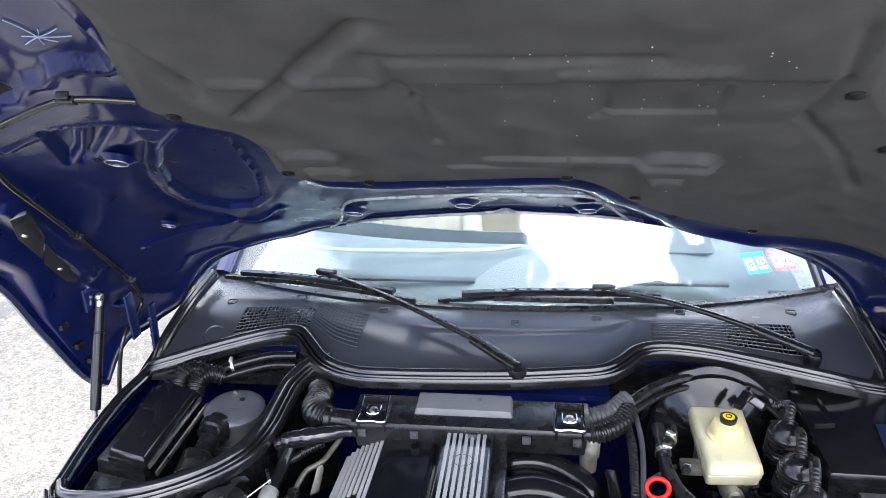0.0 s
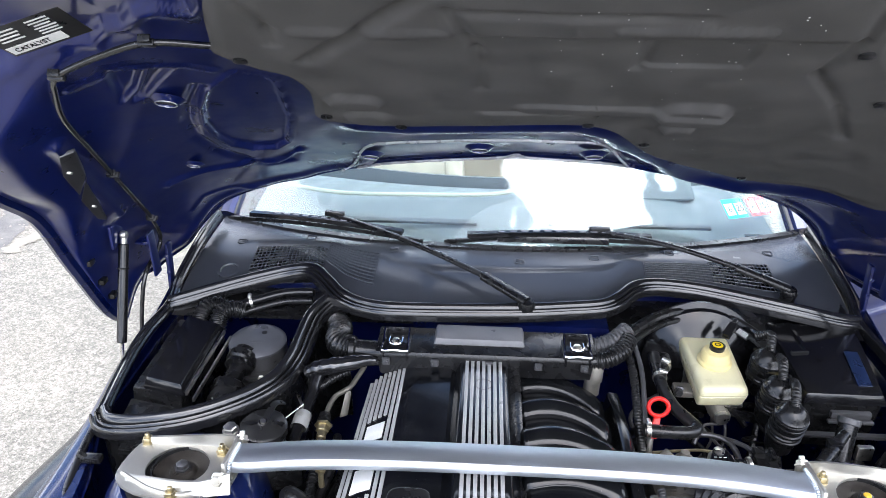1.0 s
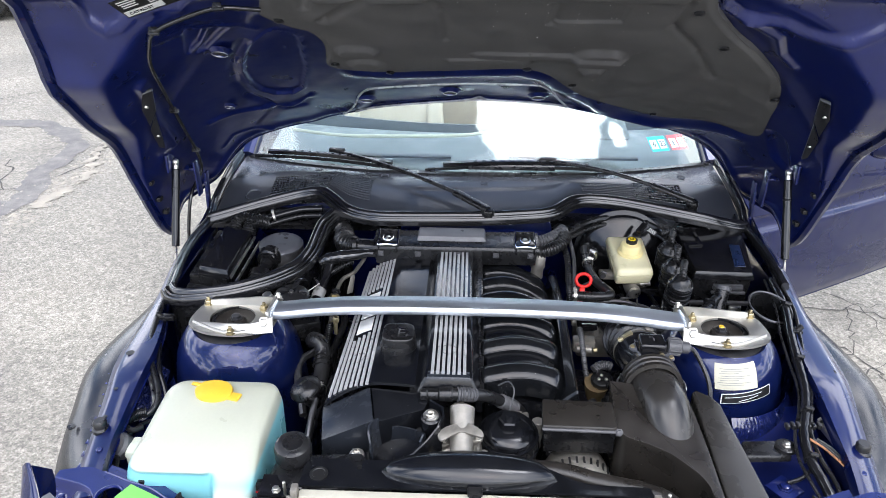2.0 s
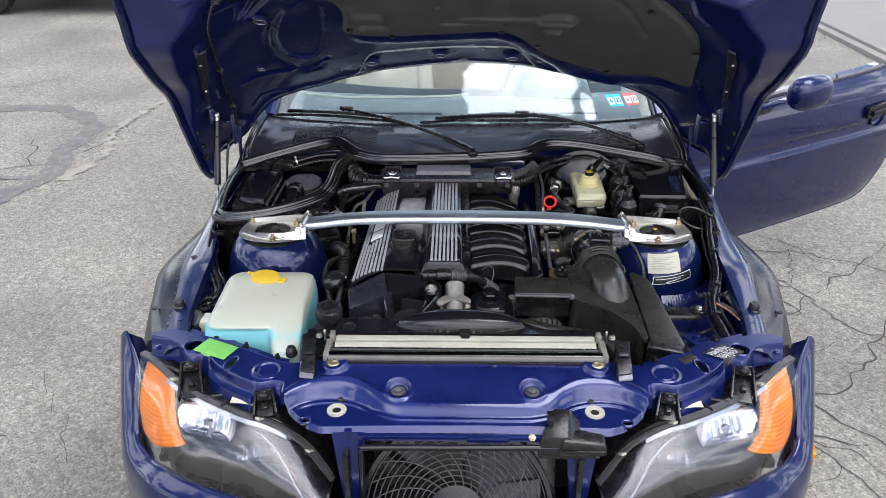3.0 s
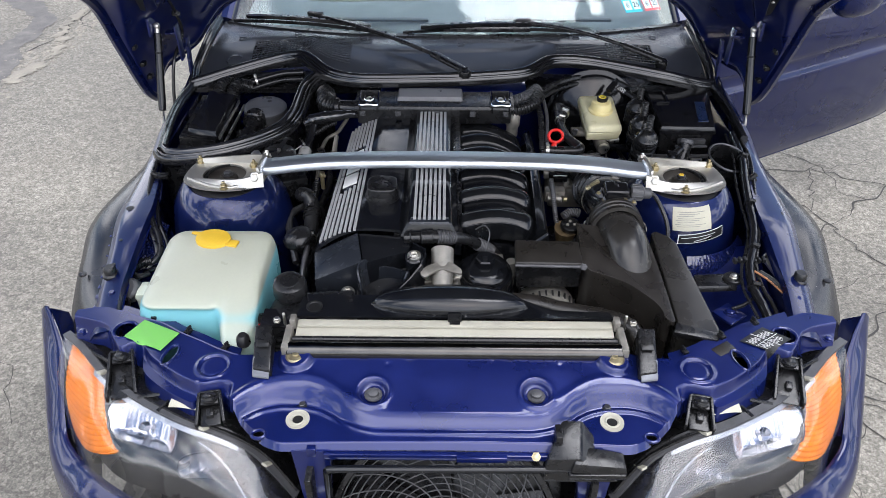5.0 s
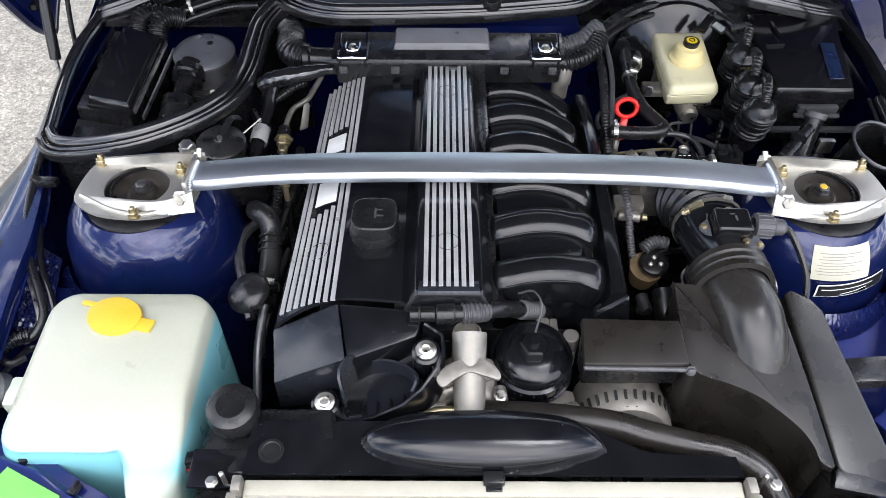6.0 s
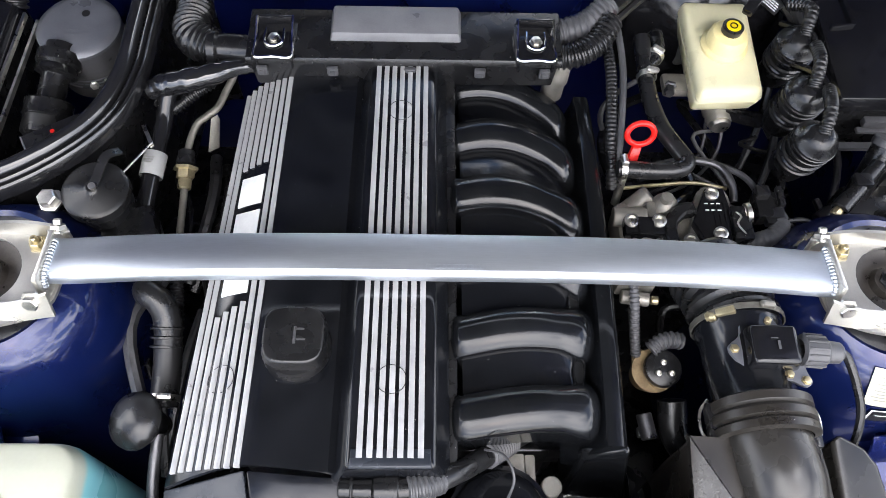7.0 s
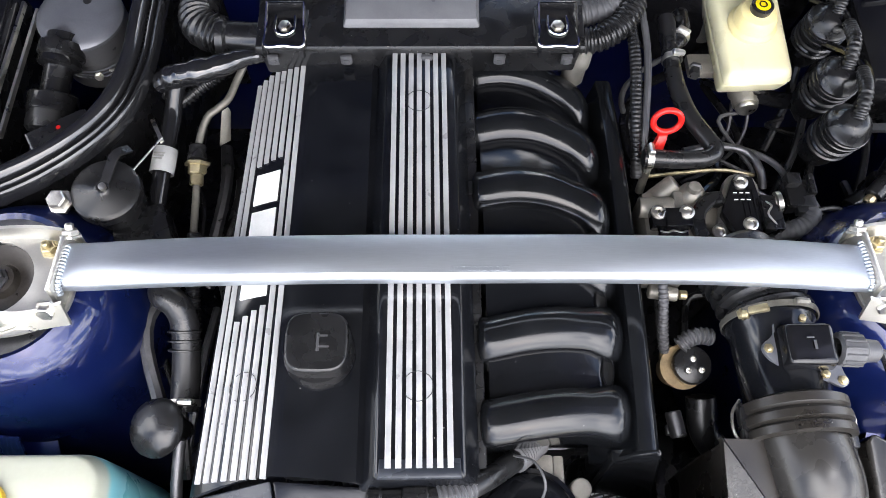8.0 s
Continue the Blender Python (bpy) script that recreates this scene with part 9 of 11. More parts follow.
part("blank_cap", lathe([(0, 0.018), (0.022, 0.016), (0.032, 0.008), (0.034, 0.0), (0.030, -0.008), (0.02, -0.02), (0.012, -0.05)], (-0.352, -0.150, 0.795), (-0.35, -0.15, 1), 28), RUBBER, lh, "round black blanking cap")
part("dip_tube", tube([(-0.33, -0.16, 0.78), (-0.335, -0.22, 0.75), (-0.335, -0.28, 0.70)], 0.007, 4, 10), DARKSTEEL, lh)
part("bleed_screw", merge(hexbolt((-0.318, 0.035, 0.845), (0.2, 0, 1), 0.007, 0.012), cyl((-0.318, 0.035, 0.81), (-0.318, 0.035, 0.846), 0.005, n=8)), BRASS, lh)
part("bent_strip", hexa([(-0.318, 0.255, 0.83), (-0.306, 0.262, 0.83), (-0.31, 0.235, 0.80), (-0.325, 0.225, 0.80)], [(-0.316, 0.257, 0.838), (-0.308, 0.264, 0.838), (-0.312, 0.236, 0.806), (-0.323, 0.227, 0.806)], 0.002), DULLPIPE, lh)

# ---- washer tank ----
wtk = thing("washer_fluid_tank", (-0.48, -0.32, 0.6), "milky plastic washer tank part-filled with turquoise fluid", "washer tank")


def tank_ring(x0, x1, y0, y1, r, n=30):
    """A rounded rectangle with n points to a side."""
    out = []
    for cx, cy, a0, ex, ey in ((x1 - r, y0 + r, -90, x1, y1 - r), (x1 - r, y1 - r, 0, x0 + r, y1), (x0 + r, y1 - r, 90, x0, y0 + r), (x0 + r, y0 + r, 180, x1 - r, y0)):
        for i in range(9):
            a = radians(a0 + 90 * i / 8)
            out.append((cx + r * math.cos(a), cy + r * math.sin(a)))
        lx, ly = out[-1]
        out.extend((lerp(lx, ex, i / n), lerp(ly, ey, i / n)) for i in range(1, n))
    return out


def tank_bm():
    """Blow-moulded tank: wide shoulders, and a leg that swells out of its front corner."""
    bm = bmesh.new()
    rings = []
    for i in range(31):
        k = i / 30
        z = interp(k, [0, 0.25, 0.7, 1.0], [0.60, 0.74, 0.828, 0.852])
        x0 = interp(z, [0.60, 0.76, 0.80, 0.825, 0.840, 0.848, 0.852], [-0.640, -0.632, -0.626, -0.618, -0.607, -0.594, -0.572])
        x1 = interp(z, [0.60, 0.76, 0.80, 0.825, 0.840, 0.848, 0.852], [-0.384, -0.384, -0.384, -0.386, -0.389, -0.394, -0.408])
        y0 = interp(z, [0.60, 0.76, 0.80, 0.825, 0.840, 0.848, 0.852], [-0.432, -0.426, -0.420, -0.412, -0.396, -0.375, -0.335])
        y1 = interp(z, [0.60, 0.80, 0.84, 0.852], [-0.185, -0.182, -0.188, -0.22])
        row = []
        for x, y in tank_ring(x0, x1, y0, y1, 0.034):
            leg = 0.088 * step(-0.468, -0.436, x) * step(-0.30, -0.40, y) * interp(z, [0.60, 0.74, 0.80, 0.832, 0.848], [1.0, 0.95, 0.72, 0.24, 0.0])
            ledge = 0.014 * math.exp(-((z - 0.832) / 0.012) ** 2) * step(-0.38, -0.40, y) * (1 - step(-0.48, -0.45, x))
            zz = z - 0.030 * step(0.80, 0.85, z) * step(-0.20, -0.43, y) * 0.4
            row.append(bm.verts.new((x, y - leg - ledge, zz)))
        rings.append(row)
    m = len(rings[0])
    for p, q in zip(rings, rings[1:]):
        for i in range(m):
            bm.faces.new((p[i], p[(i + 1) % m], q[(i + 1) % m], q[i]))
    bm.faces.new(rings[0][::-1])
    mid = bm.verts.new((-0.50, -0.28, rings[-1][0].co.z * 0 + 0.8535))
    for i in range(m):
        bm.faces.new((rings[-1][i], rings[-1][(i + 1) % m], mid))
    bmesh.ops.recalc_face_normals(bm, faces=bm.faces)
    return bm


part("tank", tank_bm(), TANK, wtk, "translucent milky tank body with turquoise fluid", angle=75)
cap = part("cap", prism(poly_smooth([(0.038 * math.cos(a), 0.030 * math.sin(a)) for a in [2 * math.pi * i / 14 for i in range(14)]], 2), 0, 0.010, 0.003), YELLOW, wtk, "flat yellow hinged cap")
cap.matrix_basis = pose(-0.508, -0.240, 0.851, 2, 0, -12)
part("cap_tab", xf(box((0.042, -0.004, 0.004), (0.030, 0.020, 0.005), 0.003), pose(-0.508, -0.240, 0.851, 2, 0, -12)), YELLOW, wtk)
part("cap_hinge", xf(box((-0.044, 0.014, 0.003), (0.024, 0.008, 0.004), 0.002), pose(-0.508, -0.240, 0.851, 2, 0, -12)), YELLOW, wtk)
part("pump_stub", merge(cyl((-0.625, -0.312, 0.762), (-0.672, -0.306, 0.762), 0.015, n=14), box((-0.650, -0.309, 0.758), (0.024, 0.046, 0.040), 0.005)), TANKLEG, wtk)
part("pump_cap", lathe([(0.024, -0.012), (0.026, 0.004), (0.022, 0.010), (0, 0.010)], (-0.684, -0.302, 0.766), (-0.5, -0.45, 0.75), 20), GREYPLASTIC, wtk)
part("pump_plug", xf(merge(box((0, 0, 0), (0.02, 0.03, 0.03), 0.004), box((0, 0.0, 0.02), (0.014, 0.018, 0.014), 0.003)), pose(-0.694, -0.338, 0.750, 0, -25, 10)), GLOSSY, wtk)
part("rubber_foot", lathe([(0.012, 0), (0.014, 0.004), (0.012, 0.018), (0.008, 0.024), (0, 0.024)], (-0.395, -0.497, 0.800), n=10), RUBBER, wtk)
part("level_plug", xf(merge(box((0, 0, 0), (0.026, 0.016, 0.022), 0.003), box((0.004, -0.009, 0.0), (0.012, 0.004, 0.010), 0.001)), pose(-0.383, -0.418, 0.79, 0, 0, 10)), PLASTIC, wtk)
part("level_red", box((-0.381, -0.429, 0.788), (0.012, 0.002, 0.003), 0.0005), RED, wtk)

# ---- radiator, shroud, expansion tank ----
rad = thing("radiator", (0, -0.48, 0.5), "radiator with a cream top tank and black rods", "radiator")
part("core", box((0, -0.495, 0.60), (0.60, 0.045, 0.36), 0.004), DARKSTEEL, rad)
part("top_tank", hexa([(-0.298, -0.512, 0.80), (0.298, -0.512, 0.80), (0.298, -0.458, 0.80), (-0.298, -0.458, 0.80)], [(-0.296, -0.497, 0.826), (0.296, -0.497, 0.826), (0.296, -0.462, 0.833), (-0.296, -0.462, 0.833)], 0.003), WHITEBAR, rad, "cream plastic top tank")
part("tank_ridge", box((0, -0.474, 0.833), (0.585, 0.018, 0.006), 0.002), WHITEBAR, rad)
part("upper_rod", cyl((-0.30, -0.508, 0.825), (0.30, -0.508, 0.825), 0.006, n=14), PLASTIC, rad)
part("cooler_pipe", cyl((-0.305, -0.530, 0.818), (0.305, -0.530, 0.818), 0.0165, n=24), PIPE, rad, "glossy black cross pipe")
part("lower_rod", cyl((-0.30, -0.516, 0.806), (0.30, -0.516, 0.806), 0.010, n=12), RUBBER, rad)
for s in (-1, 1):
    part("end_bracket", merge(box((s * 0.308, -0.51, 0.820), (0.014, 0.065, 0.030), 0.004), box((s * 0.302, -0.472, 0.836), (0.012, 0.02, 0.022), 0.003)), CAST, rad, "pale alloy end bracket")
    c = part("side_clip", hexa([(s * 0.325, -0.585, 0.800), (s * 0.362, -0.578, 0.800), (s * 0.372, -0.49, 0.805), (s * 0.335, -0.49, 0.805)], [(s * 0.327, -0.582, 0.818), (s * 0.360, -0.576, 0.818), (s * 0.368, -0.492, 0.845), (s * 0.337, -0.492, 0.845)], 0.004), PLASTIC, rad, "black plastic side clip")
    part("clip_slot", box((s * 0.347, -0.534, 0.838), (0.022, 0.014, 0.003), 0.001, (18, 0, 0)), BLACKLABEL, c)
    part("clip_plate", hexa([(s * 0.329, -0.592, 0.806), (s * 0.360, -0.587, 0.806), (s * 0.363, -0.556, 0.818), (s * 0.332, -0.558, 0.818)], [(s * 0.329, -0.590, 0.810), (s * 0.360, -0.585, 0.810), (s * 0.363, -0.554, 0.825), (s * 0.332, -0.556, 0.825)], 0.0012), LIDGREY, c, "grey clip tongue")
    part("bracket_bolts", merge(hexbolt((s * 0.335, -0.465, 0.83), (0, 0, 1), 0.006, 0.008), cyl((s * 0.322, -0.46, 0.81), (s * 0.322, -0.46, 0.846), 0.003, n=8)), STEEL, rad)
part("centre_latch", merge(box((0.0, -0.463, 0.838), (0.026, 0.016, 0.014), 0.003), box((0.0, -0.473, 0.834), (0.020, 0.01, 0.008), 0.002)), PLASTIC, rad, "small black centre latch")
shr = thing("fan_shroud", (0, -0.41, 0.6), "black fan shroud with a domed top", "fan shroud")


def shroud(u, v):
    x = lerp(-0.30, 0.30, u)
    y = lerp(-0.455, interp(x, [-0.30, 0.10, 0.20, 0.30], [-0.365, -0.365, -0.415, -0.42]), v)
    d = 1 - ((x + 0.010) / 0.150) ** 2 - ((v - 0.52) / 0.50) ** 2
    hump = 0.038 * math.sqrt(d) if d > 0 else 0
    return (x, y, 0.834 - 0.012 * v + hump - 0.03 * max(0, v - 0.85) / 0.15)


part("top", sheet(shroud, 200, 64, 0.004), SATIN, shr)
part("ring", lathe([(0.21, 0), (0.215, 0.0), (0.215, 0.06), (0.21, 0.06)], (0, -0.44, 0.60), (0, 1, 0), 48), PLASTIC, shr)
ex = thing("expansion_tank", (-0.31, -0.38, 0.7), "black coolant expansion tank with a round screw cap", "expansion tank")
part("tank", hexa([(-0.375, -0.455, 0.68), (-0.20, -0.455, 0.70), (-0.205, -0.355, 0.70), (-0.375, -0.34, 0.68)], [(-0.372, -0.452, 0.815), (-0.185, -0.450, 0.832), (-0.20, -0.36, 0.826), (-0.36, -0.345, 0.80)], 0.012, 3), PLASTIC, ex)
c = part("screw_cap", lathe([(0, 0.019), (0.024, 0.018), (0.031, 0.014), (0.0335, 0.006), (0.0335, -0.012), (0.030, -0.02)], (-0.326, -0.372, 0.836), (0.03, -0.1, 1), 36), RUBBER, ex, "round black screw cap")
part("cap_face", lathe([(0, 0.0195), (0.018, 0.019), (0.019, 0.0175)], (-0.326, -0.372, 0.836), (0.03, -0.1, 1), 30), PLASTIC, c)
part("vent_badge", lathe([(0.016, 0), (0.016, 0.002), (0.012, 0.0022), (0.011, 0.001), (0, 0.001)], (-0.270, -0.425, 0.832), n=22), BLACKLABEL, ex)
part("front_slots", merge(*[box((-0.352, -0.455 + 0.0 * i, 0.77 - 0.014 * i), (0.04, 0.006, 0.005), 0.001) for i in range(3)]), RUBBER, ex)
part("tank_edge", box((-0.325, -0.44, 0.815), (0.09, 0.05, 0.006), 0.002), GLOSSY, ex)

# ---- oil filter housing, thermostat housing, alternator ----
of = thing("oil_filter_housing", (0.066, -0.265, 0.6), "cast oil filter housing with a black screw lid", "oil filter housing")
fc_ = Vector((0.065, -0.256, 0.787))
part("lid", lathe([(0, 0.025), (0.022, 0.025), (0.040, 0.019), (0.050, 0.012), (0.053, 0.006), (0.0535, 0.002), (0.0585, 0.0005), (0.0585, -0.024), (0.0615, -0.026), (0.0615, -0.036), (0.056, -0.040)], fc_, (0, -0.12, 1), 40), SATIN, of, "domed black screw lid")
part("lid_hex", lathe([(0.0, 0.044), (0.018, 0.044), (0.021, 0.041), (0.021, 0.026)], fc_, (0, -0.12, 1), 6), SATIN, of)
part("hex_stub", lathe([(0, 0.052), (0.007, 0.052), (0.008, 0.044)], fc_, (0, -0.12, 1), 12), SATIN, of)
for i in range(20):
    a = 2 * math.pi * i / 20
    ax = Vector((0, -0.12, 1)).normalized()
    p = fc_ + ax * -0.014 + Vector((0.0585 * math.cos(a), 0.0585 * math.sin(a), 0.12 * 0.0585 * math.sin(a)))
    part("lid_rib", cyl(p - ax * 0.008, p + ax * 0.008, 0.0018, n=6), SATIN, of)
part("housing", lathe([(0.054, -0.036), (0.058, -0.042), (0.058, -0.09), (0.05, -0.14), (0, -0.14)], fc_, (0, -0.12, 1), 36), CAST, of, "cast alloy housing")
part("housing_lug", merge(cyl((0.118, -0.33, 0.72), (0.118, -0.33, 0.77), 0.013, n=14), box((0.108, -0.315, 0.735), (0.04, 0.06, 0.03), 0.01)), CAST, of)
part("housing_lug", cyl((0.125, -0.22, 0.75), (0.125, -0.22, 0.79), 0.012, n=14), CAST, of)
part("lug_bolt", hexbolt((0.118, -0.33, 0.77), (0, 0, 1), 0.009, 0.009), STEEL, of)
part("wire", tube([(0.066, -0.250, 0.838), (0.074, -0.228, 0.868), (0.064, -0.205, 0.872), (0.045, -0.195, 0.855)], 0.0015, 6, 6), GREYPLASTIC, of)
th = thing("thermostat_housing", (-0.02, -0.30, 0.7), "bare cast thermostat housing with its neck", "thermostat housing")
part("casting", merge(hexa([(-0.085, -0.335, 0.72), (0.020, -0.335, 0.72), (0.025, -0.245, 0.73), (-0.060, -0.240, 0.73)], [(-0.068, -0.318, 0.782), (0.008, -0.322, 0.785), (0.012, -0.262, 0.795), (-0.048, -0.258, 0.800)], 0.012, 3),
                      hexa([(-0.072, -0.330, 0.775), (-0.04, -0.325, 0.775), (-0.035, -0.27, 0.775), (-0.060, -0.265, 0.775)], [(-0.064, -0.318, 0.793), (-0.042, -0.316, 0.797), (-0.038, -0.276, 0.808), (-0.054, -0.272, 0.808)], 0.006, 3),
                      cyl((0.016, -0.30, 0.775), (0.022, -0.345, 0.772), 0.011, n=14), cyl((-0.095, -0.338, 0.775), (-0.055, -0.33, 0.778), 0.007, n=12)), CAST, th)
part("neck", lathe([(0.022, -0.03), (0.0205, 0.0), (0.020, 0.034), (0.0195, 0.040), (0.017, 0.042), (0.016, 0.030), (0, 0.030)], (-0.028, -0.262, 0.806), (0, 0.25, 1), 28), CAST, th)
part("lower_neck", lathe([(0.024, -0.05), (0.0225, -0.01), (0.0215, 0.03), (0.0205, 0.068), (0.016, 0.073), (0, 0.073)], (-0.025, -0.300, 0.820), (0, -1, -0.55), 26), CAST, th)
part("flange", merge(prism(poly_smooth([(-0.070, -0.302), (-0.058, -0.318), (-0.030, -0.302), (-0.002, -0.306), (0.014, -0.298), (0.012, -0.284), (-0.006, -0.268), (-0.030, -0.262), (-0.054, -0.272), (-0.068, -0.288)], 4), 0.800, 0.8065, 0.002),
                     xf(prism(poly_smooth([(-0.044, -0.008), (-0.034, 0.006), (-0.012, 0.016), (0.012, 0.018), (0.030, 0.008), (0.040, -0.004), (0.038, -0.014), (0.020, -0.008), (0.0, -0.002), (-0.020, -0.010), (-0.036, -0.020)], 4), 0, 0.006, 0.002), pose(-0.026, -0.312, 0.834, 14, 0, 4))), CAST, th, "cast flange plate")
for p in ((-0.060, -0.302, 0.806), (0.006, -0.294, 0.806), (0.018, -0.318, 0.785)):
    part("housing_bolt", hexbolt(p, (0, -0.2, 1), 0.007, 0.009), STEEL, th)
part("crank_pipe", tube([(-0.16, -0.385, 0.775), (-0.11, -0.365, 0.785), (-0.07, -0.345, 0.79), (-0.03, -0.345, 0.79)], 0.006, 5, 10), BRASS, th)
ho = thing("breather_hose", (0.0, -0.22, 0.85), "black hose with a ribbed end across the engine front", "hose")
part("connector", merge(cyl((-0.106, -0.238, 0.862), (-0.070, -0.239, 0.864), 0.011, n=14), cyl((-0.070, -0.239, 0.864), (-0.044, -0.239, 0.865), 0.0145, n=14), cyl((-0.094, -0.238, 0.863), (-0.091, -0.238, 0.863), 0.0145, n=14)), PLASTIC, ho)
HOSE = [(-0.046, -0.239, 0.865), (-0.020, -0.235, 0.862), (0.015, -0.218, 0.848), (0.050, -0.193, 0.815), (0.080, -0.168, 0.780), (0.115, -0.142, 0.745)]
part("hose", tube(HOSE, 0.0120, 6, 14), RUBBER, ho)
part("ribbed_sleeve", tube([(-0.036, -0.2385, 0.8645), (-0.020, -0.235, 0.862), (0.000, -0.226, 0.855)], 0.0140, 5, 14, ribs=0.14, pitch=0.005), GREYPLASTIC, ho)
part("ribbed_sleeve", tube([(0.050, -0.193, 0.815), (0.066, -0.180, 0.797), (0.082, -0.166, 0.777)], 0.0140, 5, 14, ribs=0.14, pitch=0.005), GREYPLASTIC, ho)
al = thing("alternator", (0.2, -0.29, 0.62), "finned cast alternator with a black label", "alternator")
part("case", lathe([(0, 0.05), (0.03, 0.05), (0.058, 0.044), (0.066, 0.034), (0.068, 0.0), (0.066, -0.04), (0.05, -0.05)], (0.200, -0.300, 0.70), (0, -1, 0.25), 36), CAST, al)
for i in range(14):
    a = math.pi * (0.1 + 0.8 * i / 13)
    p = Vector((0.200 + 0.0685 * math.cos(a), -0.312, 0.702 + 0.0685 * math.sin(a)))
    part("vent_slot", xf(box((0, 0, 0), (0.0045, 0.026, 0.003), 0.001), pose(*p, 14, math.degrees(-(a - math.pi / 2)), 0)), BLACKLABEL, al)
part("label", xf(box((0, 0, 0), (0.05, 0.034, 0.001), 0.0003), pose(0.172, -0.216, 0.708, 12, -16, 14)), BLACKLABEL, al, "black maker's label with white print")
bar_text("label_print", (0.172, -0.216, 0.7088), (12, -16, 14), 0.040, 0.026, 5, WHITEINK, al)
part("rear_cover", lathe([(0.0, 0.0), (0.045, 0.0), (0.055, 0.008), (0.057, 0.02), (0.057, 0.085), (0.05, 0.09)], (0.190, -0.165, 0.652), (0, -1, -0.08), 32), PLASTIC, al)
part("coolant_hose", tube([(-0.02, -0.345, 0.782), (0.05, -0.350, 0.787), (0.12, -0.358, 0.790), (0.17, -0.366, 0.790), (0.21, -0.379, 0.788), (0.26, -0.392, 0.787), (0.31, -0.404, 0.786), (0.345, -0.430, 0.782), (0.365, -0.470, 0.765)], 0.0195, 8, 18), DUSTBLACK, al, "wide smooth coolant hose")

# ---- air box and intake pipe ----
ab = thing("air_filter_box", (0.38, -0.32, 0.5), "large black air filter box with its intake snorkel", "air filter box")
BOX_EDGE = [(0.268, -0.181), (0.2645, -0.185), (0.262, -0.25), (0.2605, -0.292), (0.272, -0.315), (0.292, -0.323), (0.316, -0.329), (0.350, -0.343), (0.370, -0.358), (0.388, -0.374), (0.400, -0.388), (0.408, -0.405), (0.412, -0.424), (0.427, -0.430), (0.428, -0.40), (0.424, -0.30), (0.416, -0.20), (0.408, -0.182), (0.33, -0.182)]


def box_z(x, y):
    """The box's sloping top."""
    return 0.862 - 0.14 * (x - 0.27) - 0.14 * (-0.185 - y)


def sloped(bm):
    for v in bm.verts:
        v.co.z += box_z(v.co.x, v.co.y)
    return bm


edge = poly_smooth(BOX_EDGE, 4)
part("box_top", sloped(prism(edge, -0.011, 0.0, 0.0045, 3)), DUSTBLACK, ab, "sloping top with a rounded lip", 9)
body, rings = bmesh.new(), []
for k, drop in ((0.975, 0.006), (0.955, 0.020), (0.95, 0.05), (0.955, 0.09), (0.93, 0.16), (0.88, 0.26)):
    ring = []
    for x, y in edge:
        px, py = 0.345 + (x - 0.345) * k, -0.275 + (y + 0.275) * k
        ring.append(body.verts.new((px, py, box_z(px, py) - drop)))
    rings.append(ring)
for a, b in zip(rings, rings[1:]):
    for q in range(len(a)):
        body.faces.new((a[q], a[(q + 1) % len(a)], b[(q + 1) % len(a)], b[q]))
bmesh.ops.recalc_face_normals(body, faces=body.faces)
part("box_body", body, DUSTBLACK, ab, "", 60)
lid = part("right_lid", sloped(prism([(0.4285, -0.180), (0.440, -0.172), (0.468, -0.186), (0.480, -0.203), (0.516, -0.440), (0.508, -0.456), (0.440, -0.440), (0.433, -0.428)], -0.20, 0.0, 0.005, 3)), DUCTPIPE, ab, "flat black lid of the filter")
part("lid_lip", hexa([(0.420, -0.452, 0.786), (0.505, -0.462, 0.774), (0.510, -0.446, 0.774), (0.430, -0.430, 0.786)], [(0.420, -0.455, 0.802), (0.506, -0.465, 0.789), (0.511, -0.448, 0.794), (0.430, -0.430, 0.805)], 0.003), PLASTIC, lid)
part("snorkel", hexa([(0.122, -0.316, 0.846), (0.262, -0.316, 0.844), (0.262, -0.245, 0.850), (0.126, -0.242, 0.850)], [(0.123, -0.312, 0.858), (0.260, -0.312, 0.856), (0.258, -0.248, 0.864), (0.127, -0.244, 0.864)], 0.003), DUSTBLACK, ab, "flat black intake snorkel")
part("snorkel_floor", hexa([(0.13, -0.292, 0.775), (0.262, -0.292, 0.775), (0.262, -0.245, 0.775), (0.132, -0.242, 0.775)], [(0.128, -0.300, 0.846), (0.262, -0.300, 0.844), (0.262, -0.245, 0.848), (0.13, -0.242, 0.848)], 0.004), PLASTIC, ab)
part("snorkel_lip", cyl((0.122, -0.316, 0.852), (0.262, -0.317, 0.850), 0.0035, n=10), GREYPLASTIC, ab)
part("lip_screw", hexbolt((0.261, -0.318, 0.851), (0, -1, 0.3), 0.006, 0.006), GREYPLASTIC, ab)
part("front_duct", tube([(0.34, -0.47, 0.74), (0.31, -0.445, 0.71), (0.27, -0.42, 0.70), (0.22, -0.40, 0.69)], 0.045, 6, 18), DUSTBLACK, ab)
part("elbow", sweep(smooth_path([(0.352, -0.150, 0.846), (0.355, -0.185, 0.850), (0.362, -0.222, 0.848), (0.366, -0.255, 0.830), (0.370, -0.280, 0.800), (0.372, -0.292, 0.77)], 6), circle(0.046, 28, 0.042)), DUCTPIPE, ab, "smooth black elbow pipe")
part("foot", hexa([(0.475, -0.50, 0.775), (0.52, -0.475, 0.775), (0.535, -0.50, 0.775), (0.49, -0.525, 0.775)], [(0.478, -0.498, 0.80), (0.516, -0.474, 0.80), (0.528, -0.496, 0.80), (0.492, -0.518, 0.80)], 0.004), DUSTBLACK, ab)
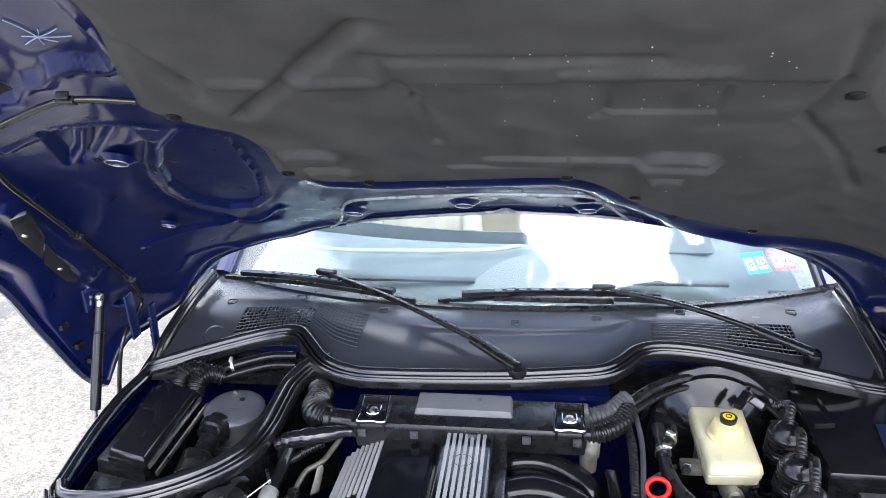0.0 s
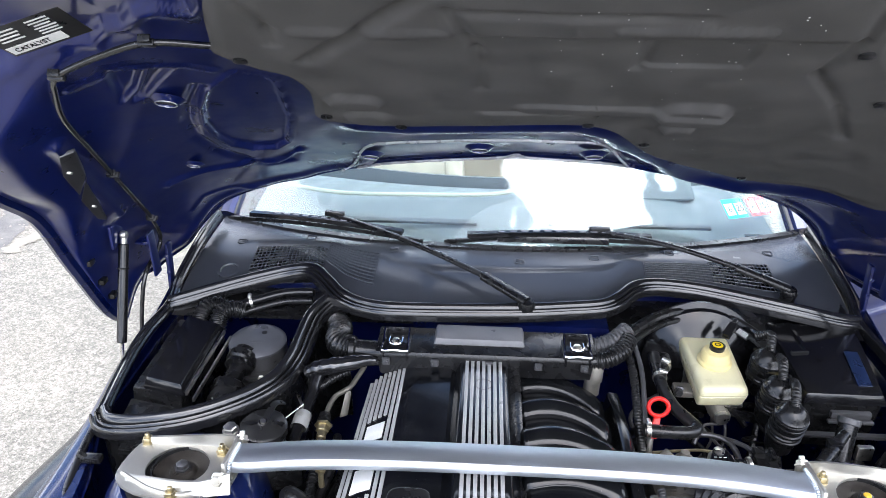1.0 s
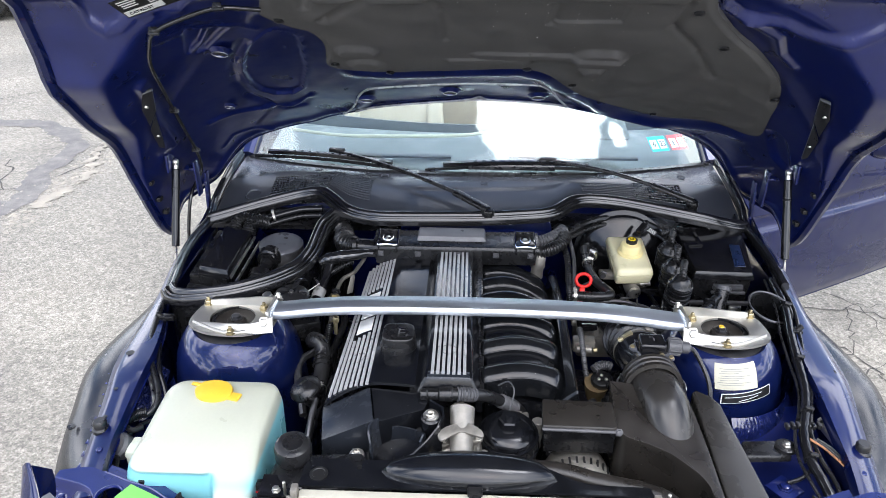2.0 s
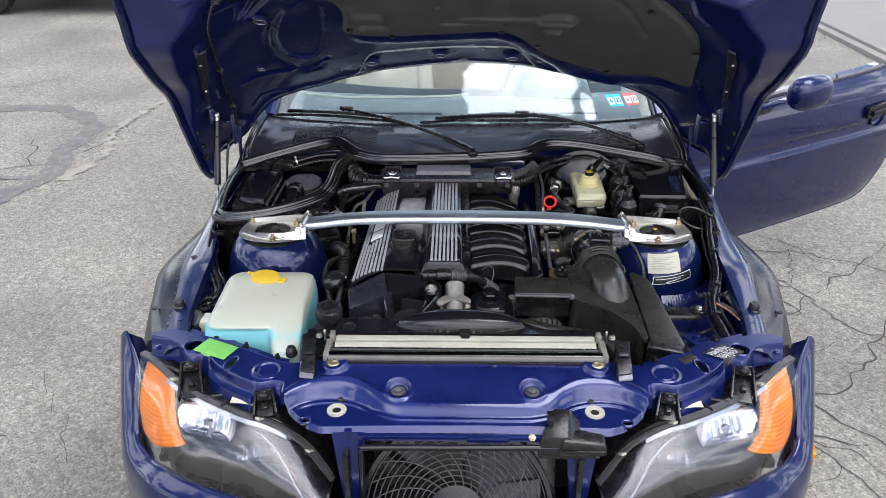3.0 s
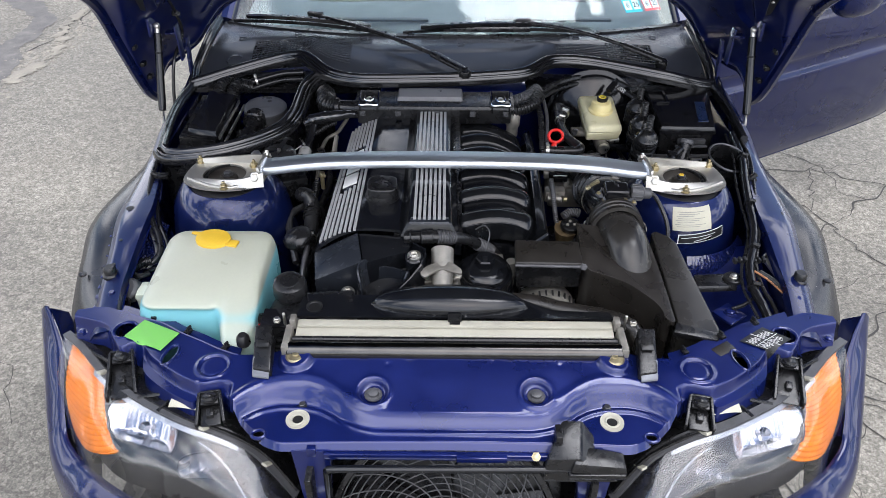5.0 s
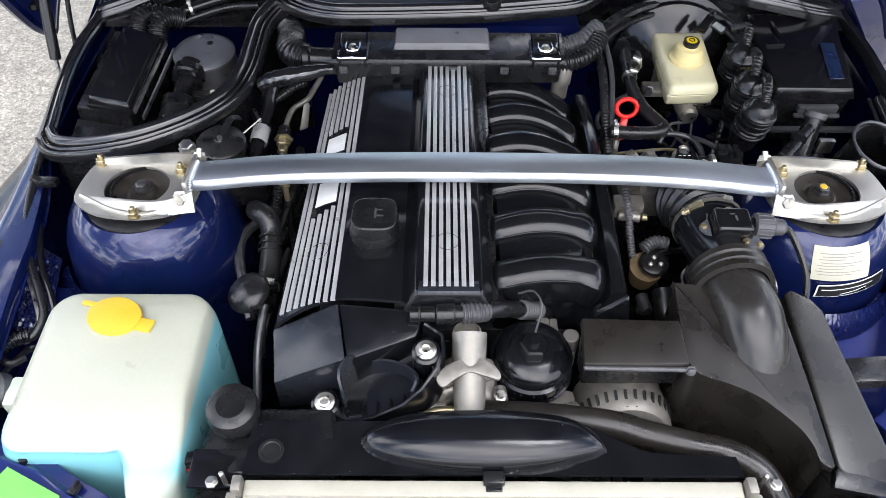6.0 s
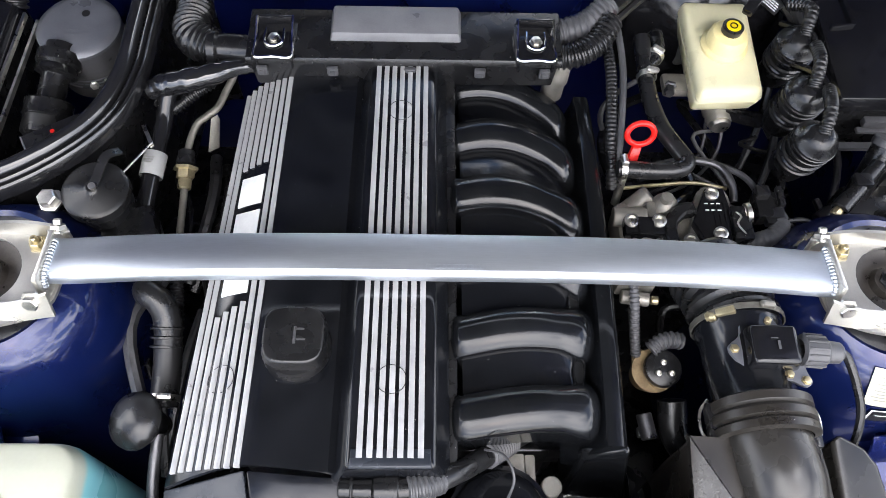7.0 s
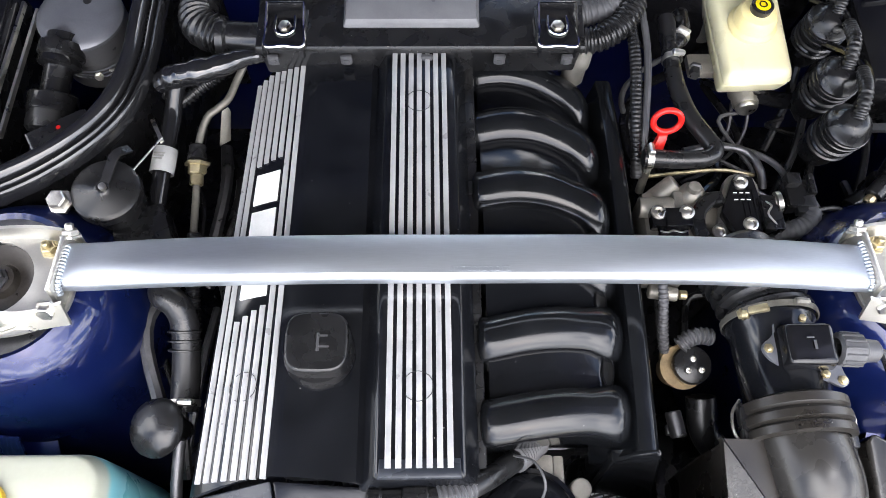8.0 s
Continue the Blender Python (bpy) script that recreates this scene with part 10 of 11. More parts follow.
mf = thing("air_flow_meter", (0.35, -0.08, 0.78), "black air flow meter with a square sensor head", "air flow meter")
part("tube", lathe([(0.050, 0), (0.047, 0.004), (0.047, 0.085), (0.050, 0.09), (0.050, 0.105)], (0.352, -0.145, 0.842), (-0.02, 1, -0.05), 36), SATIN, mf)
part("front_cuff", lathe([(0.050, -0.01), (0.058, -0.008), (0.058, 0.0), (0.054, 0.003), (0.058, 0.006), (0.058, 0.014), (0.054, 0.018), (0.057, 0.021), (0.057, 0.03), (0.048, 0.034)], (0.353, -0.172, 0.846), (-0.02, 1, -0.02), 36), DUSTBLACK, mf, "ribbed rubber cuff")
head = part("sensor_head", merge(hexa([(0.332, -0.115, 0.882), (0.390, -0.115, 0.880), (0.392, -0.064, 0.878), (0.334, -0.064, 0.880)], [(0.335, -0.112, 0.904), (0.387, -0.112, 0.902), (0.389, -0.067, 0.900), (0.337, -0.067, 0.902)], 0.006, 3), box((0.345, -0.090, 0.873), (0.03, 0.045, 0.02), 0.005)), GLOSSY, mf, "square glossy sensor head")
part("head_plate", prism(poly_smooth([(0.327, -0.106), (0.318, -0.094), (0.318, -0.084), (0.330, -0.074), (0.334, -0.060), (0.352, -0.058), (0.360, -0.050), (0.372, -0.052), (0.378, -0.060), (0.394, -0.062), (0.398, -0.080), (0.398, -0.112), (0.402, -0.126), (0.394, -0.132), (0.380, -0.126), (0.366, -0.124), (0.342, -0.120)], 4), 0.877, 0.882, 0.001), LIDGREY, head, "thin scalloped base plate")
for p in ((0.323, -0.089, 0.882), (0.395, -0.125, 0.882), (0.366, -0.055, 0.882), (0.378, -0.118, 0.882)):
    part("head_screw", hexbolt(p, (0, 0, 1), 0.0042, 0.004), BRASS, head)
part("head_print", merge(box((0.364, -0.092, 0.9035), (0.003, 0.010, 0.0006), 0), box((0.360, -0.084, 0.9035), (0.008, 0.0015, 0.0006), 0)), GREYPLASTIC, head)
plug = part("plug", lathe([(0.012, 0), (0.0175, 0.002), (0.0175, 0.026), (0.013, 0.030), (0.012, 0.044), (0.008, 0.048), (0, 0.048)], (0.392, -0.092, 0.888), (1, -0.05, -0.06), 24), GREYPLASTIC, mf, "ribbed grey connector plug")
for i in range(14):
    a = 2 * math.pi * i / 14
    p = Vector((0.396, -0.092 + 0.0178 * math.cos(a), 0.888 + 0.0178 * math.sin(a)))
    part("plug_rib", cyl(p, p + Vector((0.022, -0.001, -0.0013)), 0.0014, n=6), GREYPLASTIC, plug)
part("plug_cable", tube([(0.438, -0.094, 0.885), (0.448, -0.098, 0.880), (0.462, -0.125, 0.860), (0.472, -0.15, 0.835), (0.470, -0.175, 0.81), (0.462, -0.19, 0.79)], 0.0048, 6, 8), RUBBER, mf)
boot = thing("intake_boot", (0.34, 0.05, 0.75), "ribbed black rubber intake boot with hose clamps", "intake boot")
part("boot", tube([(0.350, -0.042, 0.838), (0.346, -0.01, 0.834), (0.341, 0.02, 0.824), (0.334, 0.045, 0.808)], 0.050, 6, 24, ribs=0.13, pitch=0.017), RUBBER, boot)
part("clamp", clamp_ring((0.350, -0.042, 0.838), (-0.02, 1, -0.05), 0.0525, 0.007), DULLPIPE, boot, "thin worm-drive hose clamp")
part("clamp_lug", merge(cyl((0.314, -0.046, 0.872), (0.306, -0.044, 0.866), 0.0055, n=12), box((0.322, -0.043, 0.880), (0.022, 0.009, 0.008), 0.002, (0, -38, 0)), hexbolt((0.308, -0.044, 0.868), (-0.75, 0, -0.6), 0.0055, 0.005)), BRASS, boot, "worm screw of the clamp")
for s in (-1, 1):
    part("spring_clasp", tube([(0.353 + s * 0.055, -0.135, 0.842), (0.353 + s * 0.066, -0.150, 0.842), (0.353 + s * 0.066, -0.172, 0.840), (0.353 + s * 0.055, -0.186, 0.842)], 0.0019, 5, 8), STEEL, mf)
    part("clasp_base", box((0.353 + s * 0.054, -0.165, 0.845), (0.014, 0.05, 0.016), 0.003), PLASTIC, mf)

# ---- throttle body and small parts ----
tb = thing("throttle_body", (0.28, 0.12, 0.7), "cast throttle body with black sensors and cables", "throttle body")
part("casting", merge(box((0.30, 0.115, 0.765), (0.13, 0.09, 0.06), 0.014), cyl((0.228, 0.128, 0.803), (0.272, 0.126, 0.805), 0.0135, n=20), box((0.279, 0.112, 0.795), (0.013, 0.070, 0.036), 0.004), box((0.302, 0.092, 0.79), (0.03, 0.03, 0.03), 0.008)), CAST, tb, "bare cast throttle housing")
part("port_dome", lathe([(0.022, -0.03), (0.020, 0.0), (0.016, 0.012), (0.009, 0.017), (0.008, 0.024), (0, 0.025)], (0.300, 0.146, 0.798), (0, 0.1, 1), 24), CAST, tb)
part("flange", prism(poly_smooth([(0.320, 0.082), (0.330, 0.112), (0.346, 0.166), (0.370, 0.176), (0.388, 0.160), (0.388, 0.085), (0.372, 0.074), (0.336, 0.074)], 3), 0.792, 0.807, 0.002), CAST, tb)
sensor = part("sensor", prism([(0.352, 0.164), (0.377, 0.164), (0.381, 0.130), (0.375, 0.081), (0.342, 0.081), (0.329, 0.112)], 0.806, 0.821, 0.003), GLOSSY, tb, "black throttle position sensor")
part("sensor_rib", merge(*[box((0.358 + 0.007 * i, 0.118, 0.8215), (0.0018, 0.05, 0.002), 0.0005) for i in range(3)]), GLOSSY, sensor)
part("sensor_print", merge(*[box((0.349 + 0.008 * (i % 3), 0.138 - 0.010 * (i // 3), 0.8225), (0.005, 0.0016, 0.0006), 0) for i in range(6)]), WHITEINK, sensor)
part("sensor_plug", merge(box((0.388, 0.108, 0.815), (0.020, 0.05, 0.024), 0.003), box((0.398, 0.104, 0.812), (0.016, 0.035, 0.018), 0.003)), PLASTIC, sensor)
part("wire_clip", tube([(0.379, 0.128, 0.823), (0.389, 0.116, 0.829), (0.383, 0.104, 0.829), (0.392, 0.090, 0.826)], 0.0014, 5, 6), STEEL, sensor)
for p in ((0.359, 0.154, 0.821), (0.361, 0.093, 0.821), (0.326, 0.090, 0.807), (0.246, 0.109, 0.824), (0.282, 0.109, 0.824)):
    part("screw", lathe([(0.0095, 0), (0.0095, 0.003), (0.0065, 0.004), (0.0055, 0.001), (0.003, 0.002), (0, 0.002)], p, (0, -0.1, 1), 16), STEEL, tb, "bright flanged screw")
part("small_sensor", merge(box((0.263, 0.104, 0.815), (0.052, 0.026, 0.018), 0.004), box((0.264, 0.098, 0.824), (0.020, 0.020, 0.010), 0.002), box((0.264, 0.084, 0.814), (0.036, 0.014, 0.014), 0.003)), GLOSSY, tb, "small black sensor")
part("wire_clip", tube([(0.246, 0.084, 0.822), (0.254, 0.081, 0.824), (0.262, 0.084, 0.823), (0.272, 0.081, 0.824), (0.280, 0.084, 0.822)], 0.0013, 4, 6), STEEL, tb)
part("quadrant", sweep(smooth_path([(0.334, 0.136, 0.812), (0.318, 0.132, 0.813), (0.303, 0.117, 0.812), (0.299, 0.100, 0.810), (0.304, 0.082, 0.806)], 6), [(0.009, -0.008), (0.009, 0.004), (0.006, 0.007), (-0.006, 0.007), (-0.009, 0.004), (-0.009, -0.008)]), PLASTIC, tb, "black cable quadrant")
part("return_spring", lathe([(0.010, -0.003), (0.0145, -0.003), (0.0145, 0.003), (0.010, 0.003)], (0.404, 0.126, 0.818), (1, 0.1, 0.2), 24), STEEL, tb)
part("side_plug", merge(box((0.436, 0.140, 0.808), (0.036, 0.040, 0.024), 0.004), box((0.428, 0.158, 0.820), (0.018, 0.016, 0.014), 0.002), box((0.450, 0.150, 0.822), (0.008, 0.030, 0.010), 0.002), box((0.436, 0.118, 0.812), (0.016, 0.012, 0.012), 0.002)), PLASTIC, tb)
part("elbow_hose", tube([(0.388, 0.094, 0.792), (0.412, 0.092, 0.800), (0.436, 0.098, 0.806), (0.448, 0.112, 0.808), (0.450, 0.130, 0.802)], 0.013, 7, 14, ribs=0.06, pitch=0.006), GREYPLASTIC, tb, "ribbed grey elbow hose")
part("cable", tube([(0.452, 0.116, 0.815), (0.478, 0.118, 0.816), (0.500, 0.106, 0.812), (0.512, 0.088, 0.80)], 0.0035, 6, 8), RUBBER, tb)
part("cable", tube([(0.43, 0.078, 0.80), (0.468, 0.090, 0.808), (0.498, 0.108, 0.816), (0.519, 0.126, 0.82)], 0.0042, 6, 8), RUBBER, tb)
part("cable_nut", cyl((0.517, 0.124, 0.819), (0.526, 0.132, 0.822), 0.007, n=8), BRASS, tb)
part("cable_end", merge(cyl((0.525, 0.131, 0.822), (0.556, 0.162, 0.832), 0.012, n=16), cyl((0.552, 0.158, 0.831), (0.585, 0.192, 0.842), 0.010, n=14), box((0.556, 0.165, 0.840), (0.024, 0.02, 0.012), 0.003)), PLASTIC, tb, "black cable end fitting")
part("pipe", tube([(0.430, 0.156, 0.80), (0.428, 0.180, 0.802), (0.412, 0.203, 0.80), (0.380, 0.220, 0.798), (0.348, 0.228, 0.795), (0.335, 0.215, 0.785)], 0.0045, 6, 8), DARKSTEEL, tb)
part("pipe", tube([(0.25, 0.185, 0.785), (0.30, 0.188, 0.79), (0.35, 0.192, 0.79), (0.40, 0.19, 0.78)], 0.0028, 6, 8), BRASS, tb)
part("conduit", tube([(0.232, 0.03, 0.845), (0.235, -0.005, 0.83), (0.238, -0.04, 0.80), (0.242, -0.06, 0.78)], 0.006, 5, 10, ribs=0.2, pitch=0.005), GREYPLASTIC, tb)
part("vacuum_stub", merge(cyl((0.225, 0.01, 0.805), (0.26, 0.005, 0.805), 0.009, n=12), box((0.245, 0.035, 0.80), (0.05, 0.03, 0.03), 0.006)), CAST, tb)
part("brass_nipple", cyl((0.262, 0.005, 0.805), (0.272, 0.004, 0.805), 0.006, n=10), BRASS, tb)
sn = thing("fuel_regulator", (0.265, -0.07, 0.72), "small round valve with a ribbed plug on a brass bracket", "valve")
part("body", lathe([(0, 0.004), (0.018, 0.004), (0.022, 0.002), (0.0235, -0.002), (0.0235, -0.006), (0.022, -0.008), (0.022, -0.012), (0.02, -0.03), (0, -0.03)], (0.271, -0.079, 0.789), (0, -0.2, 1), 28), PLASTIC, sn)
part("bracket", merge(lathe([(0.0, -0.008), (0.027, -0.008), (0.027, -0.012), (0.020, -0.05)], (0.262, -0.080, 0.786), (0, -0.2, 1), 24), hexa([(0.236, -0.075, 0.770), (0.262, -0.100, 0.770), (0.262, -0.055, 0.772), (0.240, -0.045, 0.772)], [(0.236, -0.075, 0.776), (0.262, -0.100, 0.776), (0.262, -0.055, 0.778), (0.240, -0.045, 0.778)], 0.001)), OCHRE, sn, "dull ochre bracket")
part("plug", tube([(0.256, -0.058, 0.796), (0.268, -0.050, 0.801), (0.282, -0.047, 0.802), (0.296, -0.049, 0.800)], 0.0098, 6, 14, ribs=0.22, pitch=0.005), GREYPLASTIC, sn, "ribbed grey plug")
for dx, dy in ((-0.008, -0.008), (0.008, -0.008), (0, 0.006)):
    part("terminal", lathe([(0.0042, 0), (0.0036, 0.003), (0.0022, 0.0035), (0.0018, 0.001), (0, 0.001)], (0.271 + dx, -0.079 + dy, 0.7935), (0, -0.2, 1), 10), STEEL, sn)
part("lower_hose", tube([(0.285, -0.11, 0.76), (0.29, -0.15, 0.74), (0.32, -0.175, 0.72), (0.36, -0.17, 0.71)], 0.018, 6, 12), RUBBER, sn)
part("lower_stub", merge(cyl((0.245, -0.13, 0.77), (0.25, -0.16, 0.765), 0.010, n=10), box((0.245, -0.15, 0.76), (0.016, 0.012, 0.01), 0.002)), DARKSTEEL, sn)
dp = thing("dipstick", (0.25, 0.2, 0.75), "red plastic oil dipstick handle with a ring grip", "dipstick")
ring_c = Vector((0.264, 0.224, 0.858))
part("ring", sweep([ring_c + Vector((0.018 * math.cos(a), 0.006 * math.sin(a), 0.015 * math.sin(a))) for a in [2 * math.pi * i / 30 for i in range(31)]], circle(0.0042, 10)), RED, dp)
part("stem", hexa([(0.243, 0.188, 0.815), (0.260, 0.186, 0.815), (0.260, 0.198, 0.813), (0.243, 0.200, 0.813)], [(0.256, 0.212, 0.844), (0.268, 0.211, 0.844), (0.268, 0.219, 0.844), (0.256, 0.220, 0.844)], 0.003), RED, dp)
part("tube", cyl((0.25, 0.197, 0.818), (0.245, 0.175, 0.76), 0.006, n=10), STEEL, dp)
hh = thing("heater_hose", (0.29, 0.25, 0.8), "black rubber heater hose with bright clamps", "hose")
part("hose", tube([(0.288, 0.40, 0.855), (0.288, 0.35, 0.848), (0.290, 0.30, 0.842), (0.300, 0.25, 0.840), (0.318, 0.212, 0.840), (0.326, 0.192, 0.840), (0.314, 0.180, 0.840), (0.285, 0.177, 0.840), (0.232, 0.180, 0.840)], 0.0118, 6, 14), RUBBER, hh)
part("clamp", clamp_ring((0.239, 0.1795, 0.840), (1, 0, 0), 0.0125, 0.008), STEEL, hh)
part("clamp", clamp_ring((0.289, 0.335, 0.846), (0, 1, 0.1), 0.0125, 0.008), STEEL, hh)
ic = thing("idle_valve", (0.165, 0.30, 0.8), "grey cylindrical idle valve behind the manifold", "valve")
part("body", lathe([(0, 0.03), (0.016, 0.029), (0.019, 0.025), (0.019, -0.01), (0.016, -0.014), (0.016, -0.04)], (0.162, 0.345, 0.838), (0.05, 0.1, 1), 24), CAST, ic)
part("nub", lathe([(0, 0.006), (0.004, 0.006), (0.007, 0.0)], (0.164, 0.348, 0.868), (0.05, 0.1, 1), 12), GREYPLASTIC, ic)

# ---- labels on the right tower ----
def on_tower(az, z, lift=0.0015, s=1):
    r = interp(z, [0.688, 0.758, 0.808, 0.836, 0.854, 0.862], [0.150, 0.142, 0.132, 0.118, 0.104, 0.092]) + lift
    return (s * 0.535 + r * math.sin(radians(az)), -r * math.cos(radians(az)), z + lift * 0.5)


tl = thing("tower_label", (0.535, -0.12, 0.8), "aged cream paper label stuck to the tower", "label")
part("paper", sheet(lambda u, v: on_tower(lerp(lerp(-23, 22, u), lerp(-18, 20, u), v), lerp(0.853 + 0.004 * u, 0.808 + 0.004 * u, v)), 16, 12, 0.0005), PAPER, tl)
part("print", merge(*[sheet(lambda u, v, k=k: on_tower(lerp(-17 + 2 * (k % 2), 14 - 6 * (k % 3), u), lerp(0.846, 0.814, k / 8) + 0.003 * u - 0.0012 * v, 0.0022), 8, 1) for k in range(8)]), INK, tl)
bl = thing("caution_label", (0.56, -0.14, 0.78), "black label with a white border on the tower", "label")
part("border", sheet(lambda u, v: on_tower(lerp(-12, 34, u), lerp(0.800 + 0.012 * u, 0.778 + 0.012 * u, v)), 16, 6, 0.0005), WHITEINK, bl)
part("field", sheet(lambda u, v: on_tower(lerp(-11, 33, u), lerp(0.7985 + 0.012 * u, 0.7795 + 0.012 * u, v), 0.0024), 16, 6, 0.0004), BLACKLABEL, bl)
part("print", merge(*[sheet(lambda u, v, k=k: on_tower(lerp(-9 + 12 * k, 24 - 4 * k, u), lerp(0.793, 0.785, k) + 0.009 * u + 0.002 * k - 0.0014 * v, 0.0034), 12, 1) for k in range(2)]), WHITEINK, bl)

# ---- looms along the inner wings, bracket ----
lm = thing("wiring_loom", (0.7, 0.0, 0.78), "taped black wiring loom with strands along the inner wing", "wiring loom", "wiring looms")
rp = [(0.742, 0.28, 0.838), (0.728, 0.15, 0.838), (0.702, 0.044, 0.838), (0.684, -0.051, 0.830), (0.672, -0.132, 0.820), (0.651, -0.197, 0.810), (0.630, -0.249, 0.800), (0.622, -0.306, 0.790), (0.628, -0.352, 0.782), (0.634, -0.395, 0.770)]
part("loom", tube(rp, 0.0098, 10, 16, ribs=0.07, pitch=0.026), GLOSSY, lm, "loom wrapped in shiny black tape")
for off_, r in ((0.019, 0.0042), (-0.015, 0.0032)):
    part("strand", tube([(x + off_ * (1 + 0.3 * math.sin(i)), y + 0.006, z - 0.004) for i, (x, y, z) in enumerate(rp)], r, 6, 8), RUBBER, lm)
for p in rp[1:8:2]:
    part("loom_tie", clamp_ring(p, (0.1, 1, 0.1), 0.0102, 0.005), PLASTIC, lm)
part("loom_clip", merge(box((0.715, 0.06, 0.832), (0.04, 0.02, 0.012), 0.003), cyl((0.72, 0.06, 0.832), (0.735, 0.062, 0.846), 0.006, n=8)), PLASTIC, lm)
part("cable_chain", merge(*[box((0.604 + 0.0105 * i, -0.231 + 0.001 * i, 0.803 + 0.002 * math.sin(i)), (0.0075, 0.014, 0.010), 0.002) for i in range(7)]), RUBBER, lm)
part("clamp_bolt", merge(cyl((0.690, -0.20, 0.782), (0.700, -0.25, 0.778), 0.010, n=12), hexbolt((0.692, -0.195, 0.784), (0, 1, 0.2), 0.009, 0.01)), STEEL, lm)
for j, off_ in enumerate((0.0, 0.007, -0.006)):
    part("split_wire", tube([(0.642 + off_, -0.262, 0.800), (0.668 + off_, -0.285, 0.792), (0.688, -0.325 + off_, 0.780), (0.690 + off_, -0.385, 0.770)], 0.0024 + 0.0006 * (j == 1), 6, 6), COPPER if j == 2 else RUBBER, lm)
ll = thing("wiring_loom", (-0.7, 0.0, 0.78), "thin black wiring loom beside the washer tank", "wiring loom", "wiring looms")
lp_ = [(-0.748, 0.16, 0.840), (-0.742, 0.10, 0.836), (-0.736, 0.049, 0.830), (-0.722, -0.021, 0.824), (-0.696, -0.096, 0.814), (-0.662, -0.156, 0.802), (-0.650, -0.190, 0.788), (-0.660, -0.216, 0.776), (-0.682, -0.222, 0.774), (-0.699, -0.251, 0.774), (-0.707, -0.285, 0.774), (-0.692, -0.349, 0.764)]
part("loom", tube(lp_, 0.0065, 6, 10), RUBBER, ll)
part("strand", tube([(x + 0.02, y - 0.01, z - 0.008) for x, y, z in lp_[3:]], 0.005, 6, 8), GLOSSY, ll)
part("strand", tube([(x - 0.012, y, z - 0.012) for x, y, z in lp_[4:]], 0.004, 6, 8), STEEL, ll)
part("cable_sleeve", tube([(-0.664, -0.214, 0.778), (-0.684, -0.224, 0.778), (-0.700, -0.252, 0.778)], 0.0095, 6, 12, ribs=0.22, pitch=0.007), GLOSSY, ll, "shiny ribbed cable sleeve")
part("branch", tube([(-0.700, -0.252, 0.776), (-0.676, -0.262, 0.772), (-0.660, -0.250, 0.770)], 0.0055, 6, 8), RUBBER, ll)
part("branch", tube([(-0.707, -0.285, 0.774), (-0.712, -0.33, 0.760), (-0.700, -0.37, 0.745), (-0.68, -0.40, 0.73)], 0.006, 6, 8), GLOSSY, ll)
part("loom_clip", merge(box((-0.712, 0.05, 0.834), (0.035, 0.016, 0.012), 0.003), cyl((-0.72, 0.05, 0.834), (-0.735, 0.05, 0.845), 0.006, n=8)), PLASTIC, ll)
br = thing("support_bracket", (0.56, -0.27, 0.72), "black bracket with a bolted rubber mount", "bracket")
part("arm", hexa([(0.505, -0.295, 0.765), (0.60, -0.288, 0.765), (0.61, -0.235, 0.765), (0.515, -0.245, 0.765)], [(0.507, -0.290, 0.780), (0.600, -0.283, 0.776), (0.608, -0.240, 0.776), (0.517, -0.250, 0.780)], 0.004), PLASTIC, br)
part("mount", lathe([(0.020, 0), (0.020, 0.006), (0.016, 0.008), (0.012, 0.007), (0, 0.007)], (0.596, -0.262, 0.776), n=24), RUBBER, br)
for i in range(8):
    a = 2 * math.pi * i / 8
    part("mount_hole", lathe([(0.0032, 0), (0.0032, 0.001), (0, 0.001)], (0.596 + 0.0145 * math.cos(a), -0.262 + 0.0145 * math.sin(a), 0.7836), n=8), BLACKLABEL, br)
part("mount_bolt", hexbolt((0.596, -0.262, 0.783), (0, 0, 1), 0.007, 0.007), STEEL, br)
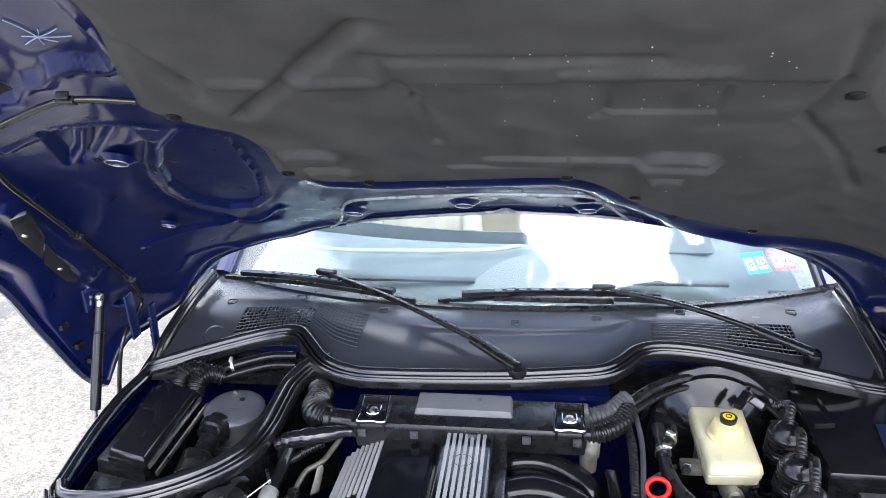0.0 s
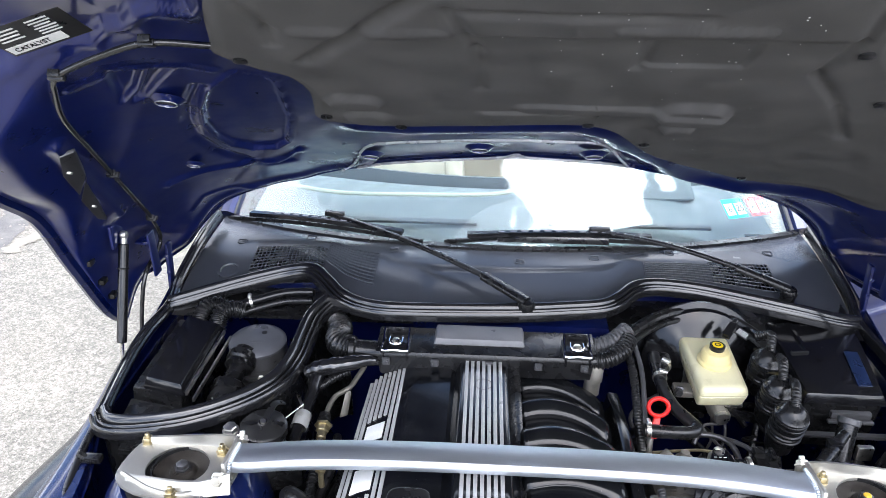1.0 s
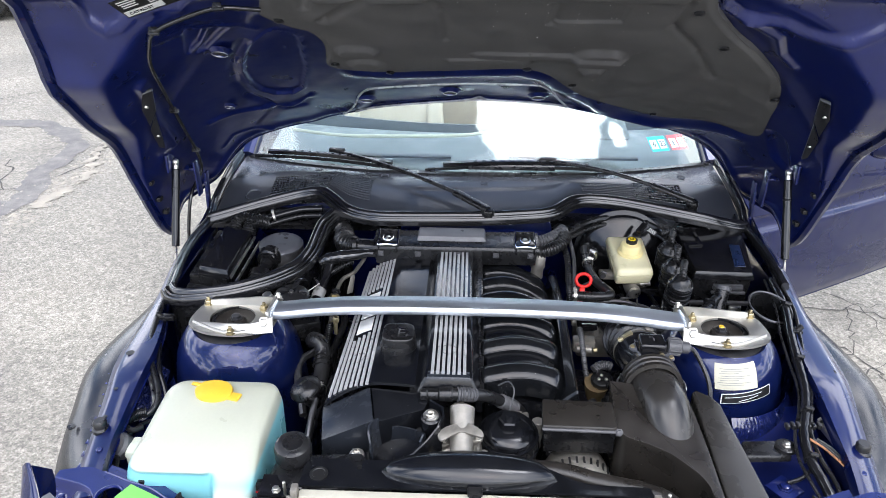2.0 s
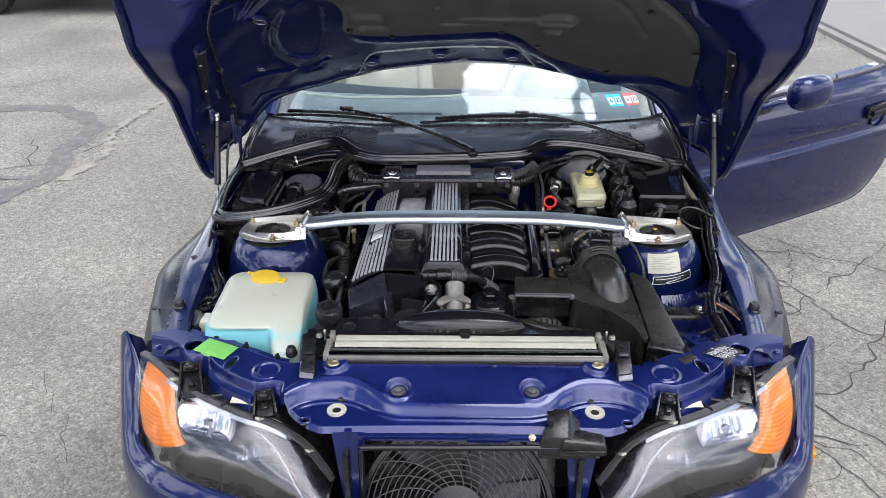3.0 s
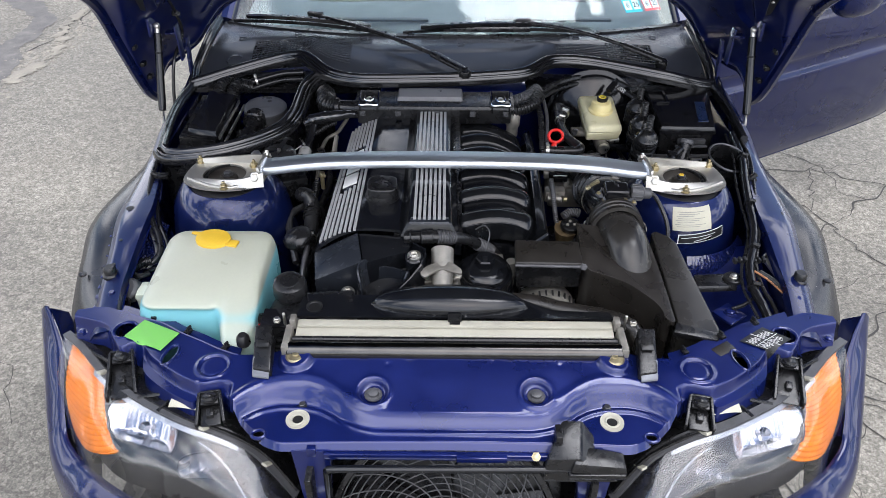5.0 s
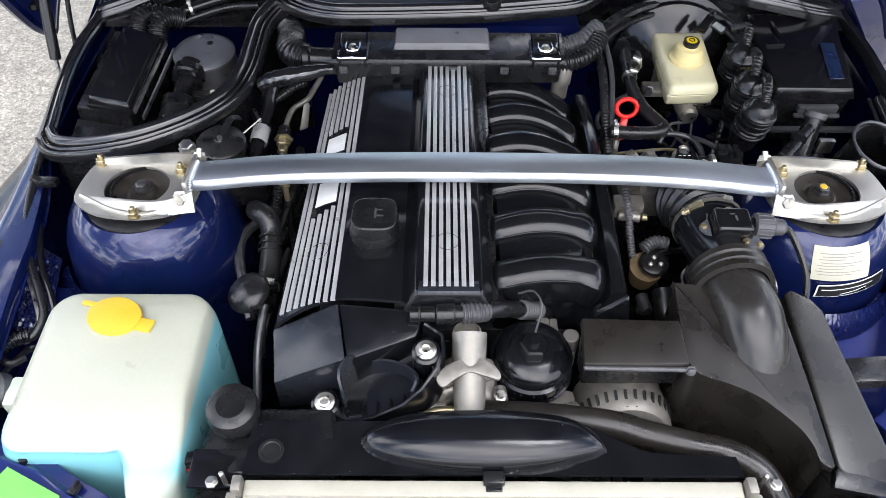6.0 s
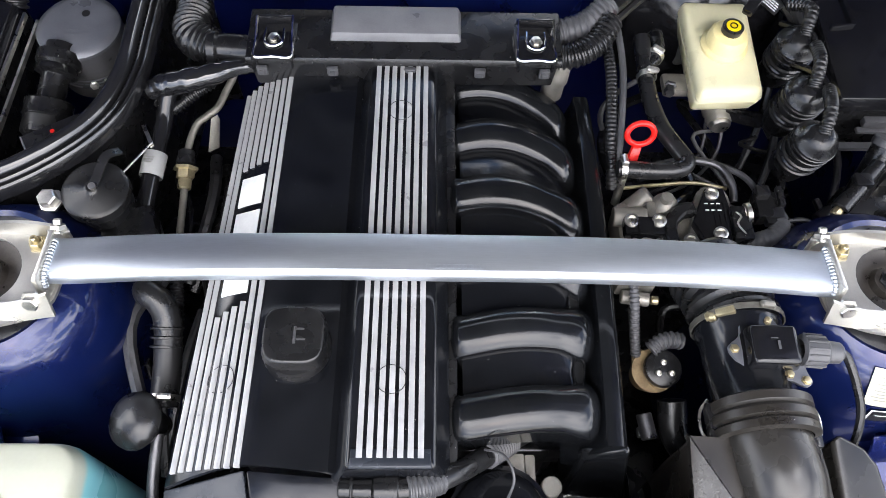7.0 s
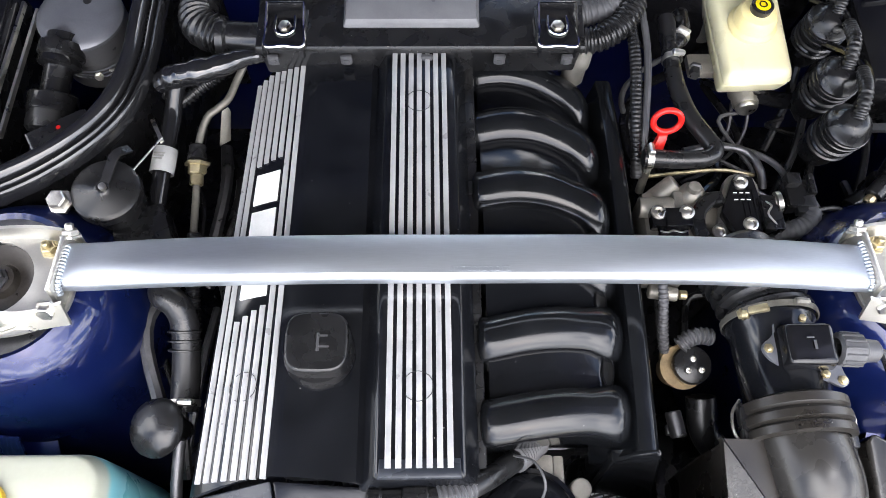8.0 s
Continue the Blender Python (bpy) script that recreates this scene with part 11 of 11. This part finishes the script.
part("lower_plate", xf(merge(box((0, 0, 0), (0.05, 0.05, 0.006), 0.003), hexbolt((0, 0, 0.003), (0, 0, 1), 0.010, 0.008)), pose(0.575, -0.335, 0.742, 0, 0, 35)), PAINT_IN, br)
part("wire", tube([(0.58, -0.33, 0.752), (0.605, -0.325, 0.76), (0.63, -0.31, 0.77)], 0.004, 5, 8), RUBBER, br)

# ---- pipes and cables in the depth of the bay ----
rnd2 = random.Random(11)
cb = thing("bay_cables", (0.35, 0.25, 0.6), "tangle of dark pipes and cables low in the engine bay", "cables")
for i in range(16):
    x, y, z = rnd2.uniform(0.26, 0.62), rnd2.uniform(0.16, 0.46), rnd2.uniform(0.66, 0.77)
    pts = [(x, y, z)]
    for k in range(4):
        x, y, z = x + rnd2.uniform(-0.07, 0.07), y + rnd2.uniform(-0.09, 0.05), z + rnd2.uniform(-0.03, 0.02)
        pts.append((min(0.65, max(0.25, x)), y, z))
    part("cable", tube(pts, rnd2.choice((0.003, 0.0045, 0.006, 0.008)), 5, 8), rnd2.choice((RUBBER, RUBBER, GLOSSY, DARKSTEEL, GREYPLASTIC)), cb)
for i in range(8):
    x, y, z = rnd2.uniform(-0.40, -0.33), rnd2.uniform(0.0, 0.3), rnd2.uniform(0.66, 0.76)
    part("cable", tube([(x, y, z), (x + rnd2.uniform(-0.03, 0.03), y - 0.08, z + 0.01), (x + rnd2.uniform(-0.03, 0.03), y - 0.2, z - 0.03)], rnd2.choice((0.004, 0.006, 0.009)), 5, 8), rnd2.choice((RUBBER, GLOSSY, DARKSTEEL)), cb)
part("strut_pipe", tube([(0.30, 0.215, 0.80), (0.345, 0.222, 0.802), (0.385, 0.215, 0.80), (0.402, 0.19, 0.795), (0.405, 0.165, 0.785)], 0.0055, 6, 10), DARKSTEEL, cb)
part("throttle_bracket", merge(box((0.30, 0.085, 0.79), (0.09, 0.012, 0.02), 0.003), cyl((0.255, 0.15, 0.775), (0.285, 0.165, 0.80), 0.016, n=14)), CAST, cb)
